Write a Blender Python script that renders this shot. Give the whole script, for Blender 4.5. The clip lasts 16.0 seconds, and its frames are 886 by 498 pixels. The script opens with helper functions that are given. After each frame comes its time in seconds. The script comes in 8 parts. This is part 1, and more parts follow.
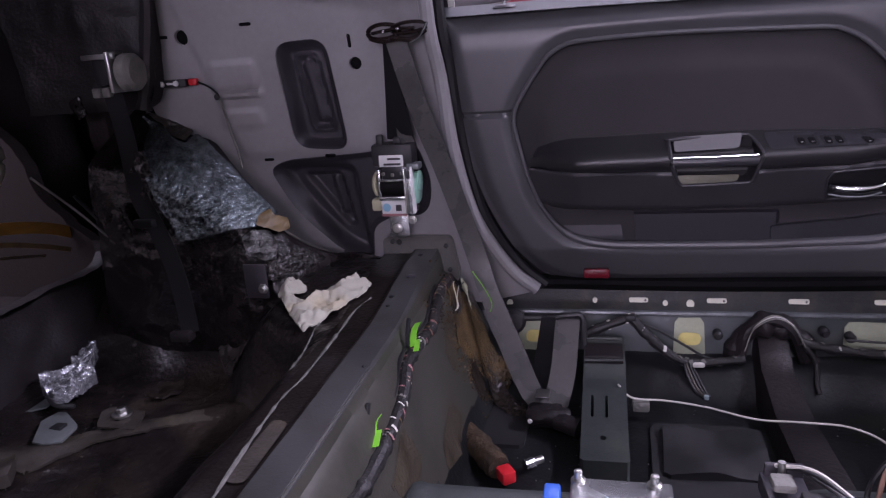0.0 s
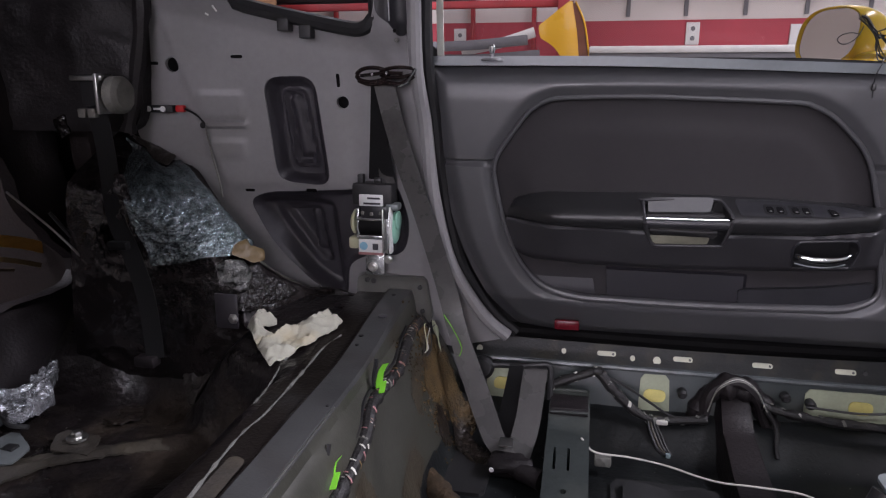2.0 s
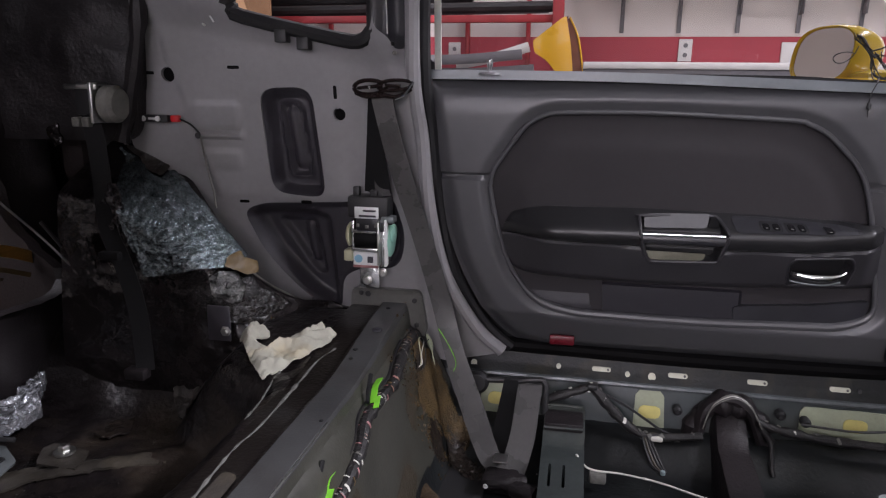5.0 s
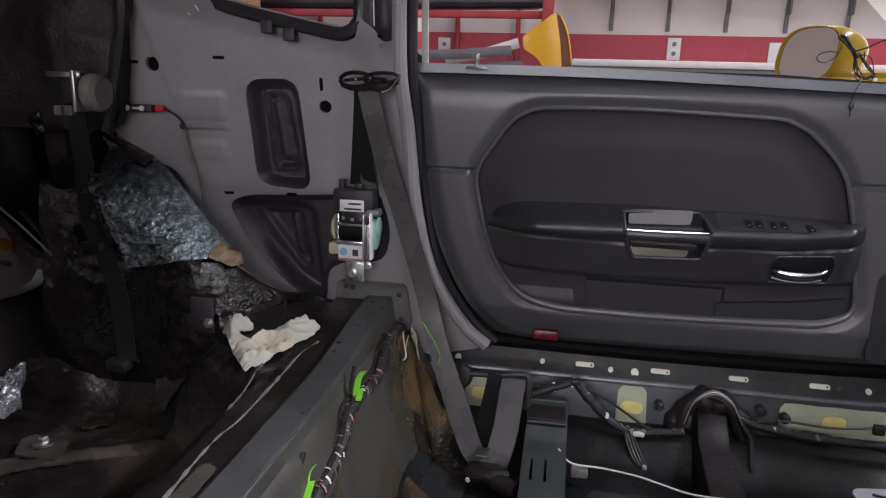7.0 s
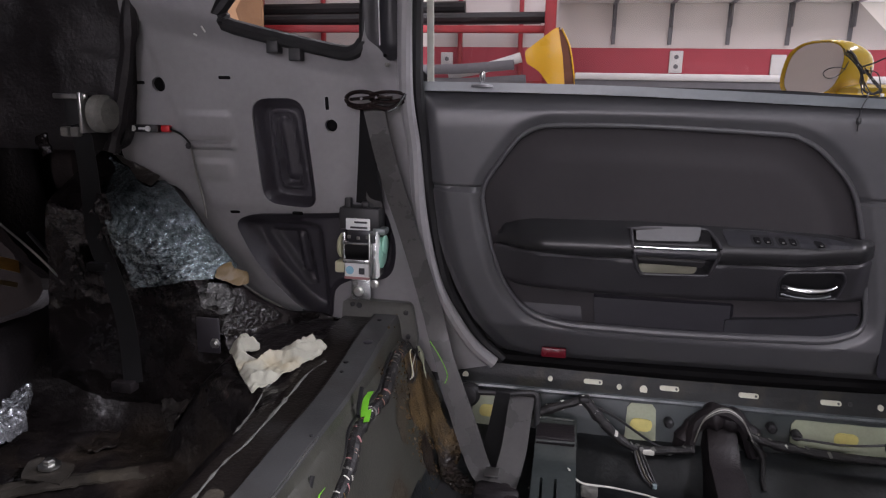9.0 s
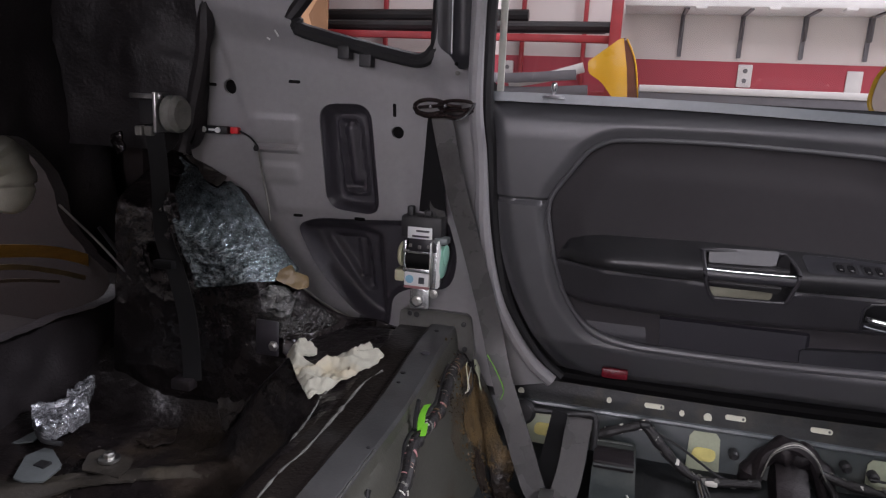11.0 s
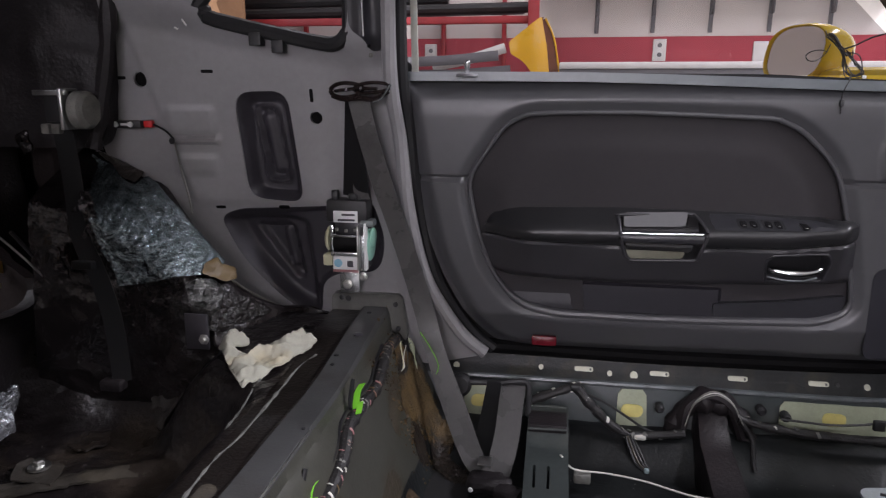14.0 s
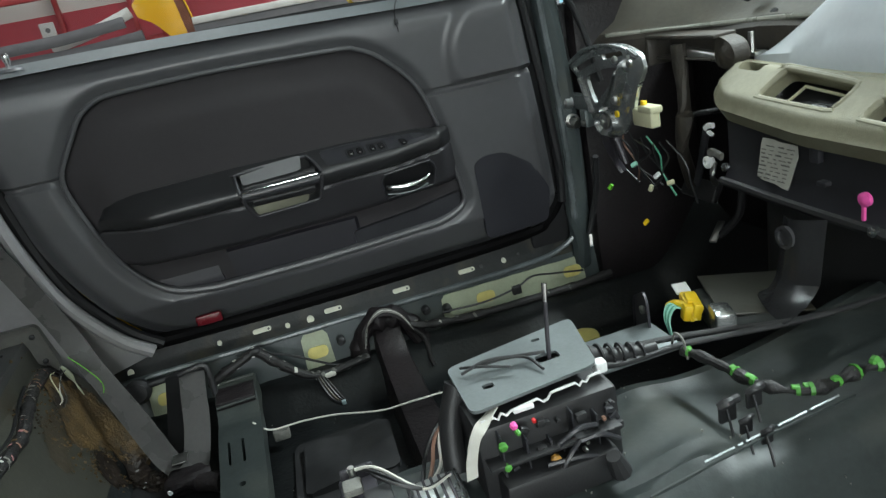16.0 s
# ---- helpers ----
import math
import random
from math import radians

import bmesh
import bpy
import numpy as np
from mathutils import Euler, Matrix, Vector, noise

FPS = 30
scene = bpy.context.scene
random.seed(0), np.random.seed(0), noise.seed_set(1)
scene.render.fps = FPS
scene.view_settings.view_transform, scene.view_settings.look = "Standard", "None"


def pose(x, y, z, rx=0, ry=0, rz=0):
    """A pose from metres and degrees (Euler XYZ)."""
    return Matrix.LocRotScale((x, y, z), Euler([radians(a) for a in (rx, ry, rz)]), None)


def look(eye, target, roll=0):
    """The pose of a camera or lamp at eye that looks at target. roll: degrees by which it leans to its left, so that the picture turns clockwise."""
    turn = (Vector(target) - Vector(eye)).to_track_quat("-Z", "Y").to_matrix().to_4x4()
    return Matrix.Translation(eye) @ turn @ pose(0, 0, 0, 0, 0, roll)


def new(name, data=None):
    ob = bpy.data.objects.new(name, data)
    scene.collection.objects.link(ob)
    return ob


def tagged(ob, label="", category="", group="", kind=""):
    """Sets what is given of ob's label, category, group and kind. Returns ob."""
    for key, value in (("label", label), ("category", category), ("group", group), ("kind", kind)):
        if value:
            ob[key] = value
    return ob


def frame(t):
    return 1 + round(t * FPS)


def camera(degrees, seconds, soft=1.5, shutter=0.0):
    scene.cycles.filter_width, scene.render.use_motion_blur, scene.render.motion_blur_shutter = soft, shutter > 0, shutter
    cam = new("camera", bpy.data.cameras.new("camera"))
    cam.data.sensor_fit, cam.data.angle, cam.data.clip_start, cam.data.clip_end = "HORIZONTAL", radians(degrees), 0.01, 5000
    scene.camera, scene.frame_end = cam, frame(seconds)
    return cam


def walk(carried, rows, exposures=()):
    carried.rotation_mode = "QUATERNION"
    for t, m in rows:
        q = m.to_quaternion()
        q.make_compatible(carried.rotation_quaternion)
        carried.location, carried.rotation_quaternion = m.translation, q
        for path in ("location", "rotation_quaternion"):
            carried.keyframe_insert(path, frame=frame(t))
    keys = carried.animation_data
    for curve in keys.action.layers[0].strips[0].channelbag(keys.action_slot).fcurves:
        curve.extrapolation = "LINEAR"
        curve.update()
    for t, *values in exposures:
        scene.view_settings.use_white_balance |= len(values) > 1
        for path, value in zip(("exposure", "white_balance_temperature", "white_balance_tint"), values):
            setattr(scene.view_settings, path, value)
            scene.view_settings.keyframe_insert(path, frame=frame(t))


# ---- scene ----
cam = camera(66.5, 16.0, soft=1.2, shutter=0.15)
PATH = [
    (0, (-0.078, -0.608, 0.678), (-0.526, 1.252, 0.096), -4.3),
    (0.5, (-0.124, -0.625, 0.679), (-0.415, 1.289, 0.175), -2.0),
    (1, (-0.054, -0.595, 0.712), (-0.465, 1.26, 0.089), -3.3),
    (1.5, (-0.081, -0.615, 0.691), (-0.493, 1.274, 0.179), -0.8),
    (2, (-0.069, -0.612, 0.694), (-0.458, 1.29, 0.21), 0.1),
    (2.5, (-0.069, -0.607, 0.691), (-0.488, 1.29, 0.217), -0.6),
    (3, (-0.075, -0.605, 0.69), (-0.493, 1.288, 0.198), -0.7),
    (3.5, (-0.074, -0.605, 0.689), (-0.479, 1.295, 0.213), -0.5),
    (4, (-0.075, -0.604, 0.691), (-0.476, 1.306, 0.253), 0.2),
    (4.2, (-0.082, -0.606, 0.694), (-0.459, 1.306, 0.241), 0.4),
    (6.5, (-0.07, -0.607, 0.695), (-0.424, 1.313, 0.26), 1.4),
    (7, (-0.072, -0.606, 0.691), (-0.403, 1.312, 0.232), 1.7),
    (7.5, (-0.067, -0.607, 0.694), (-0.405, 1.321, 0.285), 1.1),
    (8, (-0.07, -0.605, 0.695), (-0.423, 1.315, 0.264), 0.8),
    (8.2, (-0.072, -0.605, 0.697), (-0.419, 1.313, 0.251), 0.8),
    (10.3, (-0.099, -0.592, 0.706), (-0.464, 1.336, 0.32), 3.7),
    (10.5, (-0.103, -0.593, 0.71), (-0.479, 1.33, 0.311), 4.9),
    (11, (-0.112, -0.584, 0.705), (-0.591, 1.314, 0.293), 2.9),
    (11.5, (-0.103, -0.593, 0.696), (-0.598, 1.299, 0.277), -0.2),
    (12, (-0.091, -0.593, 0.683), (-0.535, 1.292, 0.182), -1.8),
    (12.5, (-0.097, -0.59, 0.691), (-0.522, 1.298, 0.186), 1.0),
    (13, (-0.094, -0.589, 0.69), (-0.538, 1.296, 0.192), -0.1),
    (13.5, (-0.089, -0.602, 0.693), (-0.478, 1.312, 0.261), -0.9),
    (14, (-0.081, -0.6, 0.695), (-0.387, 1.326, 0.252), 0.2),
    (14.5, (-0.071, -0.612, 0.685), (-0.183, 1.306, 0.129), 0.1),
    (14.7, (-0.05, -0.584, 0.675), (-0.244, 1.351, 0.208), -0.0),
    (15, (0.009, -0.616, 0.723), (-0.12, 1.344, 0.344), -4.4),
    (15.2, (0.053, -0.616, 0.735), (0.084, 1.345, 0.342), -6.1),
    (15.5, (0.128, -0.615, 0.732), (0.453, 1.268, 0.141), -5.9),
    (15.6, (0.133, -0.608, 0.732), (0.456, 1.271, 0.127), -7.2),
    (16, (0.116, -0.607, 0.701), (0.515, 1.233, 0.027), -11.6),
]
EXPOSURES = [  # seconds, stops, kelvin, tint
    (0.0, 0.05, 5920, 42),
    (1.5, 0.08, 6150, 26),
    (3.5, 0.10, 6300, 23),
    (14.0, 0.10, 6320, 21),
    (14.5, 0.0, 6280, 18),
    (15.2, 0.08, 6280, 9),
    (16.0, 0.15, 6130, -2),
]
walk(cam, [(t, look(eye, target, roll)) for t, eye, target, roll in PATH], EXPOSURES)

# ---- world and lights ----
world = bpy.data.worlds.new("garage_ambient")
world.use_nodes = True
world.node_tree.nodes["Background"].inputs[0].default_value = (0.8, 0.85, 1.0, 1)
world.node_tree.nodes["Background"].inputs[1].default_value = 0.02
scene.world = world


def area_lamp(name, m, sx, sy, power, colour):
    data = bpy.data.lights.new(name, "AREA")
    data.shape, data.size, data.size_y, data.energy, data.color = "RECTANGLE", sx, sy, power, colour
    ob = new(name, data)
    ob.matrix_world = m
    return ob


LAMPS = [  # ceiling tubes of the garage: x, y, length along x, length along y, watts
    (2.6, 0.6, 0.3, 2.4, 215),
    (0.3, 2.3, 2.4, 0.3, 60),
    (0.4, -2.6, 2.4, 0.3, 42),
    (-2.8, -0.4, 0.3, 2.4, 70),
]
for lx, ly, sx, sy, watts in LAMPS:
    area_lamp("ceiling_lamp", pose(lx, ly, 2.72), sx, sy, watts, (0.96, 0.98, 1.0))
# unseen fill light, added in the south wall to brighten what faces it
area_lamp("south_fill_lamp", pose(-0.9, -4.85, 1.45, 90, 0, 0), 3.4, 1.5, 112, (0.97, 0.95, 1.0))


# ---- materials ----
def material(name, colour, rough=0.5, metal=0.0, vary=0.15, scale=12.0, bump=0.0, bump_scale=200.0, stain=None, stain_amount=0.4, stain_scale=3.0, coat=0.0, stretch=(1, 1, 1), spec=0.5):
    """Principled surface with colour drift at two scales, optional stains and a fine relief."""
    mat = bpy.data.materials.new(name)
    mat.use_nodes = True
    nt = mat.node_tree
    bsdf = nt.nodes["Principled BSDF"]
    coord = nt.nodes.new("ShaderNodeTexCoord")
    mapping = nt.nodes.new("ShaderNodeMapping")
    mapping.inputs["Scale"].default_value = stretch
    nt.links.new(coord.outputs["Object"], mapping.inputs["Vector"])

    def tex(sc, detail):
        n = nt.nodes.new("ShaderNodeTexNoise")
        n.inputs["Scale"].default_value = sc
        n.inputs["Detail"].default_value = detail
        nt.links.new(mapping.outputs["Vector"], n.inputs["Vector"])
        return n

    large, fine = tex(scale, 5), tex(scale * 14, 3)
    add = nt.nodes.new("ShaderNodeMath")
    add.operation = "MULTIPLY_ADD"
    nt.links.new(fine.outputs["Fac"], add.inputs[0])
    add.inputs[1].default_value = 0.4
    nt.links.new(large.outputs["Fac"], add.inputs[2])
    ramp = nt.nodes.new("ShaderNodeValToRGB")
    c = Vector(colour[:3])
    lo, hi = c * (1 - vary), c * (1 + vary)
    ramp.color_ramp.elements[0].position, ramp.color_ramp.elements[0].color = 0.45, (*lo, 1)
    ramp.color_ramp.elements[1].position, ramp.color_ramp.elements[1].color = 0.95, (*[min(1, v) for v in hi], 1)
    nt.links.new(add.outputs[0], ramp.inputs[0])
    out = ramp.outputs[0]
    if stain:
        big = tex(stain_scale, 6)
        cut = nt.nodes.new("ShaderNodeValToRGB")
        cut.color_ramp.elements[0].position, cut.color_ramp.elements[1].position = 0.52, 0.68
        nt.links.new(big.outputs["Fac"], cut.inputs[0])
        amount = nt.nodes.new("ShaderNodeMath")
        amount.operation = "MULTIPLY"
        amount.inputs[1].default_value = stain_amount
        nt.links.new(cut.outputs[0], amount.inputs[0])
        mix = nt.nodes.new("ShaderNodeMixRGB")
        mix.inputs[2].default_value = (*stain, 1)
        nt.links.new(amount.outputs[0], mix.inputs[0])
        nt.links.new(out, mix.inputs[1])
        out = mix.outputs[0]
    nt.links.new(out, bsdf.inputs["Base Color"])
    rr = nt.nodes.new("ShaderNodeMapRange")
    rr.inputs["To Min"].default_value, rr.inputs["To Max"].default_value = max(0.03, rough - 0.12), min(1, rough + 0.12)
    nt.links.new(large.outputs["Fac"], rr.inputs["Value"])
    nt.links.new(rr.outputs[0], bsdf.inputs["Roughness"])
    bsdf.inputs["Metallic"].default_value = metal
    bsdf.inputs["Coat Weight"].default_value = coat
    bsdf.inputs["Specular IOR Level"].default_value = spec
    if bump:
        rel = tex(bump_scale, 4)
        b = nt.nodes.new("ShaderNodeBump")
        b.inputs["Strength"].default_value = min(1.0, bump)
        b.inputs["Distance"].default_value = 0.6 / bump_scale
        nt.links.new(rel.outputs["Fac"], b.inputs["Height"])
        nt.links.new(b.outputs[0], bsdf.inputs["Normal"])
    return mat


def glowing(name, colour, strength):
    mat = material(name, colour)
    bsdf = mat.node_tree.nodes["Principled BSDF"]
    bsdf.inputs["Emission Color"].default_value = (*colour, 1)
    bsdf.inputs["Emission Strength"].default_value = strength
    return mat


def glass(name, tint, ior=1.45):
    mat = bpy.data.materials.new(name)
    mat.use_nodes = True
    nt = mat.node_tree
    nt.nodes.remove(nt.nodes["Principled BSDF"])
    clear, gloss, mix, fr = (nt.nodes.new(n) for n in ("ShaderNodeBsdfTransparent", "ShaderNodeBsdfGlossy", "ShaderNodeMixShader", "ShaderNodeFresnel"))
    clear.inputs[0].default_value = (*tint, 1)
    gloss.inputs["Roughness"].default_value = 0.02
    fr.inputs["IOR"].default_value = ior
    nt.links.new(fr.outputs[0], mix.inputs[0])
    nt.links.new(clear.outputs[0], mix.inputs[1])
    nt.links.new(gloss.outputs[0], mix.inputs[2])
    nt.links.new(mix.outputs[0], nt.nodes["Material Output"].inputs["Surface"])
    return mat


M_BODY = material("grey_body_paint", (0.26, 0.255, 0.26), 0.36, 0, 0.12, 6, 0.12, 350, (0.22, 0.215, 0.20), 0.35, 5)
M_SILL = material("sill_paint", (0.052, 0.063, 0.064), 0.34, 0, 0.15, 9, 0.1, 300, (0.066, 0.066, 0.055), 0.5, 8)
M_VOID = material("painted_recess_black", (0.003, 0.0028, 0.003), 0.7, 0, 0.2, 20, spec=0.1)
M_SILLEDGE = material("sill_edge_highlight", (0.12, 0.135, 0.14), 0.22, 0.1, 0.25, 16, 0.1, 200, (0.05, 0.055, 0.055), 0.7, 12)
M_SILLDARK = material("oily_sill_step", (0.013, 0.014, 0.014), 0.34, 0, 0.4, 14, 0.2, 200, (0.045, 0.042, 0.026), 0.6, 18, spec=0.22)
M_PLUG = material("pale_wax_plug", (0.62, 0.62, 0.5), 0.5, 0, 0.12, 40)
M_FLOORPAN = material("dusty_floor_pan", (0.0085, 0.0095, 0.010), 0.36, 0, 0.35, 7, 0.2, 120, (0.026, 0.030, 0.031), 0.75, 5, spec=0.35)
M_RISER = material("riser_paint", (0.050, 0.050, 0.041), 0.34, 0, 0.3, 7, 0.15, 260, (0.032, 0.025, 0.016), 0.8, 7)
M_GUSSET = material("oily_grey_gusset_paint", (0.115, 0.115, 0.105), 0.36, 0, 0.2, 10, 0.12, 260, (0.06, 0.056, 0.045), 0.7, 12)
M_RISERTOP = material("beam_top_paint", (0.046, 0.047, 0.047), 0.34, 0, 0.25, 9, 0.12, 260, (0.028, 0.026, 0.024), 0.8, 10)
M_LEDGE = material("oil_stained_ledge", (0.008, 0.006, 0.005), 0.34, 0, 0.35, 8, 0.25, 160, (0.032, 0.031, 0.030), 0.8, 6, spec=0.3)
M_FOAM = material("rust_brown_foam", (0.085, 0.053, 0.018), 0.6, 0, 0.6, 26, 1.0, 180, (0.010, 0.007, 0.005), 0.95, 24)
M_STAINED = material("dried_rust_stain", (0.048, 0.040, 0.027), 0.45, 0, 0.4, 20, 0.4, 160, (0.030, 0.022, 0.013), 0.8, 30)
M_SHADE = material("dull_black_trim_cloth", (0.014, 0.0115, 0.0125), 0.5, 0, 0.35, 12, 0.4, 160, (0.022, 0.017, 0.018), 0.6, 9, spec=0.35)
M_DULLFOIL = material("dull_grey_brown_film", (0.035, 0.03, 0.026), 0.4, 0.1, 0.5, 30, 0.8, 120, (0.012, 0.01, 0.009), 0.8, 18)
M_TUNNEL = material("tunnel_paint", (0.034, 0.041, 0.040), 0.46, 0, 0.3, 8, 0.12, 220, (0.062, 0.066, 0.056), 0.6, 7, spec=0.35)
M_DECK = material("black_sound_deadener", (0.010, 0.008, 0.008), 0.3, 0, 0.4, 8, 0.5, 45, (0.05, 0.038, 0.028), 0.7, 5)
M_POCKET = material("dark_purple_grey", (0.040, 0.037, 0.044), 0.38, 0, 0.2, 10, 0.1, 300)
M_VINYL = material("charcoal_door_vinyl", (0.070, 0.070, 0.074), 0.34, 0, 0.1, 5, 0.22, 900, (0.085, 0.085, 0.088), 0.3, 4)
M_PAD = material("black_padded_cloth", (0.023, 0.0205, 0.0225), 0.8, 0, 0.15, 6, 0.35, 1200, (0.018, 0.016, 0.018), 0.5, 5)
M_TRIM = material("satin_black_plastic", (0.027, 0.027, 0.031), 0.34, 0, 0.2, 12, 0.1, 700, (0.05, 0.05, 0.05), 0.3, 8)
M_SPK = material("smooth_speaker_cover", (0.026, 0.026, 0.031), 0.34, 0, 0.1, 12, 0.15, 800)
M_ARM = material("satin_armrest_vinyl", (0.031, 0.030, 0.033), 0.45, 0, 0.15, 12, 0.15, 800, (0.05, 0.05, 0.052), 0.3, 8)
M_ARMTOP = material("soft_black_armrest_vinyl", (0.016, 0.016, 0.017), 0.36, 0, 0.15, 12, 0.2, 900, (0.02, 0.02, 0.02), 0.3, 9)
M_POCKETBOX = material("dark_pocket_plastic", (0.016, 0.015, 0.02), 0.55, 0, 0.15, 12, 0.2, 700)
M_GLOSSBLACK = material("glossy_black_plastic", (0.008, 0.008, 0.009), 0.12, 0, 0.1, 20)
M_CUPFLOOR = material("grey_green_cup_floor", (0.16, 0.155, 0.115), 0.6, 0, 0.2, 30)
M_BLACK = material("matt_black_plastic", (0.019, 0.019, 0.020), 0.5, 0, 0.3, 14, 0.2, 400)
M_RUBBER = material("black_rubber_seal", (0.01, 0.01, 0.011), 0.6, 0, 0.3, 20, 0.15, 300)
M_CHROME = material("bright_chrome", (0.75, 0.76, 0.78), 0.12, 1, 0.05)
M_STEEL = material("zinc_steel", (0.5, 0.5, 0.48), 0.35, 1, 0.2, 20, 0.1, 300)
M_ALU = material("cast_aluminium", (0.52, 0.54, 0.54), 0.26, 0.9, 0.15, 14, 0.2, 200, (0.30, 0.31, 0.31), 0.6, 20)
M_FOIL = material("crinkled_foil", (0.14, 0.168, 0.176), 0.22, 0.75, 0.6, 60, 0.9, 170, (0.010, 0.019, 0.024), 0.95, 10)
M_BRIGHTFOIL = material("bright_crinkled_foil", (0.62, 0.64, 0.68), 0.24, 0.8, 0.4, 60, 1.0, 120, (0.06, 0.06, 0.065), 0.8, 45)
M_DUSTSHADE = material("dusty_and_shaded_plate", (0.035, 0.03, 0.024), 0.6, 0.1, 0.4, 22, 0.3, 120, (0.09, 0.075, 0.05), 0.5, 9)
M_TAR = material("glossy_tar_film", (0.014, 0.0112, 0.0112), 0.2, 0.0, 0.5, 18, 0.35, 45, spec=0.45)
M_WHITE = material("white_plastic", (0.72, 0.73, 0.7), 0.45, 0, 0.08, 20)
M_LABEL = material("creased_label_paper", (0.52, 0.52, 0.46), 0.7, 0, 0.12, 40, 0.4, 120)
M_PAPER = material("white_label", (0.8, 0.81, 0.8), 0.6, 0, 0.06, 20)
M_INK = material("label_ink", (0.05, 0.05, 0.06), 0.6)
M_INKBLUE = material("pale_blue_ink", (0.25, 0.5, 0.65), 0.6)
M_MINTGREY = material("pale_blue_grey_plastic", (0.28, 0.36, 0.38), 0.5)
M_MINT = material("mint_plastic", (0.32, 0.62, 0.5), 0.4, 0, 0.1, 20)
M_CREAM = material("cream_plastic", (0.58, 0.57, 0.38), 0.5, 0, 0.1, 20)
M_TAN = material("tan_dash_plastic", (0.235, 0.225, 0.155), 0.5, 0, 0.2, 9, 0.2, 400, (0.165, 0.155, 0.10), 0.7, 14)
M_GREENTAPE = material("green_loom_tape", (0.10, 0.33, 0.05), 0.5, 0, 0.3, 40)
M_GREEN = material("lime_tape", (0.17, 0.55, 0.03), 0.5, 0, 0.1, 30)
M_RED = material("red_plastic", (0.6, 0.02, 0.025), 0.4, 0, 0.1, 30)
M_REFLECT = material("dark_red_reflector", (0.11, 0.006, 0.012), 0.25, 0, 0.2, 60, 0.4, 700)
M_PINK = material("pink_plastic", (0.9, 0.12, 0.45), 0.45, 0, 0.1, 30)
M_YELLOW = material("yellow_plastic", (0.9, 0.62, 0.02), 0.4, 0, 0.1, 20)
M_CARYELLOW = material("yellow_car_paint", (0.78, 0.44, 0.006), 0.3, 0, 0.05, 8, coat=0.25)
# the yellow car paint with the mirror's shade put into its colour
M_MIRRORSHELL = material("shaded_yellow_paint", (0.46, 0.33, 0.03), 0.25, 0, 0.08, 8, coat=0.4)
M_BROWN = material("brown_edge", (0.16, 0.05, 0.02), 0.5, 0, 0.2, 20)
M_RUST = material("rusty_brown_foam", (0.05, 0.03, 0.013), 0.85, 0, 0.5, 40, 1.0, 110, (0.012, 0.008, 0.006), 0.9, 22)
M_RAG = material("off_white_cloth", (0.44, 0.435, 0.36), 0.9, 0, 0.12, 30, 0.5, 500, (0.5, 0.42, 0.26), 0.55, 14)
M_BELT = material("grey_seat_belt_webbing", (0.082, 0.080, 0.078), 0.28, 0, 0.25, 12, 0.4, 900, (0.075, 0.072, 0.07), 0.6, 9)
M_GUIDE = material("glossy_dark_guide_plastic", (0.018, 0.012, 0.011), 0.18, 0, 0.2, 20)
M_BELTDARK = material("black_and_shaded_webbing", (0.0055, 0.0055, 0.006), 0.6, 0, 0.15, 30, 0.5, 900, spec=0.2)
M_TAPE = material("pale_masking_film", (0.34, 0.37, 0.26), 0.5, 0, 0.15, 12, 0.2, 90)
M_WAX = material("yellow_wax_patch", (0.62, 0.55, 0.18), 0.6, 0, 0.15, 40)
M_LOOM = material("taped_wire_loom", (0.015, 0.014, 0.014), 0.55, 0, 0.4, 60, 0.6, 220)
M_WIRE = material("black_wire", (0.012, 0.012, 0.013), 0.4)
M_WIREWHITE = material("white_wire", (0.62, 0.61, 0.55), 0.5, 0, 0.1, 40)
M_WIREBROWN = material("brown_wire", (0.25, 0.14, 0.1), 0.5)
M_WIREGREEN = material("green_wire", (0.10, 0.32, 0.2), 0.5)
M_SEALANT = material("grey_seam_sealer", (0.18, 0.178, 0.16), 0.7, 0, 0.25, 40, 0.5, 150)
M_SEALER = material("rough_grey_sealer", (0.125, 0.125, 0.115), 0.75, 0, 0.4, 60, 0.8, 260, (0.05, 0.045, 0.04), 0.6, 40)
M_ZINC = material("dull_grey_zinc", (0.17, 0.19, 0.193), 0.4, 0.4, 0.18, 16, 0.1, 260, (0.12, 0.135, 0.135), 0.5, 9)
M_FILM2 = material("grey_crumpled_foil", (0.075, 0.075, 0.072), 0.26, 0.5, 0.6, 60, 0.9, 140, (0.012, 0.011, 0.01), 0.9, 30)
M_FILM = material("dull_crinkled_foil", (0.012, 0.010, 0.0095), 0.2, 0.0, 0.5, 60, 1.0, 90, (0.012, 0.01, 0.01), 0.9, 30)
M_BOOT = material("brown_boot_lining", (0.017, 0.0105, 0.0095), 0.8, 0, 0.3, 7, 0.3, 150)
M_BLUE = material("blue_plastic", (0.03, 0.12, 0.5), 0.4)
M_RUSTMETAL = material("rust_spotted_steel", (0.062, 0.055, 0.047), 0.5, 0.2, 0.3, 18, 0.3, 150, (0.07, 0.05, 0.033), 0.6, 14)
M_SILVER = material("silver_white_plastic", (0.62, 0.66, 0.7), 0.35, 0.1, 0.06, 8)
M_COWL = material("dusty_cowl_paint", (0.12, 0.115, 0.095), 0.5, 0, 0.2, 8, 0.2, 150, (0.1, 0.08, 0.05), 0.6, 6)
M_COWLLIP = material("cowl_tab_and_highlight", (0.30, 0.30, 0.26), 0.28, 0.3, 0.2, 14, 0.1, 150)
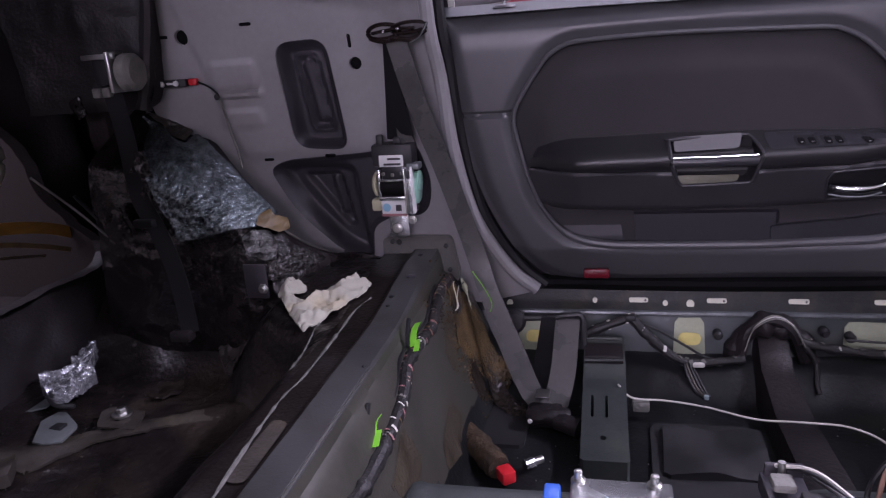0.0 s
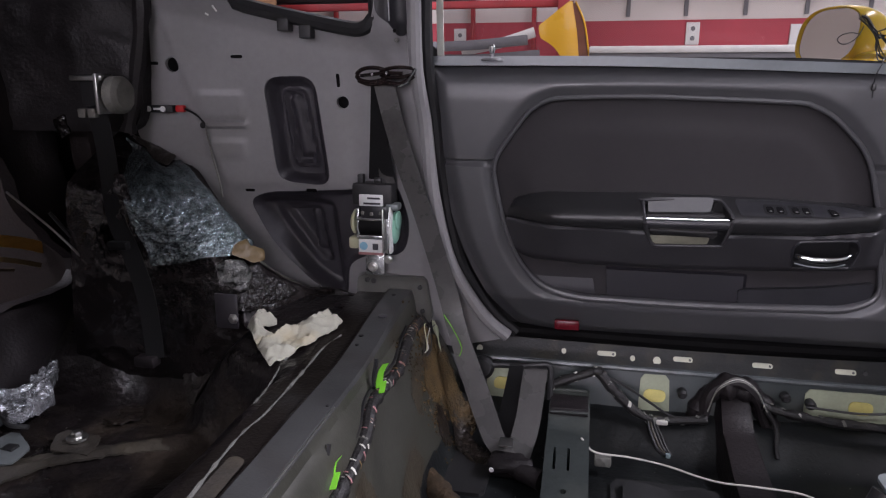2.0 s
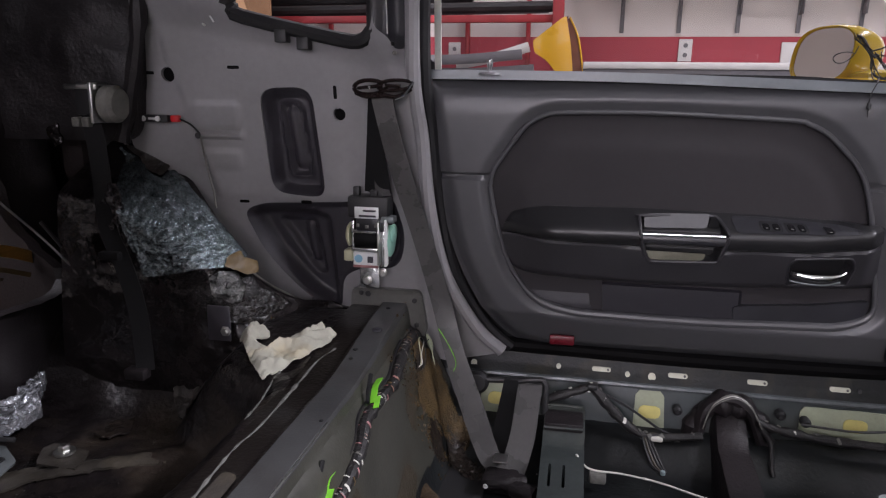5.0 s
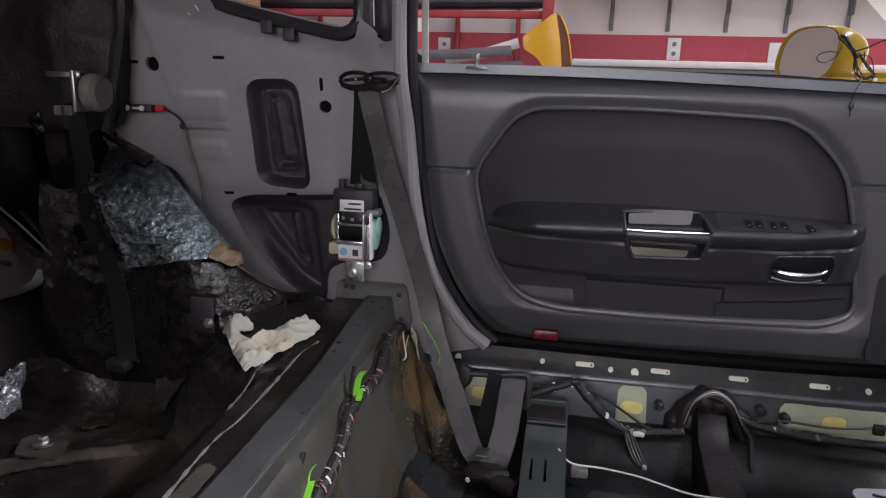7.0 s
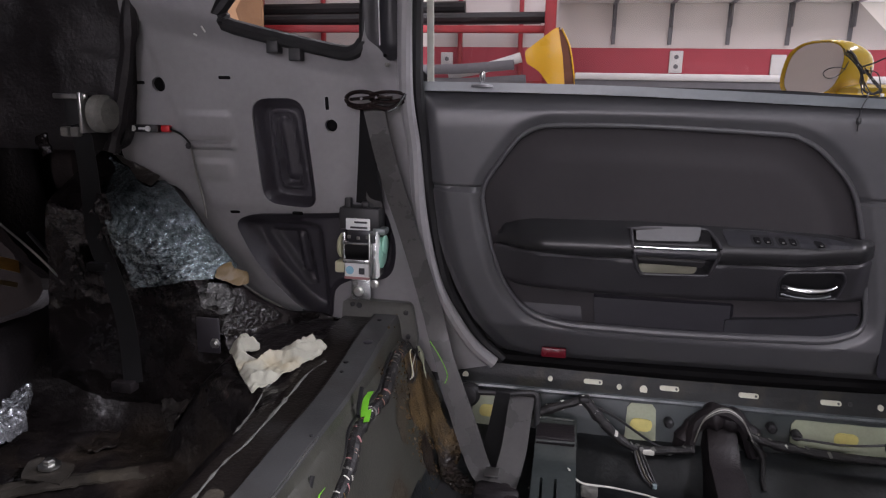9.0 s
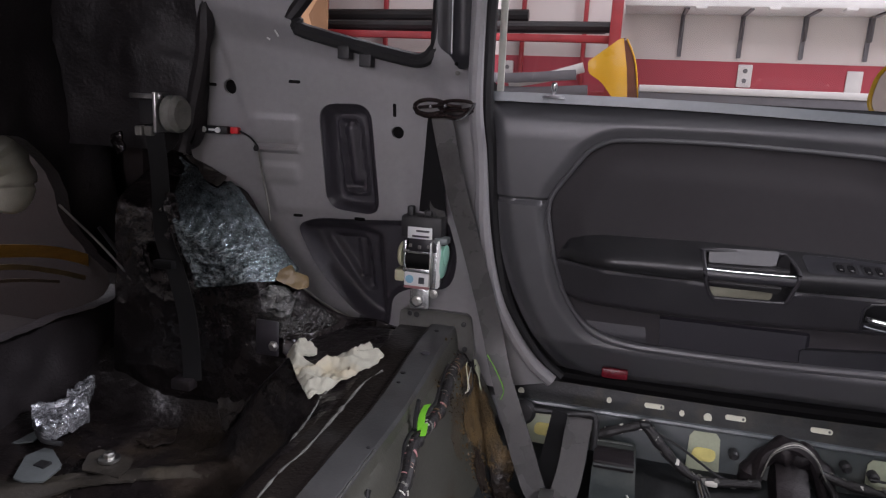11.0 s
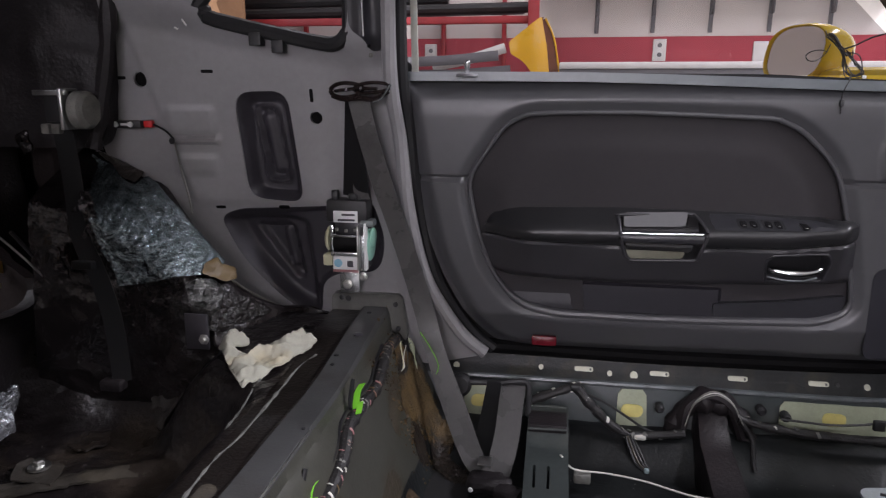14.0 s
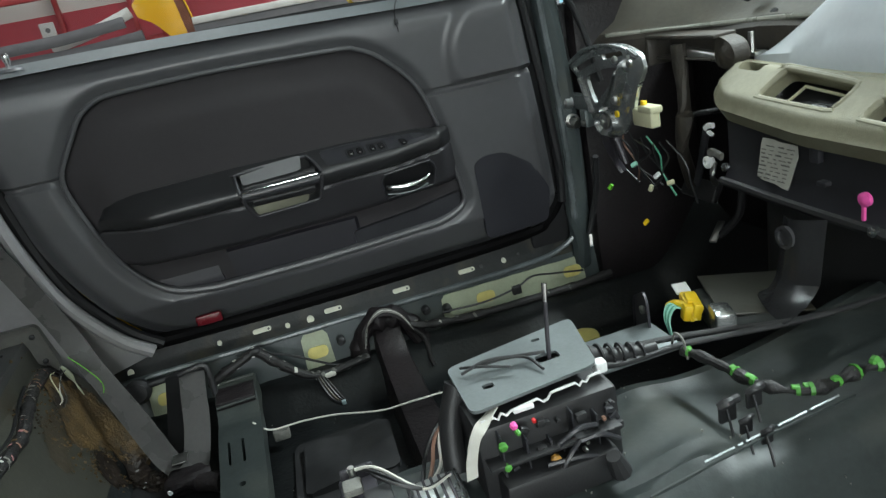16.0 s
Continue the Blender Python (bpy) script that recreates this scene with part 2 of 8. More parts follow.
M_LEDGESTRIP = material("blue_grey_ledge_paint", (0.15, 0.17, 0.18), 0.32, 0, 0.12, 9, 0.1, 300, (0.10, 0.115, 0.12), 0.5, 8)
M_FROST = material("frosted_glass_edge", (0.62, 0.63, 0.56), 0.5, 0, 0.15, 30)
M_GLASS = glass("tinted_window_glass", (0.48, 0.46, 0.46))
M_CLEAR = glass("clear_window_glass", (0.92, 0.95, 0.93), 1.03)
M_MIRROR = material("mirror_silver", (0.74, 0.70, 0.66), 0.03, 1, 0.01)
M_HEAD = material("dark_headliner", (0.05, 0.05, 0.055), 0.8, 0, 0.15, 20, 0.4, 400)
M_CONCRETE = material("grey_concrete_floor", (0.26, 0.25, 0.24), 0.7, 0, 0.2, 2, 0.3, 60, (0.12, 0.11, 0.1), 0.5, 1.2)
M_WALL = material("white_painted_panel", (0.72, 0.68, 0.64), 0.6, 0, 0.05, 3, 0.1, 80, (0.6, 0.56, 0.52), 0.4, 2)
M_REDWALL = material("red_painted_band", (0.42, 0.05, 0.07), 0.5, 0, 0.08, 3, 0.1, 80)
M_REDSTEEL = material("red_rack_steel", (0.34, 0.03, 0.035), 0.4, 0, 0.2, 12)
M_GLOWPANE = glowing("glowing_white_pane", (1.0, 0.98, 0.88), 1.5)
M_CUP = material("grey_cup_plastic", (0.08, 0.08, 0.083), 0.4, 0, 0.1, 14)
M_CEIL = material("white_ceiling_board", (0.7, 0.7, 0.68), 0.8, 0, 0.05, 2)
M_GREYSTEEL = material("grey_shelf_steel", (0.16, 0.16, 0.17), 0.45, 0.2, 0.15, 14)
M_ORANGE = material("orange_brown_gloss", (0.42, 0.22, 0.045), 0.35, 0, 0.3, 6, 0.2, 120, stretch=(1, 1, 8))
M_FLECK = material("pink_print_fleck", (0.36, 0.17, 0.17), 0.6)
M_DUCT = material("glossy_black_duct", (0.055, 0.055, 0.058), 0.2, 0, 0.15, 10, 0.08, 120)
M_SCRAP = material("brown_tape", (0.15, 0.10, 0.04), 0.5, 0, 0.3, 40)
M_WOOD = material("pale_brown_board", (0.36, 0.2, 0.1), 0.7, 0, 0.15, 5, 0.1, 60)


# ---- mesh tools ----
def thing(name, label, category, at=(0, 0, 0), group="", kind=""):
    ob = new(name)
    ob.location = at
    ob.empty_display_size = 0.02
    return tagged(ob, label, category, group, kind)


def part(name, bm, mat, parent=None, label="", smooth=True):
    me = bpy.data.meshes.new(name)
    if smooth:
        for f in bm.faces:
            f.smooth = True
    bm.to_mesh(me)
    bm.free()
    me.materials.append(mat)
    ob = new(name, me)
    if parent is not None:
        ob.parent = parent
        up = parent
        shift = Vector()
        while up is not None:
            shift += up.location
            up = up.parent
        ob.data.transform(Matrix.Translation(-shift))
    if smooth:
        sharpen(me, 35)
    if label:
        ob["label"] = label
    return ob


def sharpen(me, degrees):
    bm = bmesh.new()
    bm.from_mesh(me)
    lim = radians(degrees)
    for e in bm.edges:
        if len(e.link_faces) == 2 and e.calc_face_angle(0) > lim:
            e.smooth = False
    bm.to_mesh(me)
    bm.free()


def solo(name, bm, mat, label, category, group="", kind="", smooth=True):
    return tagged(part(name, bm, mat, None, "", smooth), label, category, group, kind)


def box(lo, hi, bevel=0.003, m=None, seg=2):
    bm = bmesh.new()
    bmesh.ops.create_cube(bm, size=1)
    for v in bm.verts:
        v.co = Vector([a + (c + 0.5) * (b - a) for a, b, c in zip(lo, hi, v.co)])
    if bevel:
        bmesh.ops.bevel(bm, geom=list(bm.edges), offset=min(bevel, 0.45 * min(abs(b - a) for a, b in zip(lo, hi))), segments=seg, affect="EDGES", profile=0.5)
    if m is not None:
        bm.transform(m)
    return bm


def join(*bms):
    me = bpy.data.meshes.new("scratch")
    out = bmesh.new()
    for b in bms:
        b.to_mesh(me)
        b.free()
        out.from_mesh(me)
    bpy.data.meshes.remove(me)
    return out


def smooth_line(pts, n=6, closed=False):
    """Catmull-Rom through the points."""
    p = [Vector(q) for q in pts]
    if closed:
        q = [p[-1]] + p + [p[0], p[1]]
    else:
        q = [p[0] * 2 - p[1]] + p + [p[-1] * 2 - p[-2]]
    out = []
    for i in range(1, len(q) - 2):
        for k in range(n):
            t = k / n
            a, b, c, d = q[i - 1], q[i], q[i + 1], q[i + 2]
            out.append(0.5 * ((2 * b) + (c - a) * t + (2 * a - 5 * b + 4 * c - d) * t * t + (3 * b - a - 3 * c + d) * t ** 3))
    if not closed:
        out.append(p[-1])
    return out


def tube(pts, r, sides=8, n=6, closed=False, flat=1.0, up=(0, 0, 1), lumps=0.0):
    """A swept round or oval section along a smoothed line; r a radius, one for each end, or a function of the place."""
    line = smooth_line(pts, n, closed)
    bm = bmesh.new()
    rings = []
    up = Vector(up)
    for i, c in enumerate(line):
        a = line[i - 1] if i or closed else line[0]
        b = line[(i + 1) % len(line)] if i < len(line) - 1 or closed else line[-1]
        d = (b - a).normalized()
        s = d.cross(up)
        s = s.normalized() if s.length > 1e-4 else d.orthogonal().normalized()
        w = s.cross(d).normalized()
        f = i / max(1, len(line) - 1)
        rad = r(c) if callable(r) else r if isinstance(r, (int, float)) else r[0] + (r[-1] - r[0]) * f
        rad *= 1 + lumps * noise.noise(c * 60)
        rings.append([bm.verts.new(c + rad * (math.cos(2 * math.pi * k / sides) * s + flat * math.sin(2 * math.pi * k / sides) * w)) for k in range(sides)])
    m = len(rings)
    for i in range(m if closed else m - 1):
        a, b = rings[i], rings[(i + 1) % m]
        for k in range(sides):
            bm.faces.new((a[k], a[(k + 1) % sides], b[(k + 1) % sides], b[k]))
    if not closed:
        bm.faces.new(rings[0][::-1])
        bm.faces.new(rings[-1])
    return bm


def strap(pts, width, thick, across, n=6):
    """A webbing strip along a smoothed line, lying in the direction across."""
    line = smooth_line(pts, n)
    bm = bmesh.new()
    ac = Vector(across).normalized()
    rings = []
    for i, c in enumerate(line):
        d = (line[min(i + 1, len(line) - 1)] - line[max(i - 1, 0)]).normalized()
        s = (ac - d * ac.dot(d)).normalized()
        w = s.cross(d)
        rings.append([bm.verts.new(c + s * width / 2 * a + w * thick / 2 * b) for a, b in ((-1, -1), (1, -1), (1, 1), (-1, 1))])
    for a, b in zip(rings, rings[1:]):
        for k in range(4):
            bm.faces.new((a[k], a[(k + 1) % 4], b[(k + 1) % 4], b[k]))
    bm.faces.new(rings[0][::-1])
    bm.faces.new(rings[-1])
    return bm


def ribbon(pairs, thick, n=6):
    """A webbing strip between a left and a right edge line, so that it can turn and narrow."""
    a, b = smooth_line([p for p, q in pairs], n), smooth_line([q for p, q in pairs], n)
    bm = bmesh.new()
    rings = []
    for i, (p, q) in enumerate(zip(a, b)):
        d = (a[min(i + 1, len(a) - 1)] - a[max(i - 1, 0)]).normalized()
        w = (q - p).cross(d).normalized() * thick / 2
        rings.append([bm.verts.new(c) for c in (p - w, p * 0.75 + q * 0.25 - w, p * 0.25 + q * 0.75 - w, q - w, q + w, p + w)])
    for r0, r1 in zip(rings, rings[1:]):
        for k in range(6):
            bm.faces.new((r0[k], r0[(k + 1) % 6], r1[(k + 1) % 6], r1[k]))
    bm.faces.new(rings[0][::-1])
    bm.faces.new(rings[-1])
    bmesh.ops.recalc_face_normals(bm, faces=bm.faces)
    return bm


def lathe(profile, m, sides=20):
    """A turned shape from (radius, height) pairs, about its own z, set by m."""
    bm = bmesh.new()
    rings = [[bm.verts.new(m @ Vector((r * math.cos(2 * math.pi * k / sides), r * math.sin(2 * math.pi * k / sides), h))) for k in range(sides)] for r, h in profile]
    for a, b in zip(rings, rings[1:]):
        for k in range(sides):
            bm.faces.new((a[k], a[(k + 1) % sides], b[(k + 1) % sides], b[k]))
    bm.faces.new(rings[0][::-1])
    bm.faces.new(rings[-1])
    return bm


def rounded(pts, r, n=5):
    """A closed outline with rounded corners; each corner may carry its own radius."""
    out = []
    k = len(pts)
    for i in range(k):
        p = Vector(pts[i][:2])
        a, b = Vector(pts[i - 1][:2]), Vector(pts[(i + 1) % k][:2])
        rad = pts[i][2] if len(pts[i]) > 2 else r
        da, db = (a - p), (b - p)
        cut = min(rad, 0.48 * da.length, 0.48 * db.length)
        s, e = p + da.normalized() * cut, p + db.normalized() * cut
        for j in range(n + 1):
            t = j / n
            out.append((1 - t) ** 2 * s + 2 * t * (1 - t) * p + t * t * e)
    return np.array([(v.x, v.y) for v in out])


def sdf(P, poly):
    """Signed distance (inside negative) of the points P to a closed outline, and the nearest points on it."""
    A, B = poly, np.roll(poly, -1, axis=0)
    best, near, inside = np.full(len(P), 1e9), np.zeros_like(P), np.zeros(len(P), bool)
    for a, b in zip(A, B):
        e = b - a
        L = e @ e
        if L < 1e-14:
            continue
        t = np.clip(((P - a) @ e) / L, 0, 1)
        q = a + t[:, None] * e
        d = np.hypot(*(P - q).T)
        better = d < best
        best[better], near[better] = d[better], q[better]
        cross = (a[1] > P[:, 1]) != (b[1] > P[:, 1])
        with np.errstate(divide="ignore", invalid="ignore"):
            xi = a[0] + (P[:, 1] - a[1]) * e[0] / e[1]
        inside ^= cross & (P[:, 0] < xi)
    return np.where(inside, -best, best), near


def step01(t):
    t = np.clip(t, 0, 1)
    return t * t * (3 - 2 * t)


def sheet(outline, step, place, height=None, back=0.01, holes=()):
    """A pressed or moulded sheet: a fine grid inside the outline, set into space by place(u, v, h), with relief height(u, v) and a folded rim."""
    lo, hi = outline.min(0), outline.max(0)
    nu, nv = int((hi[0] - lo[0]) / step) + 2, int((hi[1] - lo[1]) / step) + 2
    U, V = np.meshgrid(np.linspace(lo[0], hi[0], nu), np.linspace(lo[1], hi[1], nv), indexing="ij")
    P = np.stack([U.ravel(), V.ravel()], 1)
    d, near = sdf(P, outline)
    for hole in holes:
        dh, nh = sdf(P, hole)
        use = -dh > d
        d, near = np.where(use, -dh, d), np.where(use[:, None], nh, near)
    keep = (d < 0.3 * step).reshape(nu, nv)
    cell = keep[:-1, :-1] & keep[1:, :-1] & keep[:-1, 1:] & keep[1:, 1:]
    idx = np.arange(nu * nv).reshape(nu, nv)
    ii, jj = np.nonzero(cell)
    quads = np.stack([idx[ii, jj], idx[ii + 1, jj], idx[ii + 1, jj + 1], idx[ii, jj + 1]], 1)
    edges = {}
    for q in quads.tolist():
        for a, b in zip(q, q[1:] + q[:1]):
            if (b, a) in edges:
                del edges[(b, a)]
            else:
                edges[(a, b)] = True
    rim = {a for e in edges for a in e}
    for i in rim:
        if abs(d[i]) < 2.2 * step:
            P[i] = near[i]
    h = height(P[:, 0], P[:, 1]) if height else np.zeros(len(P))
    bm = bmesh.new()
    used = sorted(set(quads.ravel().tolist()))
    vert = {i: bm.verts.new(place(P[i, 0], P[i, 1], h[i])) for i in used}
    for q in quads.tolist():
        try:
            bm.faces.new([vert[i] for i in q])
        except ValueError:
            pass
    if back:
        low = {i: bm.verts.new(place(P[i, 0], P[i, 1], h[i] - back)) for i in rim if i in vert}
        for a, b in edges:
            if a in low and b in low and a != b:
                try:
                    bm.faces.new((vert[b], vert[a], low[a], low[b]))
                except ValueError:
                    pass
    bmesh.ops.remove_doubles(bm, verts=bm.verts, dist=1e-5)
    bmesh.ops.recalc_face_normals(bm, faces=bm.faces)
    return bm


def pocket(u, v, poly, depth, width):
    """Relief of a pressed pocket: depth below the sheet inside the outline, over a slope of that width."""
    d, _ = sdf(np.stack([u, v], 1), poly)
    return depth * step01(-d / width)


def bead(u, v, poly, height, width):
    """Relief of a raised bead that follows an outline."""
    d, _ = sdf(np.stack([u, v], 1), poly)
    return height * np.clip(1 - (d / width) ** 2, 0, 1) ** 0.5


def ridge(u, v, a, b, height, width):
    """Relief of a straight raised or sunk line from a to b."""
    a, b = np.array(a), np.array(b)
    e = b - a
    P = np.stack([u, v], 1)
    t = np.clip(((P - a) @ e) / (e @ e), 0, 1)
    d = np.hypot(*(P - a - t[:, None] * e).T)
    return height * np.clip(1 - (d / width) ** 2, 0, 1)


def door_y(x, z):
    return 0.675 - 0.09 * (z - 0.18)


def quarter_y(x, z):
    return 0.665 - 0.15 * (z - 0.33) + 0.12 * min(0.0, x + 0.5)


def on_door(x, z, h=0.0):
    return Vector((x, door_y(x, z) - h, z))


def on_quarter(x, z, h=0.0):
    return Vector((x, quarter_y(x, z) - h, z))


def circle(cx, cz, r, n=14):
    return np.array([(cx + r * math.cos(2 * math.pi * k / n), cz + r * math.sin(2 * math.pi * k / n)) for k in range(n)])


def rect(x0, z0, x1, z1, r=0.003):
    return rounded([(x0, z0), (x1, z0), (x1, z1), (x0, z1)], r, 3)


# ---- the garage ----
FLOOR_Z = -0.34
WALL_Y = 3.385
BOARD_X = -1.63


def garage():
    bm = box((-6, -5, FLOOR_Z - 0.1), (6.5, WALL_Y + 0.2, FLOOR_Z), 0)
    solo("floor", bm, M_CONCRETE, "stained grey concrete garage floor", "floor", kind="structure", smooth=False)
    bm = box((-6, -5, 2.8), (6.5, WALL_Y + 0.2, 2.9), 0)
    solo("ceiling", bm, M_CEIL, "plain white garage ceiling", "ceiling", kind="structure", smooth=False)
    wall = solo("wall_north", box((-6, WALL_Y, FLOOR_Z), (6.5, WALL_Y + 0.15, 2.8), 0), M_WALL, "off-white panelled garage wall with a red band", "wall", kind="structure", smooth=False)
    band = box((-5.9, WALL_Y - 0.006, 0.72), (6.4, WALL_Y - 0.002, 1.012), 0)
    part("painted_band", band, M_REDWALL, wall, "red painted band", False)
    south = solo("wall_south", join(box((-6, -5.15, FLOOR_Z), (-2.7, -5, 2.8), 0), box((0.9, -5.15, FLOOR_Z), (6.5, -5, 2.8), 0), box((-2.7, -5.15, FLOOR_Z), (0.9, -5, 0.65), 0), box((-2.7, -5.15, 2.25), (0.9, -5, 2.8), 0)), M_WALL, "off-white garage wall with an added fill-light opening", "wall", kind="structure", smooth=False)
    # unseen window, made up to hold the south fill light
    w = thing("fill_window_1", "wide unseen garage window added as a fill light", "window", (-0.9, -5.1, 0.65), kind="structure")
    part("pane", box((-2.7, -5.1, 0.65), (0.9, -5.09, 2.25), 0), M_GLOWPANE, w, "glowing fill-light pane", False)
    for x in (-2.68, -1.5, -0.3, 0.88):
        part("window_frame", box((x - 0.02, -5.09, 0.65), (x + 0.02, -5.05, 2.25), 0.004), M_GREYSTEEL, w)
    solo("wall_west", box((-6.15, -5, FLOOR_Z), (-6, WALL_Y, 2.8), 0), M_WALL, "off-white garage wall", "wall", kind="structure", smooth=False)
    east = solo("wall_east", box((6.5, -5, FLOOR_Z), (6.65, WALL_Y, 2.8), 0), M_WALL, "white garage wall with sectional door", "wall", kind="structure", smooth=False)
    for y in (-1.9, -0.7, 0.5, 1.7):
        part("mullion", box((6.42, y - 0.02, FLOOR_Z), (6.459, y + 0.02, 2.2), 0.004), M_GREYSTEEL, east)
    for k in range(5):
        part("door_panel", box((6.46, -3.2, FLOOR_Z + 0.02 + 0.5 * k), (6.495, 3.0, FLOOR_Z + 0.5 + 0.5 * k), 0.01), M_CEIL, east, "white sectional door panel")


def glowing_door():
    d = thing("door_1", "garage door with glowing white panes and grey mullions", "garage door", (3.2, WALL_Y, FLOOR_Z), kind="structure")
    # emission gives these panes their brightness; no lamp stands behind them
    for k in range(9):
        x = 1.72 + 0.33 * k
        part("pane", box((x, WALL_Y - 0.03, FLOOR_Z), (x + 0.325, WALL_Y - 0.01, 2.4), 0), M_GLOWPANE, d, "glowing white pane", False)
        part("mullion", box((x - 0.012, WALL_Y - 0.05, FLOOR_Z), (x + 0.012, WALL_Y - 0.03, 2.4), 0.004), M_GREYSTEEL, d)
    part("post", box((2.17, WALL_Y - 0.2, FLOOR_Z), (2.25, WALL_Y - 0.1, 2.6), 0.01), M_WOOD, d, "tan wooden post")
    part("post", box((1.92, WALL_Y - 0.16, FLOOR_Z), (1.99, WALL_Y - 0.1, 2.6), 0.01), M_INKBLUE, d, "pale blue post")
    board = thing("plywood_board", "tan plywood board leaning by the storage rack", "board", (-2.2, WALL_Y - 0.6, FLOOR_Z))
    part("board", box((-3.2, WALL_Y - 0.62, FLOOR_Z), (BOARD_X, WALL_Y - 0.6, 2.1), 0.004), M_WOOD, board)


def lamp_housings():
    for lx, ly, sx, sy, watts in LAMPS:
        t = thing("ceiling_light", "white fluorescent tube light under the garage ceiling", "light", (lx, ly, 2.8), "garage lights")
        part("housing", box((lx - sx / 2, ly - sy / 2, 2.745), (lx + sx / 2, ly + sy / 2, 2.8), 0.01), M_WHITE, t)


def wall_shelf():
    t = thing("wall_shelf", "white board on dark metal brackets fixed to the wall", "shelf", (0.6, WALL_Y, 1.25))
    part("board", box((-0.16, WALL_Y - 0.3, 1.245), (1.65, WALL_Y - 0.01, 1.285), 0.004), M_WHITE, t)
    for k in range(6):
        x = 0.138 + 0.298 * k
        b = join(box((x - 0.011, WALL_Y - 0.016, 1.03), (x + 0.011, WALL_Y - 0.008, 1.245), 0.002), box((x - 0.011, WALL_Y - 0.27, 1.236), (x + 0.011, WALL_Y - 0.01, 1.244), 0.002), box((x - 0.004, WALL_Y - 0.07, 1.12), (x + 0.004, WALL_Y - 0.012, 1.24), 0.002))
        part("bracket", b, M_GREYSTEEL, t)
    for k in range(4):
        x = 0.2 + 0.33 * k
        part("clip", box((x - 0.025, WALL_Y - 0.32, 1.232), (x + 0.025, WALL_Y - 0.25, 1.245), 0.003), M_WHITE, t)
    for y, r in ((-0.22, 0.03), (-0.12, 0.025)):
        solo("pipe", tube([(0.1, WALL_Y + y, 1.285 + r), (1.6, WALL_Y + y, 1.285 + r)], r, 10, 1), M_GREYSTEEL if r < 0.03 else M_WHITE, "long pipe lying on the wall shelf", "pipe", "pipes on the shelf")


def rack():
    t = thing("storage_rack", "red steel storage rack against the wall", "rack", (-1.2, WALL_Y - 0.1, FLOOR_Z))
    for x in (-3.4, -2.9, -2.3, -1.9, -1.52, -1.15, -0.708, -0.367):
        part("rear_post", box((x - 0.012, WALL_Y - 0.05, FLOOR_Z), (x + 0.012, WALL_Y - 0.02, 2.2), 0.003), M_REDSTEEL, t)
    for x in (-0.195, -2.0, -3.6):
        part("front_post", box((x - 0.028, WALL_Y - 0.42, FLOOR_Z), (x + 0.028, WALL_Y - 0.36, 2.2), 0.004), M_REDSTEEL, t)
    for z in (1.07, 1.42, 0.8):
        part("beam", box((-3.6, WALL_Y - 0.4, z - 0.018), (-0.2, WALL_Y - 0.365, z + 0.018), 0.003), M_REDSTEEL, t)
    for x, y, z, r, length, mat, label in ((-2.2, -0.33, 1.135, 0.028, 2.0, M_BLACK, "black plastic pipe lying on the red rack"), (-2.4, -0.25, 1.195, 0.032, 1.75, M_BLACK, "black plastic pipe lying on the red rack"),
                                           (-2.2, -0.2, 1.135, 0.02, 1.95, M_GREYSTEEL, "grey steel tube lying on the red rack")):
        solo("pipe", tube([(x, WALL_Y + y, z - 0.02), (x + length, WALL_Y + y, z)], r, 10, 1), mat, label, "pipe", "pipes on the rack")


def outlets():
    for x, z, w, duplex in ((-0.786, 0.945, 0.07, False), (0.479, 0.941, 0.07, True), (1.0, 0.925, 0.075, None)):
        t = thing("wall_outlet", "white electrical outlet plate on the red band", "outlet", (x, WALL_Y - 0.006, z), "outlets on the wall")
        h = 0.058 if duplex is not False else 0.036
        part("plate", box((x - w / 2, WALL_Y - 0.016, z - h), (x + w / 2, WALL_Y - 0.006, z + h), 0.003), M_WHITE, t)
        for dz in ((-0.025, 0.025) if duplex else (0,) if duplex is False else ()):
            part("socket", lathe([(0.012, 0), (0.012, 0.003), (0.006, 0.0035)], pose(x, WALL_Y - 0.016, z + dz, 90), 12), M_GREYSTEEL, t)


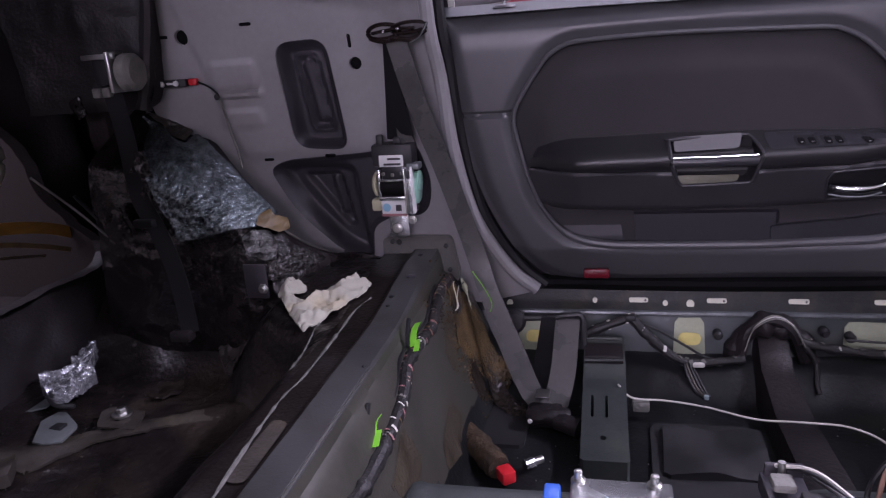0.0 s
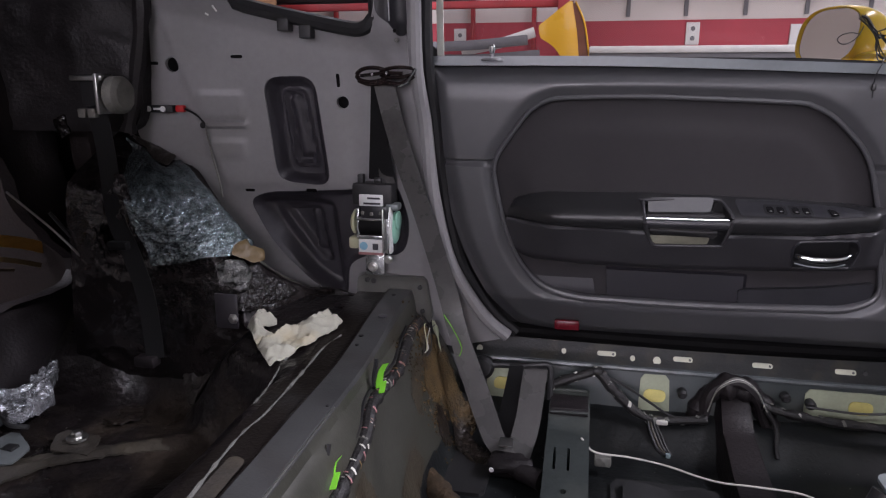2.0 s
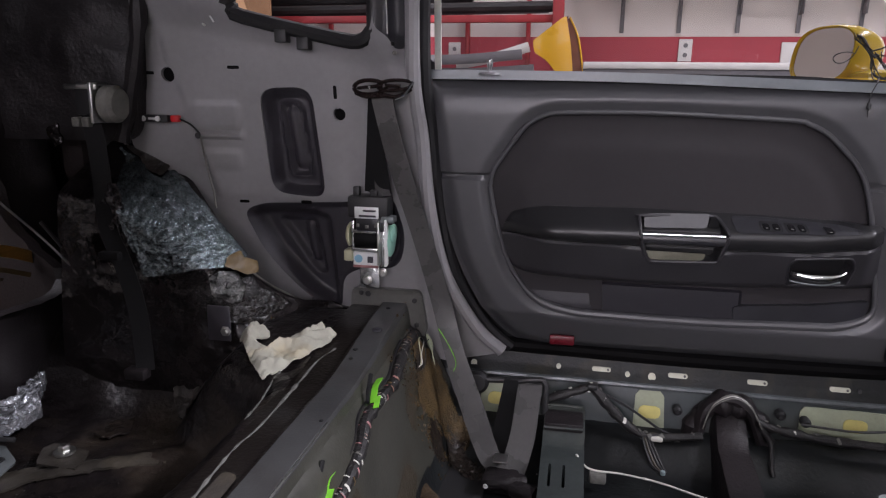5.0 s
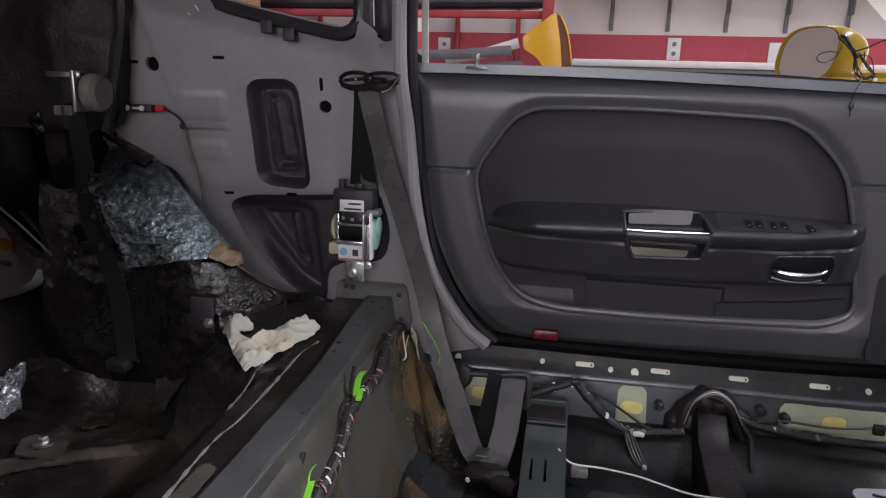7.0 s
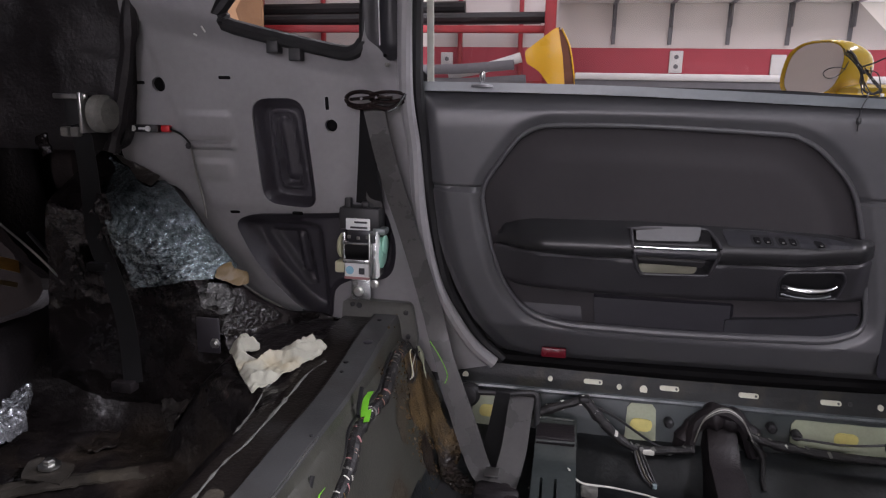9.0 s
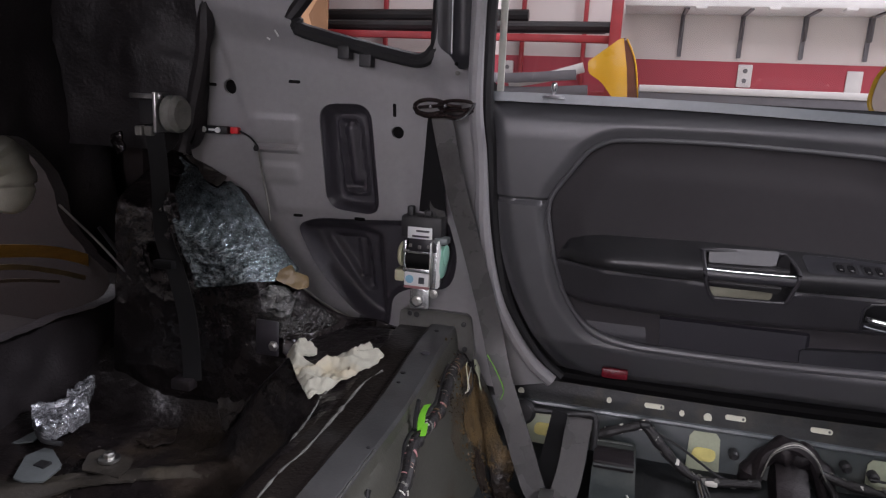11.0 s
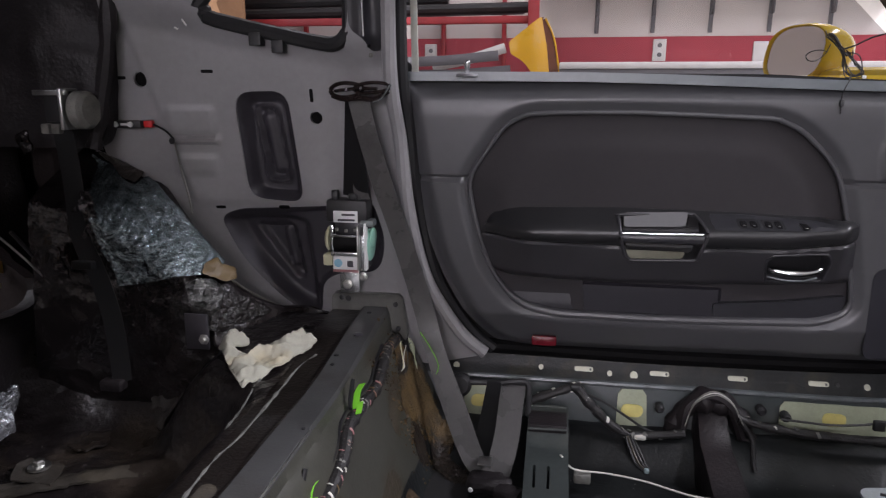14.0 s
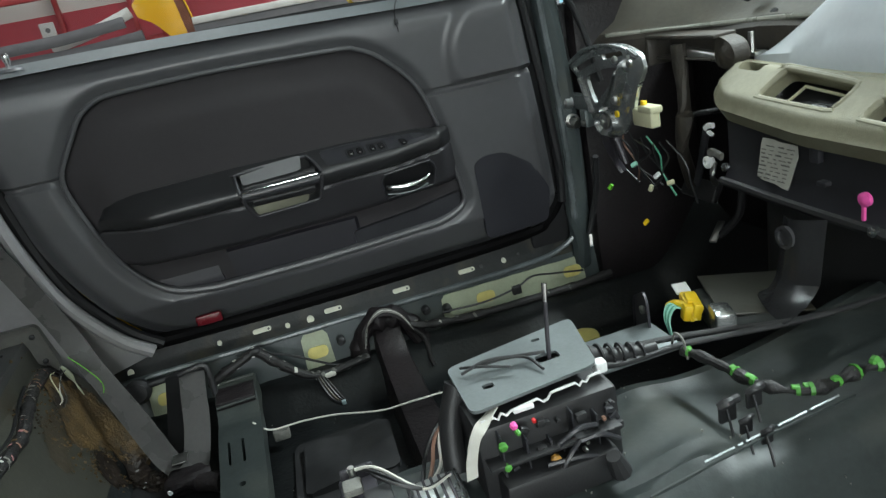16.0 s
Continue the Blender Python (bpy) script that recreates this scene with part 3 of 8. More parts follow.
def bench():
    t = thing("workbench", "long white-topped workbench along the garage wall", "workbench", (0.8, WALL_Y - 0.4, FLOOR_Z))
    part("top", box((-0.06, WALL_Y - 0.75, 0.815), (1.68, WALL_Y - 0.02, 0.845), 0.004), M_WHITE, t)
    part("front_rail", box((-0.06, WALL_Y - 0.74, 0.70), (1.68, WALL_Y - 0.70, 0.815), 0.004), M_GREYSTEEL, t)
    for x in (0.0, 0.8, 1.58):
        part("leg", box((x, WALL_Y - 0.74, FLOOR_Z), (x + 0.07, WALL_Y - 0.67, 0.70), 0.004), M_GREYSTEEL, t)
    solo("crate", box((-2.6, WALL_Y - 0.62, FLOOR_Z), (-0.3, WALL_Y - 0.05, 0.72), 0.01), M_GREYSTEEL, "grey metal parts crate below the red rack", "crate")
    # loose panels
    y = WALL_Y - 0.5
    pts = rounded([(-0.344, 0.955, 0.012), (-0.184, 1.064, 0.004), (-0.166, 1.066, 0.003), (-0.137, 0.93), (-0.118, 0.79), (-0.20, 0.79, 0.01), (-0.262, 0.861, 0.03), (-0.333, 0.898, 0.012)], 0.012)
    bm = sheet(pts, 0.012, lambda u, v, h: Vector((u * 0.9, y - h, v)), lambda u, v: 0.02 * step01((u + 0.35) / 0.2), 0.03)
    t = thing("body_panel", "yellow painted car body panel with a dark brown edge", "body panel", (-0.2, y, 0.82))
    part("skin", bm, M_CARYELLOW, t)
    edge = rounded([(-0.168, 1.067, 0.003), (-0.150, 1.064), (-0.098, 0.96, 0.04), (-0.062, 0.79), (-0.118, 0.79), (-0.137, 0.93)], 0.008)
    part("edge_strip", sheet(edge, 0.01, lambda u, v, h: Vector((u * 0.9, y - 0.02 - h, v)), None, 0.03), M_BROWN, t, "dark brown edge strip")
    part("edge_bead", tube([(-0.134, y - 0.022, 1.062), (-0.088, y - 0.024, 0.962), (-0.056, y - 0.022, 0.79)], 0.004, 8), M_CARYELLOW, t)
    for k, (x0, z0, x1, z1, mat) in enumerate(((-0.95, 0.86, -0.36, 0.89, M_GREYSTEEL), (-0.9, 0.8, -0.3, 0.82, M_GREYSTEEL), (-0.7, 0.84, -0.33, 0.93, M_WHITE))):
        solo("metal_strip", tube([(x0, y + 0.03 * k, z0), ((x0 + x1) / 2, y + 0.03 * k, (z0 + z1) / 2 - 0.01), (x1, y + 0.03 * k, z1)], 0.014, 6, 3, flat=2.0), mat, "grey trim strip stacked on the crate", "trim strip", "loose trim strips")


garage()
glowing_door()
lamp_housings()
wall_shelf()
rack()
outlets()
bench()


# ---- car shell ----
OPENING = [(-0.343, 1.05), (-0.352, 0.745), (-0.345, 0.62), (-0.333, 0.48), (-0.308, 0.36), (-0.272, 0.285), (-0.232, 0.228), (-0.19, 0.192), (-0.13, 0.178), (0.1, 0.178), (0.59, 0.19), (0.645, 0.213), (0.675, 0.265), (0.672, 0.36), (0.655, 0.5), (0.636, 0.65), (0.618, 0.745)]
QW = rounded([(-0.42, 1.0), (-0.43, 0.815), (-0.445, 0.782, 0.02), (-0.5, 0.785), (-0.68, 0.825, 0.03), (-0.685, 0.86, 0.03), (-0.56, 0.985), (-0.5, 1.0)], 0.02)
POCKET_A = rounded([(-0.657, 0.70), (-0.560, 0.703), (-0.546, 0.492), (-0.652, 0.502)], 0.032)
POCKET_A2 = rounded([(-0.637, 0.681), (-0.585, 0.681), (-0.570, 0.525), (-0.626, 0.527)], 0.02)
POCKET_B = rounded([(-0.708, 0.460, 0.03), (-0.675, 0.474, 0.02), (-0.575, 0.469, 0.03), (-0.545, 0.458, 0.03), (-0.5355, 0.270, 0.02), (-0.556, 0.262, 0.02), (-0.60, 0.290, 0.04), (-0.673, 0.379, 0.05)], 0.03)
POCKET_B2 = rounded([(-0.666, 0.449, 0.02), (-0.582, 0.449, 0.02), (-0.566, 0.325, 0.02), (-0.588, 0.323, 0.02), (-0.617, 0.370, 0.03)], 0.02)
HOLES = [circle(-0.827, 0.722, 0.0135), circle(-0.511, 0.654, 0.0115)]
SLOTS = [(-0.516, 0.694, 0.006, 0.024), (-0.70, 0.736, 0.022, 0.006), (-0.863, 0.7245, 0.02, 0.006), (-0.712, 0.482, 0.019, 0.006), (-0.588, 0.4835, 0.021, 0.007)]


DARK_B = rounded([(-0.716, 0.464, 0.03), (-0.675, 0.480), (-0.6, 0.482), (-0.50, 0.487), (-0.415, 0.50, 0.02), (-0.392, 0.42, 0.03), (-0.408, 0.35, 0.04), (-0.48, 0.352, 0.03), (-0.525, 0.33), (-0.533, 0.262, 0.02), (-0.556, 0.256, 0.02), (-0.603, 0.284, 0.04), (-0.68, 0.372, 0.05)], 0.02)


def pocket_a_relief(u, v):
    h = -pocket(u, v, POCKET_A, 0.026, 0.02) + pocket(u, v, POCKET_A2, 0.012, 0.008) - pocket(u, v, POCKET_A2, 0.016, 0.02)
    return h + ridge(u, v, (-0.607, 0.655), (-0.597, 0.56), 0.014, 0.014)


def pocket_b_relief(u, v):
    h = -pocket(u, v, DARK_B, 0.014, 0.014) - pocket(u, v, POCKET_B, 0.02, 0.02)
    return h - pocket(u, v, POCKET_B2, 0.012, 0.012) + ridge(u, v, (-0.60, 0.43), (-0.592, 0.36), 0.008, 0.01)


def quarter_relief(u, v):
    h = pocket(u, v, rect(-0.79, 0.62, -0.695, 0.675, 0.012), 0.004, 0.007)
    h += pocket(u, v, rect(-0.79, 0.545, -0.70, 0.585, 0.012), 0.004, 0.007)
    h += ridge(u, v, (-0.785, 0.612), (-0.70, 0.612), 0.007, 0.008)
    h += 0.02 * step01((v - 0.735 - 0.2 * np.maximum(0, -0.45 - u)) / 0.055)
    h += pocket(u, v, rounded([(-0.5, 0.9), (-0.33, 0.9), (-0.33, 0.2), (-0.375, 0.22), (-0.378, 0.36), (-0.395, 0.6), (-0.45, 0.72)], 0.03), 0.014, 0.045)
    h += 0.004 * step01((u + 0.79 + 0.25 * (v - 0.6)) / 0.01) * step01((-0.48 - u) / 0.05) * step01((v - 0.48) / 0.02)
    h += 0.0015 * np.sin(u * 21) * np.sin(v * 17)
    return h


def quarter_panel():
    side = thing("quarter_panel", "bare grey painted inner quarter panel with pressed pockets and holes", "body panel", (-0.6, 0.7, 0.2))
    edge = [(x, z) for x, z in OPENING[:8]]
    outline = rounded([(-0.343, 1.1)] + edge + [(-0.21, 0.18), (-0.33, 0.15), (-0.36, 0.19), (-0.46, 0.236), (-0.52, 0.249), (-0.60, 0.268), (-0.66, 0.293), (-0.702, 0.323), (-0.755, 0.382), (-0.79, 0.44), (-0.83, 0.49), (-0.857, 0.534), (-0.889, 0.544), (-0.919, 0.582), (-0.918, 0.70), (-0.885, 0.80), (-0.85, 0.92), (-0.85, 1.1)], 0.02, 3)
    part("panel", sheet(outline, 0.006, on_quarter, quarter_relief, 0.02, [QW, POCKET_A, DARK_B] + HOLES), M_BODY, side)
    # pockets take a darker colour than the panel around them
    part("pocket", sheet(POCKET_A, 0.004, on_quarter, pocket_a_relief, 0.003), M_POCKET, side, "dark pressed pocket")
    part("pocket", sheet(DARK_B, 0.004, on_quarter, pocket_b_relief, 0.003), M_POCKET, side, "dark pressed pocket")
    part("backing", sheet(rounded([(-0.34, 0.15), (-0.34, 0.77), (-0.69, 0.79), (-0.86, 0.95), (-1.3, 1.05), (-1.3, 0.15)], 0.02), 0.03, lambda u, v, h: on_quarter(u, v, -0.07), None, 0), M_BLACK, side, "black sheet painting the dark cavity behind the panel")
    line = [on_quarter(x, z, 0.012 + 0.026 * float(step01((z - 0.66) / 0.10))) for x, z in OPENING[:8]]
    part("door_flange", tube([p + Vector((-0.008, 0, 0)) for p in line], 0.013, 10, 5), M_BODY, side)
    part("door_seal", tube([p + Vector((0.008, 0.022, 0.002)) for p in line], 0.011, 8, 5), M_RUBBER, side, "black rubber door seal")
    part("window_seal", tube([on_quarter(x, z, 0.02) for x, z in QW[::4]], 0.013, 8, 3, True), M_RUBBER, side, "black rubber window seal")
    # black discs paint the dark inside of the holes
    for hole in HOLES:
        part("hole", sheet(hole, 0.004, on_quarter, lambda u, v: quarter_relief(u, v) - 0.008, 0.004), M_VOID, side, "black disc painting the dark inside of a hole")
    part("hem", tube([on_quarter(x, z, 0.006) for x, z in ((-0.79, 0.44), (-0.755, 0.384), (-0.734, 0.354), (-0.702, 0.324), (-0.658, 0.294), (-0.60, 0.269), (-0.52, 0.25))], 0.0028, 8, 6), M_SEALANT, side, "pale raw edge of the panel")
    # tiny white tubes paint glints on the panel
    for x0, z0, x1, z1 in ((-0.721, 0.822, -0.715, 0.812), (-0.736, 0.809, -0.731, 0.806)):
        part("scratch", tube([on_quarter(x0, z0, 0.024), on_quarter(x1, z1, 0.024)], 0.0018, 6, 1), M_WHITE, side, "small white mark painted for a glint")
    # thin proud black plates paint the dark inside of the slots
    for x, z, w, h in SLOTS:
        part("slot", sheet(rect(x - w / 2, z - h / 2, x + w / 2, z + h / 2, 0.002), 0.004, on_quarter, lambda u, v: quarter_relief(u, v) + 0.0008, 0.002), M_VOID, side, "black plate painting the dark inside of a slot")
    for x, z in ((-0.775, 0.611), (-0.47, 0.30)):
        part("small_hole", lathe([(0.006, 0), (0.005, 0.0012)], pose(x, quarter_y(x, z) - 0.022, z, 90), 12), M_BLACK, side)
    for x, z in ((-0.595, 0.79), (-0.557, 0.778)):
        part("clip", box(on_quarter(x - 0.011, z - 0.012, 0.035), on_quarter(x + 0.011, z + 0.01, 0.012), 0.002), M_BLACK, side)
    trim_o = rounded([(-0.3665, 1.1), (-0.3675, 0.79, 0.01), (-0.375, 0.768, 0.01), (-0.393, 0.768, 0.01), (-0.402, 0.788, 0.01), (-0.424, 0.803, 0.02), (-0.424, 1.1)], 0.006, 4)
    part("pillar_trim", sheet(trim_o, 0.005, on_quarter, lambda u, v: 0.030 + 0.016 * step01((v - 0.765) / 0.03) + 0.004 * np.cos((u + 0.383) * 160), 0.012), M_TRIM, side, "black upper pillar trim")
    part("trim_line", tube([on_quarter(-0.3975, 1.08, 0.0505), on_quarter(-0.3982, 0.90, 0.0505), on_quarter(-0.3995, 0.792, 0.0495)], 0.0010, 6, 4), M_WHITE, side, "pale edge line")
    part("trim_hole", lathe([(0.0035, 0), (0.003, 0.0015)], pose(-0.3915, quarter_y(-0.3915, 0.776) - 0.047, 0.776, 90), 10), M_VOID, side, "small black disc painting a hole")
    part("trim_stud", lathe([(0.004, 0), (0.0038, 0.002), (0.002, 0.0025), (0.0018, 0.0005)], pose(-0.392, quarter_y(-0.392, 0.7615) - 0.034, 0.7615, 90), 12), M_SEALANT, side, "small pale stud")
    pane = thing("window_2", "small dark rear quarter window pane", "window", on_quarter(-0.55, 0.8, -0.02), kind="structure")
    part("pane", sheet(QW, 0.04, lambda u, v, h: on_quarter(u, v, -0.03), None, 0), M_GLASS, pane).visible_shadow = False


def pillars_and_roof():
    shell = thing("car_body", "grey inner body shell of a stripped yellow coupe", "car body", (0, 0, FLOOR_Z + 0.2))
    # upper B pillar, black trimmed
    part("b_pillar", box((-0.425, 0.56, 0.80), (-0.352, 0.66, 1.12), 0.012, Matrix.Translation((0, 0, 0))), M_RUBBER, shell, "black upper pillar")
    # out of view; the roof is added to close off light from above
    roof = sheet(rounded([(0.02, 0.50), (0.02, -0.52), (-1.25, -0.5), (-1.25, 0.48)], 0.08), 0.06, lambda u, v, h: Vector((u, v, 1.14 - 0.1 * (v / 0.6) ** 2 - 0.06 * ((u + 0.5) / 0.7) ** 2)), None, 0.04)
    part("roof", roof, M_HEAD, shell)
    for s in (1, -1):
        part("roof_rail", tube([(-1.2, 0.5 * s, 1.0), (-0.5, 0.54 * s, 1.06), (0.0, 0.53 * s, 1.05)], 0.045, 8), M_HEAD, shell)
        o = rounded([(0.10, 1.08), (0.382, 0.90), (0.442, 0.837), (0.51, 0.762), (0.535, 0.72), (0.60, 0.70), (0.75, 0.66), (0.92, 0.66), (0.92, 0.695), (0.78, 0.708), (0.685, 0.745), (0.60, 0.812), (0.515, 0.88), (0.23, 1.09)], 0.03, 4)
        part("a_pillar", sheet(o, 0.012, lambda u, v, h: Vector((u, s * (0.635 + (0.14 if s < 0 else 0.0) - 0.22 * (v - 0.68) - h), v)), lambda u, v: 0.012 * step01(-sdf(np.stack([u, v], 1), o)[0] / 0.04), 0.05), M_RUBBER, shell, "black windscreen pillar")
        part("pillar_flange", tube([(0.40, s * 0.575, 0.915), (0.50, s * 0.59, 0.835), (0.57, s * 0.60, 0.76), (0.64, s * 0.61, 0.71)], 0.008, 8, 6), M_POCKET, shell)
    part("passenger_quarter", box((-1.3, -0.72, 0.15), (-0.5, -0.68, 0.85), 0.02), M_BODY, shell)
    part("passenger_sill", box((-0.6, -0.78, -0.05), (0.8, -0.66, 0.12), 0.02), M_SILL, shell)
    part("passenger_post", box((0.7, -0.75, -0.05), (1.05, -0.68, 0.75), 0.02), M_BODY, shell)
    # firewall and cowl
    part("firewall", box((1.0, -0.7, -0.05), (1.04, 0.7, 0.56), 0.01), M_SHADE, shell)
    part("kick_panel", box((0.735, 0.66, 0.0), (1.0, 0.70, 0.69), 0.01), M_SHADE, shell)
    return shell


quarter_panel()
SHELL = pillars_and_roof()


# ---- sill and A post ----
def sill_y(z):
    return 0.690 + 0.45 * (z - 0.137) if z > 0.137 else 0.690


def sill():
    t = thing("door_sill", "bare grey steel door sill with slots and wax-stained wall", "door sill", (0.2, 0.72, 0.05))
    top = rounded([(-0.40, 0.137), (0.70, 0.137), (0.70, 0.215), (-0.40, 0.215)], 0.004, 2)
    place = lambda u, v, h: Vector((u, sill_y(v) - h, v))
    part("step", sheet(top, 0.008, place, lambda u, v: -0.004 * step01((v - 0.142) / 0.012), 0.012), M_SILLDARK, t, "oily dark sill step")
    for k in range(4):
        part("slot_plug", sheet(rect(0.147 * k - 0.0185, 0.1548, 0.147 * k + 0.0185, 0.1633, 0.004), 0.003, place, lambda u, v: -0.002 + 0 * u, 0.004), M_PLUG, t, "pale oblong slot plug")
        part("slot_pit", sheet(circle(0.147 * k + 0.013, 0.159, 0.0022), 0.001, place, lambda u, v: -0.0012 + 0 * u, 0.002), M_SEALER, t)
    for x, z, r in ((-0.258, 0.151, 0.0065), (0.051, 0.154, 0.005), (0.098, 0.153, 0.0075), (0.527, 0.158, 0.0055), (-0.085, 0.158, 0.005), (0.475, 0.159, 0.004), (0.563, 0.162, 0.003)):
        part("hole_plug", sheet(circle(x, z, r), 0.002, place, lambda u, v: -0.002 + 0 * u, 0.004), M_PLUG if r > 0.0045 else M_BLACK, t)
    wall = rounded([(-0.42, 0.03), (0.74, 0.03), (0.74, 0.137), (-0.42, 0.137)], 0.003, 2)
    part("inner_wall", sheet(wall, 0.02, lambda u, v, h: Vector((u, 0.690 - 0.22 * (0.137 - v) - h, v)), lambda u, v: 0.003 * np.sin(u * 9), 0.01), M_SILL, t)
    # lighter edge colour paints the highlight along the sill
    part("edge", tube([(-0.30, 0.688, 0.137), (0.2, 0.688, 0.137), (0.55, 0.688, 0.139), (0.66, 0.688, 0.155), (0.705, 0.687, 0.20), (0.712, 0.685, 0.28)], 0.0062, 8, 6), M_SILLEDGE, t, "glossy sill edge with a highlight in its colour")
    # seal is widened and near-black to paint the dark gap under the door
    part("weather_seal", tube([(-0.20, 0.715, 0.193), (0.2, 0.715, 0.190), (0.58, 0.715, 0.200), (0.64, 0.71, 0.222), (0.676, 0.70, 0.27)], 0.015, 10, 6), M_VOID, t, "black rubber sill seal with the gap's shade in its colour")
    # A post
    part("a_post", tube([(0.705, 0.695, 0.10), (0.708, 0.69, 0.25), (0.70, 0.675, 0.42), (0.682, 0.655, 0.60), (0.665, 0.645, 0.74)], 0.026, 10, 6, flat=0.8), M_SILL, t)
    # the same lighter colour paints the highlight stripe on the post
    part("post_flange", tube([(0.690, 0.672, 0.22), (0.690, 0.668, 0.35), (0.678, 0.652, 0.5), (0.662, 0.638, 0.65), (0.650, 0.628, 0.75)], 0.0075, 8, 6), M_SILLEDGE, t, "post flange with a highlight in its colour")
    part("post_seal", tube([(0.674, 0.685, 0.26), (0.672, 0.675, 0.36), (0.655, 0.66, 0.5), (0.634, 0.648, 0.65), (0.618, 0.64, 0.735)], 0.009, 8, 6), M_RUBBER, t)
    for x0, x1, z0, z1 in ((0.065, 0.125, 0.052, 0.130), (0.367, 0.70, 0.074, 0.1265), (-0.24, -0.165, 0.06, 0.12)):
        film = sheet(rounded([(x0, z0), (x1, z0), (x1 - 0.003, z1), (x0 + 0.003, z1)], 0.004), 0.01, lambda u, v, h: Vector((u, 0.6855 - 0.22 * (0.137 - v) - h, v)), lambda u, v: 0.001 * np.sin(u * 90), 0.002)
        f = part("film_patch", film, M_TAPE, t, "pale translucent film patch")
        for cx in ([(x0 + x1) / 2] if x1 - x0 < 0.1 else [0.465, 0.67]):
            wax = sheet(rounded([(cx - 0.022, (z0 + z1) / 2 - 0.012), (cx + 0.02, (z0 + z1) / 2 - 0.012), (cx + 0.022, (z0 + z1) / 2 + 0.011), (cx - 0.02, (z0 + z1) / 2 + 0.012)], 0.012), 0.005, lambda u, v, h: Vector((u, 0.681 - 0.22 * (0.137 - v) - h, v)), None, 0.002)
            part("wax_spot", wax, M_WAX, f, "yellow wax spot")


sill()


# ---- floor ----
def floor_height(x, y):
    z = 0.06 * step01((y - 0.56) / 0.11) * step01((x + 0.38) / 0.08)
    # beam below the rear seat: sloped front, flat top that climbs to the pillar
    z = z + 0.235 * step01((-0.268 - x) / 0.118) + (0.018 + 0.03 * step01((y - 0.3) / 0.32)) * step01((-0.382 - x) / 0.009)
    # the ledge behind the fold lies a little lower
    z = z - 0.009 * step01((-0.440 - x) / 0.005)
    # seat pan dips behind the beam and climbs to the wheel house
    z = z - (0.155 + 0.03 * step01((y - 0.3) / 0.3)) * step01((-0.50 - 0.13 * step01((y - 0.30) / 0.1) - x) / 0.15)
    z = z + 0.05 * step01((-0.92 - x) / 0.2)
    z = z + 0.15 * step01((y - 0.42) / 0.2) * step01((-0.66 - x) / 0.1)
    # low swage across the seat pan
    off = (y - 0.163) * 0.81 - (x + 0.94) * 0.58
    z = z + 0.011 * np.exp(-(off / 0.022) ** 2) * step01((-0.64 - x) / 0.08) * step01((x + 1.1) / 0.1)
    # toe board
    z = z + 0.25 * step01((x - 0.85) / 0.25)
    # tunnel, which ends at the beam
    a = np.abs(y + 0.02)
    tun = 0.215 * (1 - step01((a - 0.05 - 0.04 * step01((x - 0.05) / 0.12)) / 0.12)) * step01((x + 0.36) / 0.08)
    tun = tun + 0.006 * np.exp(-((a - 0.075) / 0.01) ** 2) * step01((x + 0.2) / 0.1) + 0.012 * np.exp(-((x - 0.46) / 0.05) ** 2) * (a < 0.2)
    for y0, y1 in ((-0.112, -0.080), (-0.082, -0.052), (-0.150, -0.128)):
        run = y0 + (y1 - y0) * np.clip((x - 0.30) / 0.2, 0, 1)
        tun = tun + 0.005 * np.exp(-((y - run) / 0.006) ** 2) * step01((x - 0.28) / 0.03) * step01((0.5 - x) / 0.05)
    return np.maximum(z, z * 0.35 + tun * (0.9 + 0.25 * step01((x - 0.55) / 0.4)))


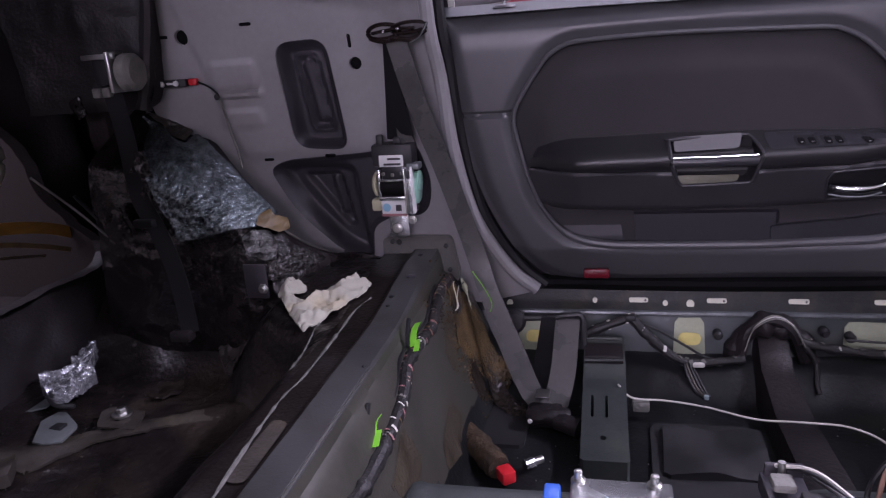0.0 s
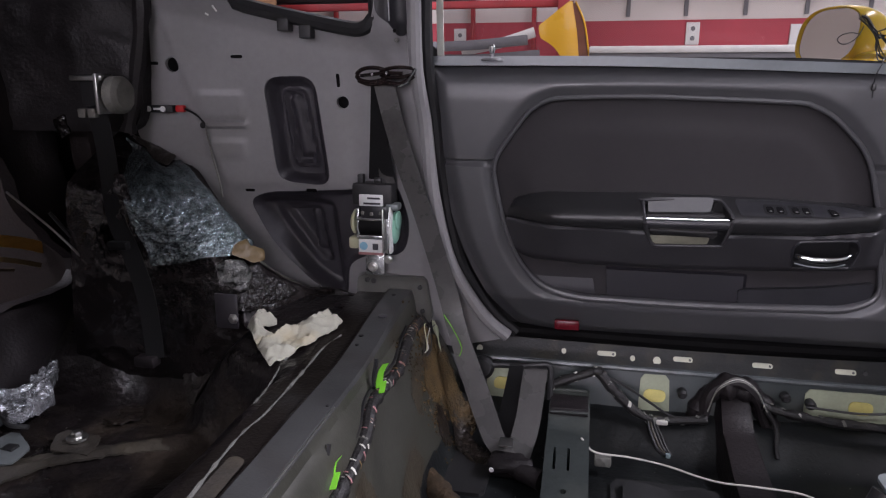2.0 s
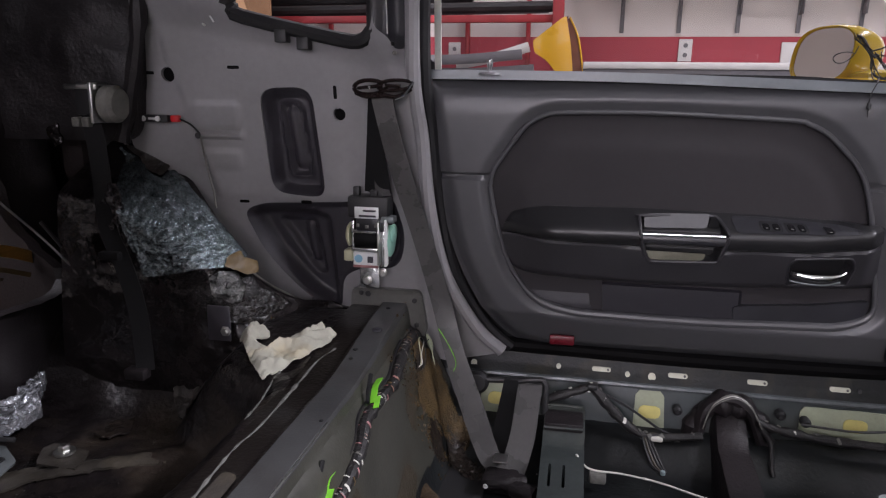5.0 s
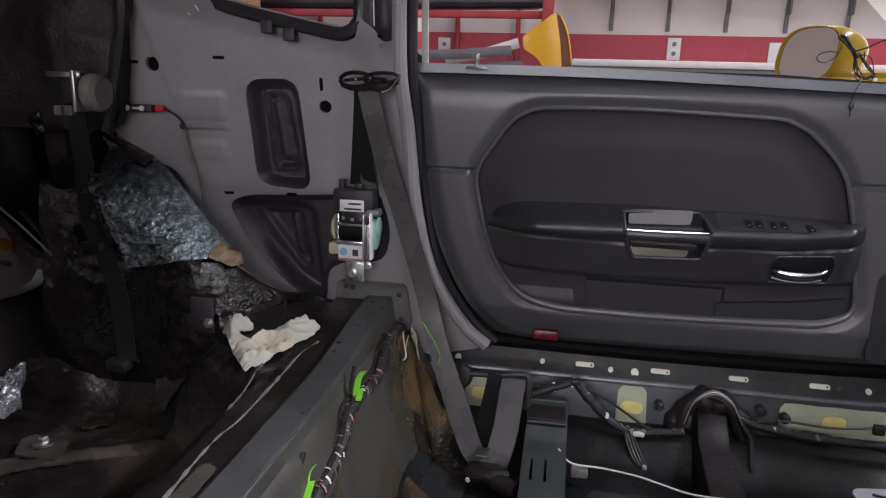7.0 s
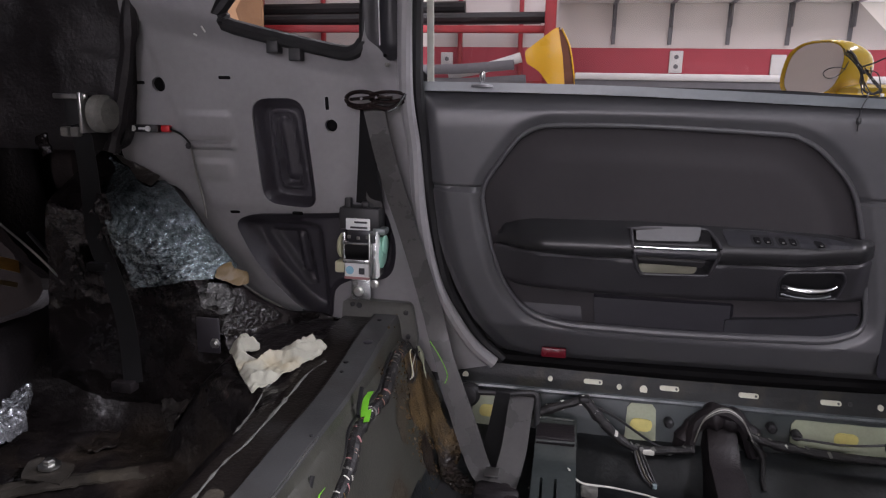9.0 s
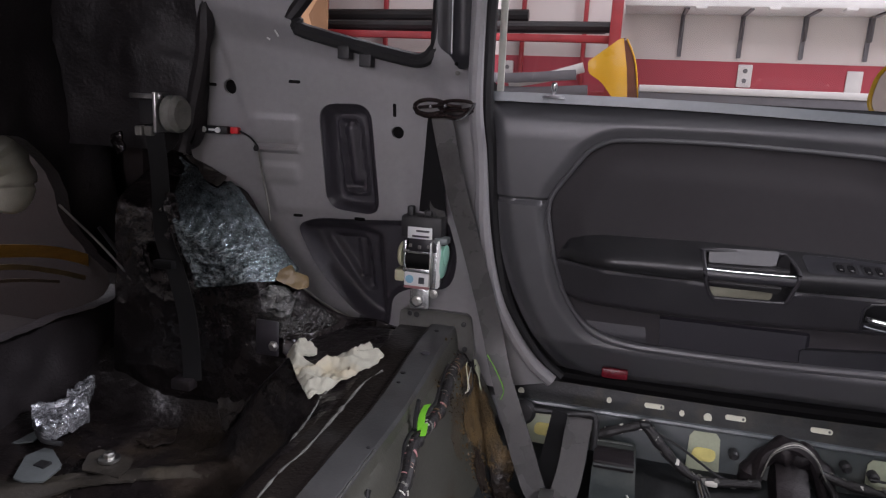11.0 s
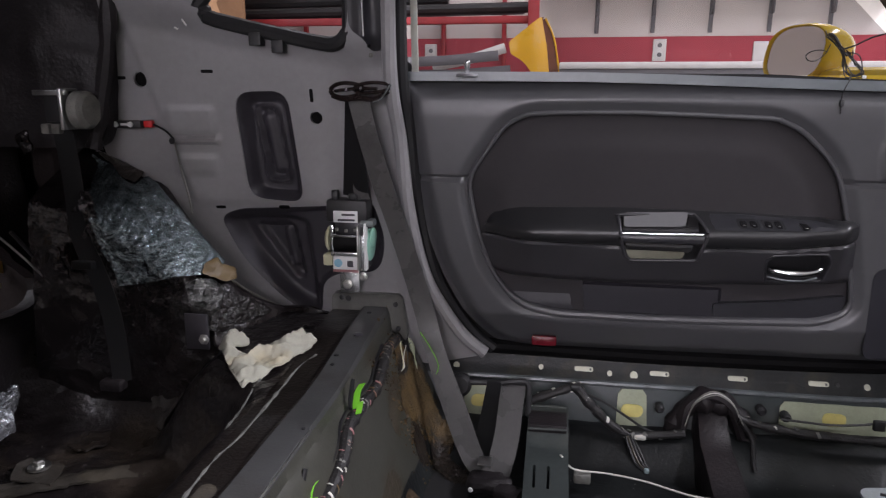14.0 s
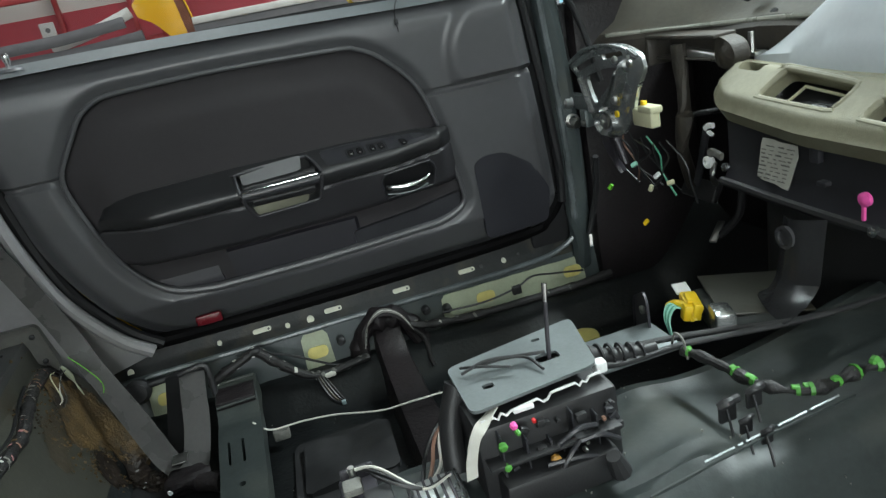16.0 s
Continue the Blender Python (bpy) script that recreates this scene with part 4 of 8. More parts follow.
def floors():
    def strip(name, x0, x1, y0, y1, mat, label, st=0.012, relief=0.0):
        o = rounded([(x0, y0), (x1, y0), (x1, y1), (x0, y1)], 0.001, 1)
        def high(u, v):
            h = floor_height(u, v)
            if relief:
                h = h + relief * np.array([noise.noise((a * 9, b * 9, 3)) + 0.4 * noise.noise((a * 31, b * 31, 5)) for a, b in zip(u, v)])
            return h
        return part(name, sheet(o, st, lambda u, v, h: Vector((u, v, h)), high, 0), mat, pan, label)
    pan = thing("floor_pan", "bare stripped car floor pan of dusty dark metal", "car floor", (0, 0, -0.05))
    strip("driver_floor", -0.303, 1.1, 0.21, 0.675, M_FLOORPAN, "dusty dark driver footwell floor", 0.01, 0.004)
    strip("passenger_floor", -0.31, 1.1, -0.7, -0.235, M_FLOORPAN, "dusty dark passenger footwell floor", 0.025)
    strip("tunnel", -0.31, 1.1, -0.238, 0.213, M_TUNNEL, "grey painted transmission tunnel", 0.01, 0.0006)
    strip("riser", -0.388, -0.300, -0.7, 0.68, M_RISER, "olive grey painted riser below the rear seat", 0.005, 0.0012)
    strip("riser_top", -0.4365, -0.3875, -0.7, 0.68, M_RISERTOP, "grey painted beam top with small holes", 0.005, 0.0008)
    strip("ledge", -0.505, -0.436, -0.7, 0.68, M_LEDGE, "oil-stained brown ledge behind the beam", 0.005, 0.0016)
    strip("seat_pan", -1.14, -0.4985, -0.7, 0.62, M_DECK, "rear seat pan under glossy black sound deadener", 0.01, 0.007)
    # thin bright tube paints the highlight along the beam's fold
    crest = [(-0.3895, y) for y in (0.2, 0.15, 0.1, 0.05, -0.05, -0.2)]
    part("fold_highlight", tube([(x, y, float(floor_height(np.array([x]), np.array([y]))[0]) + 0.0006) for x, y in crest], 0.0016, 6, 4, lumps=0.4), M_STEEL, pan, "bright fold edge painted as a highlight")
    part("dark_oval_patch", sheet(rounded([(-0.472, -0.06), (-0.474, 0.068), (-0.45, 0.062), (-0.446, -0.06)], 0.012), 0.005, lambda u, v, h: Vector((u, v, float(floor_height(np.array([u]), np.array([v]))[0]) + 0.002)), None, 0.001), M_DUSTSHADE, pan, "dark oval patch")
    part("underside", box((-1.2, -0.72, -0.12), (1.1, 0.72, -0.07), 0), M_BLACK, pan)


floors()


# ---- driver door ----
TRIM_OUT = rounded([(-0.353, 0.728), (-0.343, 0.645, 0.05), (-0.329, 0.54, 0.05), (-0.309, 0.433, 0.04), (-0.284, 0.362, 0.04), (-0.249, 0.296, 0.04), (-0.213, 0.243, 0.04), (-0.178, 0.205, 0.04), (-0.13, 0.187, 0.03), (0.605, 0.203, 0.05), (0.655, 0.26, 0.05), (0.632, 0.485), (0.604, 0.708), (0.28, 0.722)], 0.012)
INSET = rounded([(-0.2315, 0.548, 0.03), (-0.152, 0.664, 0.05), (0.03, 0.669, 0.1), (0.312, 0.659, 0.05), (0.396, 0.578, 0.05), (0.421, 0.50), (0.449, 0.37), (0.455, 0.322, 0.03), (0.405, 0.298, 0.06), (0.16, 0.288, 0.1), (-0.065, 0.290, 0.05), (-0.135, 0.307, 0.05), (-0.186, 0.368, 0.05), (-0.214, 0.455, 0.06)], 0.03, 8)
CUP = rounded([(0.040, 0.490, 0.008), (0.172, 0.493, 0.01), (0.189, 0.4685, 0.012), (0.176, 0.4146), (0.060, 0.4105), (0.044, 0.4485, 0.02)], 0.012)
RECESS = rounded([(0.291, 0.419), (0.301, 0.4305), (0.387, 0.4365), (0.396, 0.419), (0.390, 0.383), (0.297, 0.379)], 0.008)
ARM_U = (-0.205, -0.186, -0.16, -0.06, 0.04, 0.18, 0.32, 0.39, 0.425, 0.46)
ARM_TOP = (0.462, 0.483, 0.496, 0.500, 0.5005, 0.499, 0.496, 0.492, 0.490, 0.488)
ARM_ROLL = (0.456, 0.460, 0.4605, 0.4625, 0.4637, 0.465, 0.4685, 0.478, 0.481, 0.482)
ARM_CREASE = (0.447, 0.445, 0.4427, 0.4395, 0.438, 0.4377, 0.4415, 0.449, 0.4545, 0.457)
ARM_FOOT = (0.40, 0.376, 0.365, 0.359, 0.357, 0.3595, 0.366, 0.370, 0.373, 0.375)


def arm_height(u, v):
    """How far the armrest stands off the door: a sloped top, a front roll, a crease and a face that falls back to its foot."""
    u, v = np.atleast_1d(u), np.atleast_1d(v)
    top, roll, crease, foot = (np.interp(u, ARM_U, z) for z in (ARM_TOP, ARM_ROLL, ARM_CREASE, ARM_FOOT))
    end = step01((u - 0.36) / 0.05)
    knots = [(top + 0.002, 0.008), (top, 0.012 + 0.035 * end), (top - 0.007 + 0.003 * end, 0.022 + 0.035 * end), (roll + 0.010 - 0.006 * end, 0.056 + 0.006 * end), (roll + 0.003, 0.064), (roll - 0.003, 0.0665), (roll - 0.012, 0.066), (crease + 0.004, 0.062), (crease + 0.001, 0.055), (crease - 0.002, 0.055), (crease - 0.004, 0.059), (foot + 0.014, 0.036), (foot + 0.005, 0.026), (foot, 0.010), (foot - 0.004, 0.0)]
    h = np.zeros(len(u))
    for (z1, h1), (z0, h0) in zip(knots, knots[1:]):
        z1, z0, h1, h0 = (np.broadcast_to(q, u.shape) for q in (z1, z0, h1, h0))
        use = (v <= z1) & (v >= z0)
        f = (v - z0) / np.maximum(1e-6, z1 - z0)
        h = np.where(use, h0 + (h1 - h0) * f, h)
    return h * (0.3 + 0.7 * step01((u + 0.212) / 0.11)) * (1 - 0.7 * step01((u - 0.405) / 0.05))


def door():
    d = thing("driver_door", "closed charcoal vinyl car door trim with armrest and chrome handle", "car door", (0.1, 0.72, 0.19))

    spk = rounded([(0.485, 0.235), (0.478, 0.40), (0.505, 0.411), (0.545, 0.408), (0.60, 0.37), (0.632, 0.31), (0.622, 0.24)], 0.015, 6)

    def relief(u, v):
        s, _ = sdf(np.stack([u, v], 1), INSET)
        o, _ = sdf(np.stack([u, v], 1), TRIM_OUT)
        low = step01((0.30 - v) / 0.03)
        h = 0.022 * step01(-o / 0.035)
        h -= 0.012 * step01((0.022 - s) / 0.022) * (1 - 0.6 * low)
        h -= 4.2 * np.clip(v - 0.655, 0, 0.08) ** 2
        # below the insert the panel falls back towards the sill
        h -= 0.55 * np.clip(0.285 - v, 0, 0.1)
        h -= ridge(u, v, (-0.34, 0.5465), (-0.23, 0.5485), 0.008, 0.0055) + ridge(u, v, (0.405, 0.5515), (0.65, 0.5535), 0.008, 0.0055)
        bulge = np.hypot((u - 0.585) / 0.125, (v - 0.60) / 0.115)
        h += 0.012 * step01((1.1 - bulge) / 0.22) * step01((v - 0.553) / 0.012)
        h += 0.0012 * np.sin(u * 15 + 1) * np.sin(v * 11)
        return h

    middle = np.array([0.14, 0.46])
    # black sheet added behind the trim so that the gap reads dark
    part("gap_backing", sheet(np.array([middle + (np.array(q) - middle) * 1.04 for q in TRIM_OUT[::3]]), 0.03, on_door, lambda u, v: -0.048 + 0 * u, 0.004), M_RUBBER, d, "black sheet added to keep the trim gap dark")
    part("trim_panel", sheet(TRIM_OUT, 0.005, on_door, relief, 0.03, [INSET]), M_VINYL, d)
    part("piping", tube([on_door(x, z, 0.013) for x, z in INSET[::2]], lambda c: 0.0042 + 0.0038 * float(step01((0.345 - c.z) / 0.05)), 10, 2, True), M_VINYL, d, "raised piping round the insert")
    part("speaker_cover", sheet(spk, 0.006, on_door, lambda u, v: 0.0225 + 0 * u, 0.006), M_SPK, d, "smooth dark speaker cover")

    def pad(u, v):
        s, _ = sdf(np.stack([u, v], 1), INSET)
        return -0.002 + 0.014 * step01(-s / 0.07) * step01((v - 0.33) / 0.1)
    part("padded_insert", sheet(INSET, 0.006, on_door, pad, 0.01), M_PAD, d, "black padded cloth insert")

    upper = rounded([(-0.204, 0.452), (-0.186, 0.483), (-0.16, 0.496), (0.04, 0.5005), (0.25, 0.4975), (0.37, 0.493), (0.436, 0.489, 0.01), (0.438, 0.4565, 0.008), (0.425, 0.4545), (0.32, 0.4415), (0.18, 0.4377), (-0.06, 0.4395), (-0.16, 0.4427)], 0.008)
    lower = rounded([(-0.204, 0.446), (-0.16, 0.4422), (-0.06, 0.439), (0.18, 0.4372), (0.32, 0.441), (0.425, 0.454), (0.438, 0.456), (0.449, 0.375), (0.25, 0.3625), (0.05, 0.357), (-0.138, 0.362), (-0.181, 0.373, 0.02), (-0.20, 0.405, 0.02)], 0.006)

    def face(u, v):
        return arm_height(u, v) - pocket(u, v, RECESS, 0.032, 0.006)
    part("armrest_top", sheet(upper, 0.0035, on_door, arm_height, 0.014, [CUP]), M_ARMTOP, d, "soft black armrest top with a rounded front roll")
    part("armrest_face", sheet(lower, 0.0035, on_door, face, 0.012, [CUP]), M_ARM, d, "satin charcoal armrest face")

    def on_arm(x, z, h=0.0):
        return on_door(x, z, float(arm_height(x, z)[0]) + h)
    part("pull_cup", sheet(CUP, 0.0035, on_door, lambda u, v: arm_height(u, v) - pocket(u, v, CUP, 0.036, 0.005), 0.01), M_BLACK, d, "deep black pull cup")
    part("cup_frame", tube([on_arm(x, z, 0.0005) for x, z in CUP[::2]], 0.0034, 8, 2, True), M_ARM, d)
    part("cup_liner", sheet(rounded([(0.050, 0.494), (0.160, 0.4975), (0.155, 0.473), (0.050, 0.470)], 0.004), 0.006, lambda u, v, h: on_door(u, v, 0.026 + 0.5 * (0.497 - v)), None, 0.004), M_CUP, d, "grey cup liner")
    part("cup_liner", sheet(rounded([(0.160, 0.4965), (0.171, 0.489), (0.172, 0.476), (0.157, 0.474)], 0.003), 0.004, lambda u, v, h: on_door(u, v, 0.04 + 1.2 * (u - 0.16)), None, 0.003), M_BLACK, d)
    part("cup_floor", sheet(rounded([(0.056, 0.426), (0.160, 0.4255), (0.153, 0.4145), (0.063, 0.4135)], 0.003), 0.005, lambda u, v, h: on_door(u, v, 0.030 + 1.3 * (0.426 - v)), None, 0.003), M_CUPFLOOR, d, "grey-green cup floor")
    part("pull_bar", tube([on_door(0.044, 0.4545, 0.056), on_door(0.11, 0.4548, 0.058), on_door(0.186, 0.4555, 0.056)], 0.0105, 14, 4), M_TRIM, d, "black pull bar")
    part("chrome_strip", tube([on_door(0.046, 0.4640, 0.068), on_door(0.11, 0.4646, 0.070), on_door(0.18, 0.4655, 0.068)], 0.0016, 8), M_CHROME, d, "thin chrome strip on the pull bar")
    panel = rounded([(0.194, 0.4945), (0.25, 0.4945), (0.32, 0.491), (0.385, 0.4865), (0.41, 0.483), (0.36, 0.4765), (0.20, 0.4725)], 0.005)
    sw = part("switch_panel", sheet(panel, 0.004, on_door, lambda u, v: arm_height(u, v) + 0.0018, 0.004), M_TRIM, d, "black window switch panel")
    for x, n in ((0.256, 2), (0.296, 2), (0.344, 1)):
        rim = rect(x - 0.018, 0.4765, x + 0.018, 0.489, 0.004) if n > 1 else circle(x, 0.482, 0.008)
        part("switch_well", sheet(rim, 0.003, on_door, lambda u, v: arm_height(u, v) + 0.0024, 0.003), M_RUBBER, sw, "dark switch recess")
        for k in range(n):
            cx = x + (k - (n - 1) / 2) * 0.016
            knob = rect(cx - 0.0055, 0.479, cx + 0.0055, 0.4865, 0.002)
            part("switch", sheet(knob, 0.002, on_door, lambda u, v: arm_height(u, v) + 0.0036 + 0.18 * (0.4865 - v), 0.005), M_GLOSSBLACK, sw, "glossy black rocker switch")
            part("switch_mark", sheet(rect(cx - 0.0016, 0.4808, cx + 0.0022, 0.4818, 0.0003), 0.002, on_door, lambda u, v: arm_height(u, v) + 0.0056, 0.001), M_SEALANT, sw, "pale switch mark")
    bar = tube([on_door(0.299, 0.4045, 0.050), on_door(0.305, 0.4035, 0.058), on_door(0.3246, 0.4005, 0.061), on_door(0.35, 0.4005, 0.062), on_door(0.37, 0.4045, 0.060), on_door(0.381, 0.4085, 0.054)], lambda c: 0.0036 + 0.0022 * math.exp(-((c.x - 0.337) / 0.025) ** 2), 12, 6, flat=1.2)
    part("door_handle", bar, M_CHROME, d, "chrome inner door handle")
    part("handle_lip", tube([on_door(0.297, 0.3905, 0.050), on_door(0.32, 0.3875, 0.056), on_door(0.35, 0.3875, 0.057), on_door(0.376, 0.392, 0.05)], 0.0018, 8, 6), M_ZINC, d, "dull lower edge of the handle")
    part("handle_bezel", tube([on_arm(x, z, 0.0003) for x, z in RECESS[::2]], 0.0022, 8, 2, True), M_TRIM, d)
    part("recess_back", sheet(RECESS, 0.005, on_door, lambda u, v: arm_height(u, v) - 0.029, 0.002), M_RUBBER, d, "dark handle recess")
    # map pocket: a short box, a gap and the long pocket with a raised front
    part("map_pocket", sheet(rounded([(-0.165, 0.362), (-0.042, 0.3585), (-0.03, 0.292), (-0.10, 0.299, 0.03), (-0.15, 0.325, 0.03)], 0.005), 0.006, on_door, lambda u, v: -0.004 + 0.010 * step01((0.335 - v) / 0.03), 0.01), M_POCKETBOX, d, "shallow door pocket")
    part("map_pocket", sheet(rounded([(-0.014, 0.358), (0.2, 0.359), (0.452, 0.372), (0.447, 0.325, 0.02), (0.405, 0.303, 0.04), (0.16, 0.292), (-0.008, 0.2915)], 0.006), 0.006, on_door, lambda u, v: -0.008 + 0.014 * step01((0.36 - v) / 0.012) * step01((0.24 - u) / 0.006), 0.012), M_POCKETBOX, d, "long dark door pocket")
    part("pocket_front", sheet(rounded([(0.222, 0.324), (0.35, 0.335), (0.444, 0.350), (0.443, 0.322, 0.02), (0.405, 0.304, 0.03), (0.224, 0.297)], 0.005), 0.005, on_door, lambda u, v: 0.012 + 0 * u, 0.018), M_TRIM, d, "raised pocket front")
    part("reflector", box(on_door(-0.1055, 0.2215, 0.0185), on_door(-0.0575, 0.2405, 0.004), 0.003), M_REFLECT, d, "dark red reflector")
    # window ledge with knob
    def ledge(y0, y1, drop, thick, end):
        xs = [-0.34 + (end + 0.34) * k / 12 for k in range(13)]
        return strap([(x, (y0 + y1) / 2, 0.7365 - drop - thick / 2 - 0.016 * float(step01((x + 0.12) / 0.75)) - 0.004 * (x + 0.34)) for x in xs], y1 - y0, thick, (0, 1, 0), 1)
    part("window_ledge", ledge(0.616, 0.66, 0, 0.016, 0.56), M_LEDGESTRIP, d, "blue-grey window ledge strip")
    part("outer_ledge", ledge(0.664, 0.72, 0.002, 0.02, 0.60), M_RUBBER, d)
    part("outer_skin", box((-0.33, 0.76, -0.1), (0.62, 0.80, 0.70), 0.03), M_CARYELLOW, d, "yellow outer skin")
    knob = part("lock_knob", lathe([(0.0035, 0), (0.0035, 0.012), (0.0055, 0.016), (0.0055, 0.024), (0.003, 0.027)], pose(-0.232, 0.612, 0.728), 12), M_CHROME, d, "chrome lock knob")
    part("knob_collar", lathe([(0.02, 0), (0.018, 0.004), (0.008, 0.005)], pose(-0.232, 0.612, 0.728), 16), M_GREYSTEEL, knob)
    # black boxes added to block the bright gap between door and post
    part("gap_filler", join(box((0.60, 0.705, 0.16), (0.73, 0.722, 0.76), 0.004), box((0.726, 0.705, 0.16), (0.84, 0.722, 0.655), 0.004)), M_RUBBER, d, "black filler added behind the front door gap")
    # sail corner
    part("sail_trim", sheet(rounded([(0.53, 0.735), (0.605, 0.735), (0.60, 0.76), (0.56, 0.752)], 0.006), 0.01, on_door, None, 0.02), M_RUBBER, d)
    win = part("window_pane", sheet(rounded([(-0.328, 0.73), (0.52, 0.73), (0.34, 0.88), (0.0, 1.05), (-0.312, 1.06)], 0.01), 0.05, lambda u, v, h: Vector((u, 0.655 - 0.35 * (v - 0.73), v)), None, 0), M_GLASS, d, "tinted window pane")
    win.visible_shadow = False
    part("pane_edge", strap([(-0.332, 0.652, 0.73), (-0.316, 0.537, 1.06)], 0.012, 0.003, (1, 0, 0), 2), M_FROST, d, "frosted glass edge")
    return d


door()


# ---- rear: wheel house, bulkhead, boot ----
def wheel_y(x, z):
    r = math.hypot(x + 1.0, z - 0.15)
    return 0.485 + 0.15 * float(step01((r - 0.34) / 0.12))


def crumple(u, v, amount, scale):
    return amount * np.array([noise.noise((a * scale, b * scale, 1.7)) + 0.5 * abs(noise.noise((a * scale * 2.7, b * scale * 2.7, 4.1))) for a, b in zip(u, v)])


def on_wheel(x, z, h=0.0):
    return Vector((x, wheel_y(x, z) - h, z))


def on_foil(x, z, h=0.0):
    """On the foil: over the wheel house, but always in front of the panel."""
    return Vector((x, min(wheel_y(x, z) - 0.036, quarter_y(x, z) - 0.012) - h, z))


def wheel_house():
    t = thing("wheel_house", "rear wheel housing covered in foil and glossy black film", "wheel housing", (-0.85, 0.55, 0.15))
    o = rounded([(-0.46, 0.20), (-0.46, 0.25), (-0.53, 0.262), (-0.60, 0.288), (-0.655, 0.335), (-0.69, 0.392), (-0.74, 0.452), (-0.795, 0.508), (-0.84, 0.545), (-0.875, 0.55), (-0.96, 0.61), (-1.0, 0.63), (-1.03, 0.40), (-1.05, 0.12), (-0.7, 0.12)], 0.02, 3)
    part("skin", sheet(o, 0.006, lambda x, z, h: Vector((x, wheel_y(x, z) + 0.03 * float(step01((math.hypot(x + 1.0, z - 0.15) - 0.42) / 0.06)) - h, z)), lambda u, v: crumple(u, v, 0.007, 11) + crumple(u, v, 0.0025, 40), 0.01), M_TAR, t, "glossy black film")
    foil = rounded([(-0.946, 0.591), (-0.924, 0.572), (-0.900, 0.560), (-0.872, 0.540), (-0.848, 0.530), (-0.840, 0.545), (-0.813, 0.530), (-0.785, 0.505), (-0.765, 0.491), (-0.736, 0.461), (-0.700, 0.424), (-0.672, 0.392), (-0.686, 0.379), (-0.728, 0.382), (-0.786, 0.368), (-0.835, 0.361), (-0.842, 0.390), (-0.861, 0.424), (-0.870, 0.455), (-0.885, 0.492), (-0.918, 0.541)], 0.004, 3)

    def crinkle(u, v):
        out = []
        for a, b in zip(u, v):
            q = Vector((a, b, 0.3)) + 0.012 * noise.noise_vector((a * 14, b * 14, 2))
            out.append(0.007 * noise.noise(q * 9) - 0.006 * abs(noise.noise(q * 24)) - 0.0055 * abs(noise.noise(q * 66)) - 0.0042 * abs(noise.noise(q * 150)) - 0.002 * abs(noise.noise(q * 290)))
        return np.array(out)
    part("foil_sheet", sheet(foil, 0.0022, on_foil, crinkle, 0.004), M_FOIL, t, "crinkled silver foil insulation sheet")
    torn = rounded([(-0.942, 0.597), (-0.90, 0.578), (-0.868, 0.560), (-0.845, 0.552), (-0.849, 0.534), (-0.874, 0.544), (-0.91, 0.568)], 0.003, 2)
    part("torn_edge", sheet(torn, 0.004, on_foil, lambda u, v: -0.005 + crumple(u, v, 0.010, 60), 0.004), M_DULLFOIL, t, "torn brown foil backing")
    tape = rounded([(-0.695, 0.397), (-0.682, 0.404), (-0.672, 0.391), (-0.657, 0.379), (-0.648, 0.362), (-0.663, 0.360), (-0.677, 0.373), (-0.692, 0.383)], 0.003, 2)
    part("tape_scrap", sheet(tape, 0.003, on_foil, lambda u, v: 0.002 + crumple(u, v, 0.014, 45) + crumple(u, v, 0.006, 110), 0.003), M_SCRAP, t, "pale brown tape scrap")
    patch = rounded([(-0.742, 0.345), (-0.71, 0.362), (-0.68, 0.352), (-0.64, 0.325), (-0.60, 0.285), (-0.66, 0.275), (-0.735, 0.305)], 0.01, 2)
    part("foil_patch", sheet(patch, 0.005, on_wheel, lambda u, v: 0.018 + 1.2 * crinkle(u, v), 0.004), M_FILM, t, "dull crinkled foil patch")
    bright = rounded([(-0.712, 0.366), (-0.70, 0.374), (-0.682, 0.368), (-0.664, 0.345), (-0.664, 0.315), (-0.685, 0.322), (-0.70, 0.332), (-0.706, 0.345)], 0.001, 1)
    part("foil_patch", sheet(bright, 0.003, on_wheel, lambda u, v: 0.030 + 2.0 * crinkle(u, v), 0.004), M_FILM2, t, "dull crumpled foil end")
    lug = thing("bracket", "black steel belt bracket bolted beside the wheel housing", "bracket", (-0.71, 0.46, 0.24))
    part("plate", box((-0.712, 0.452, 0.252), (-0.668, 0.458, 0.318), 0.004, pose(0, 0, 0)), M_POCKET, lug)
    part("bolt", lathe([(0.010, 0), (0.010, 0.002), (0.006, 0.003), (0.006, 0.008), (0.005, 0.009)], pose(-0.676, 0.452, 0.272, 90), 6), M_STEEL, lug)


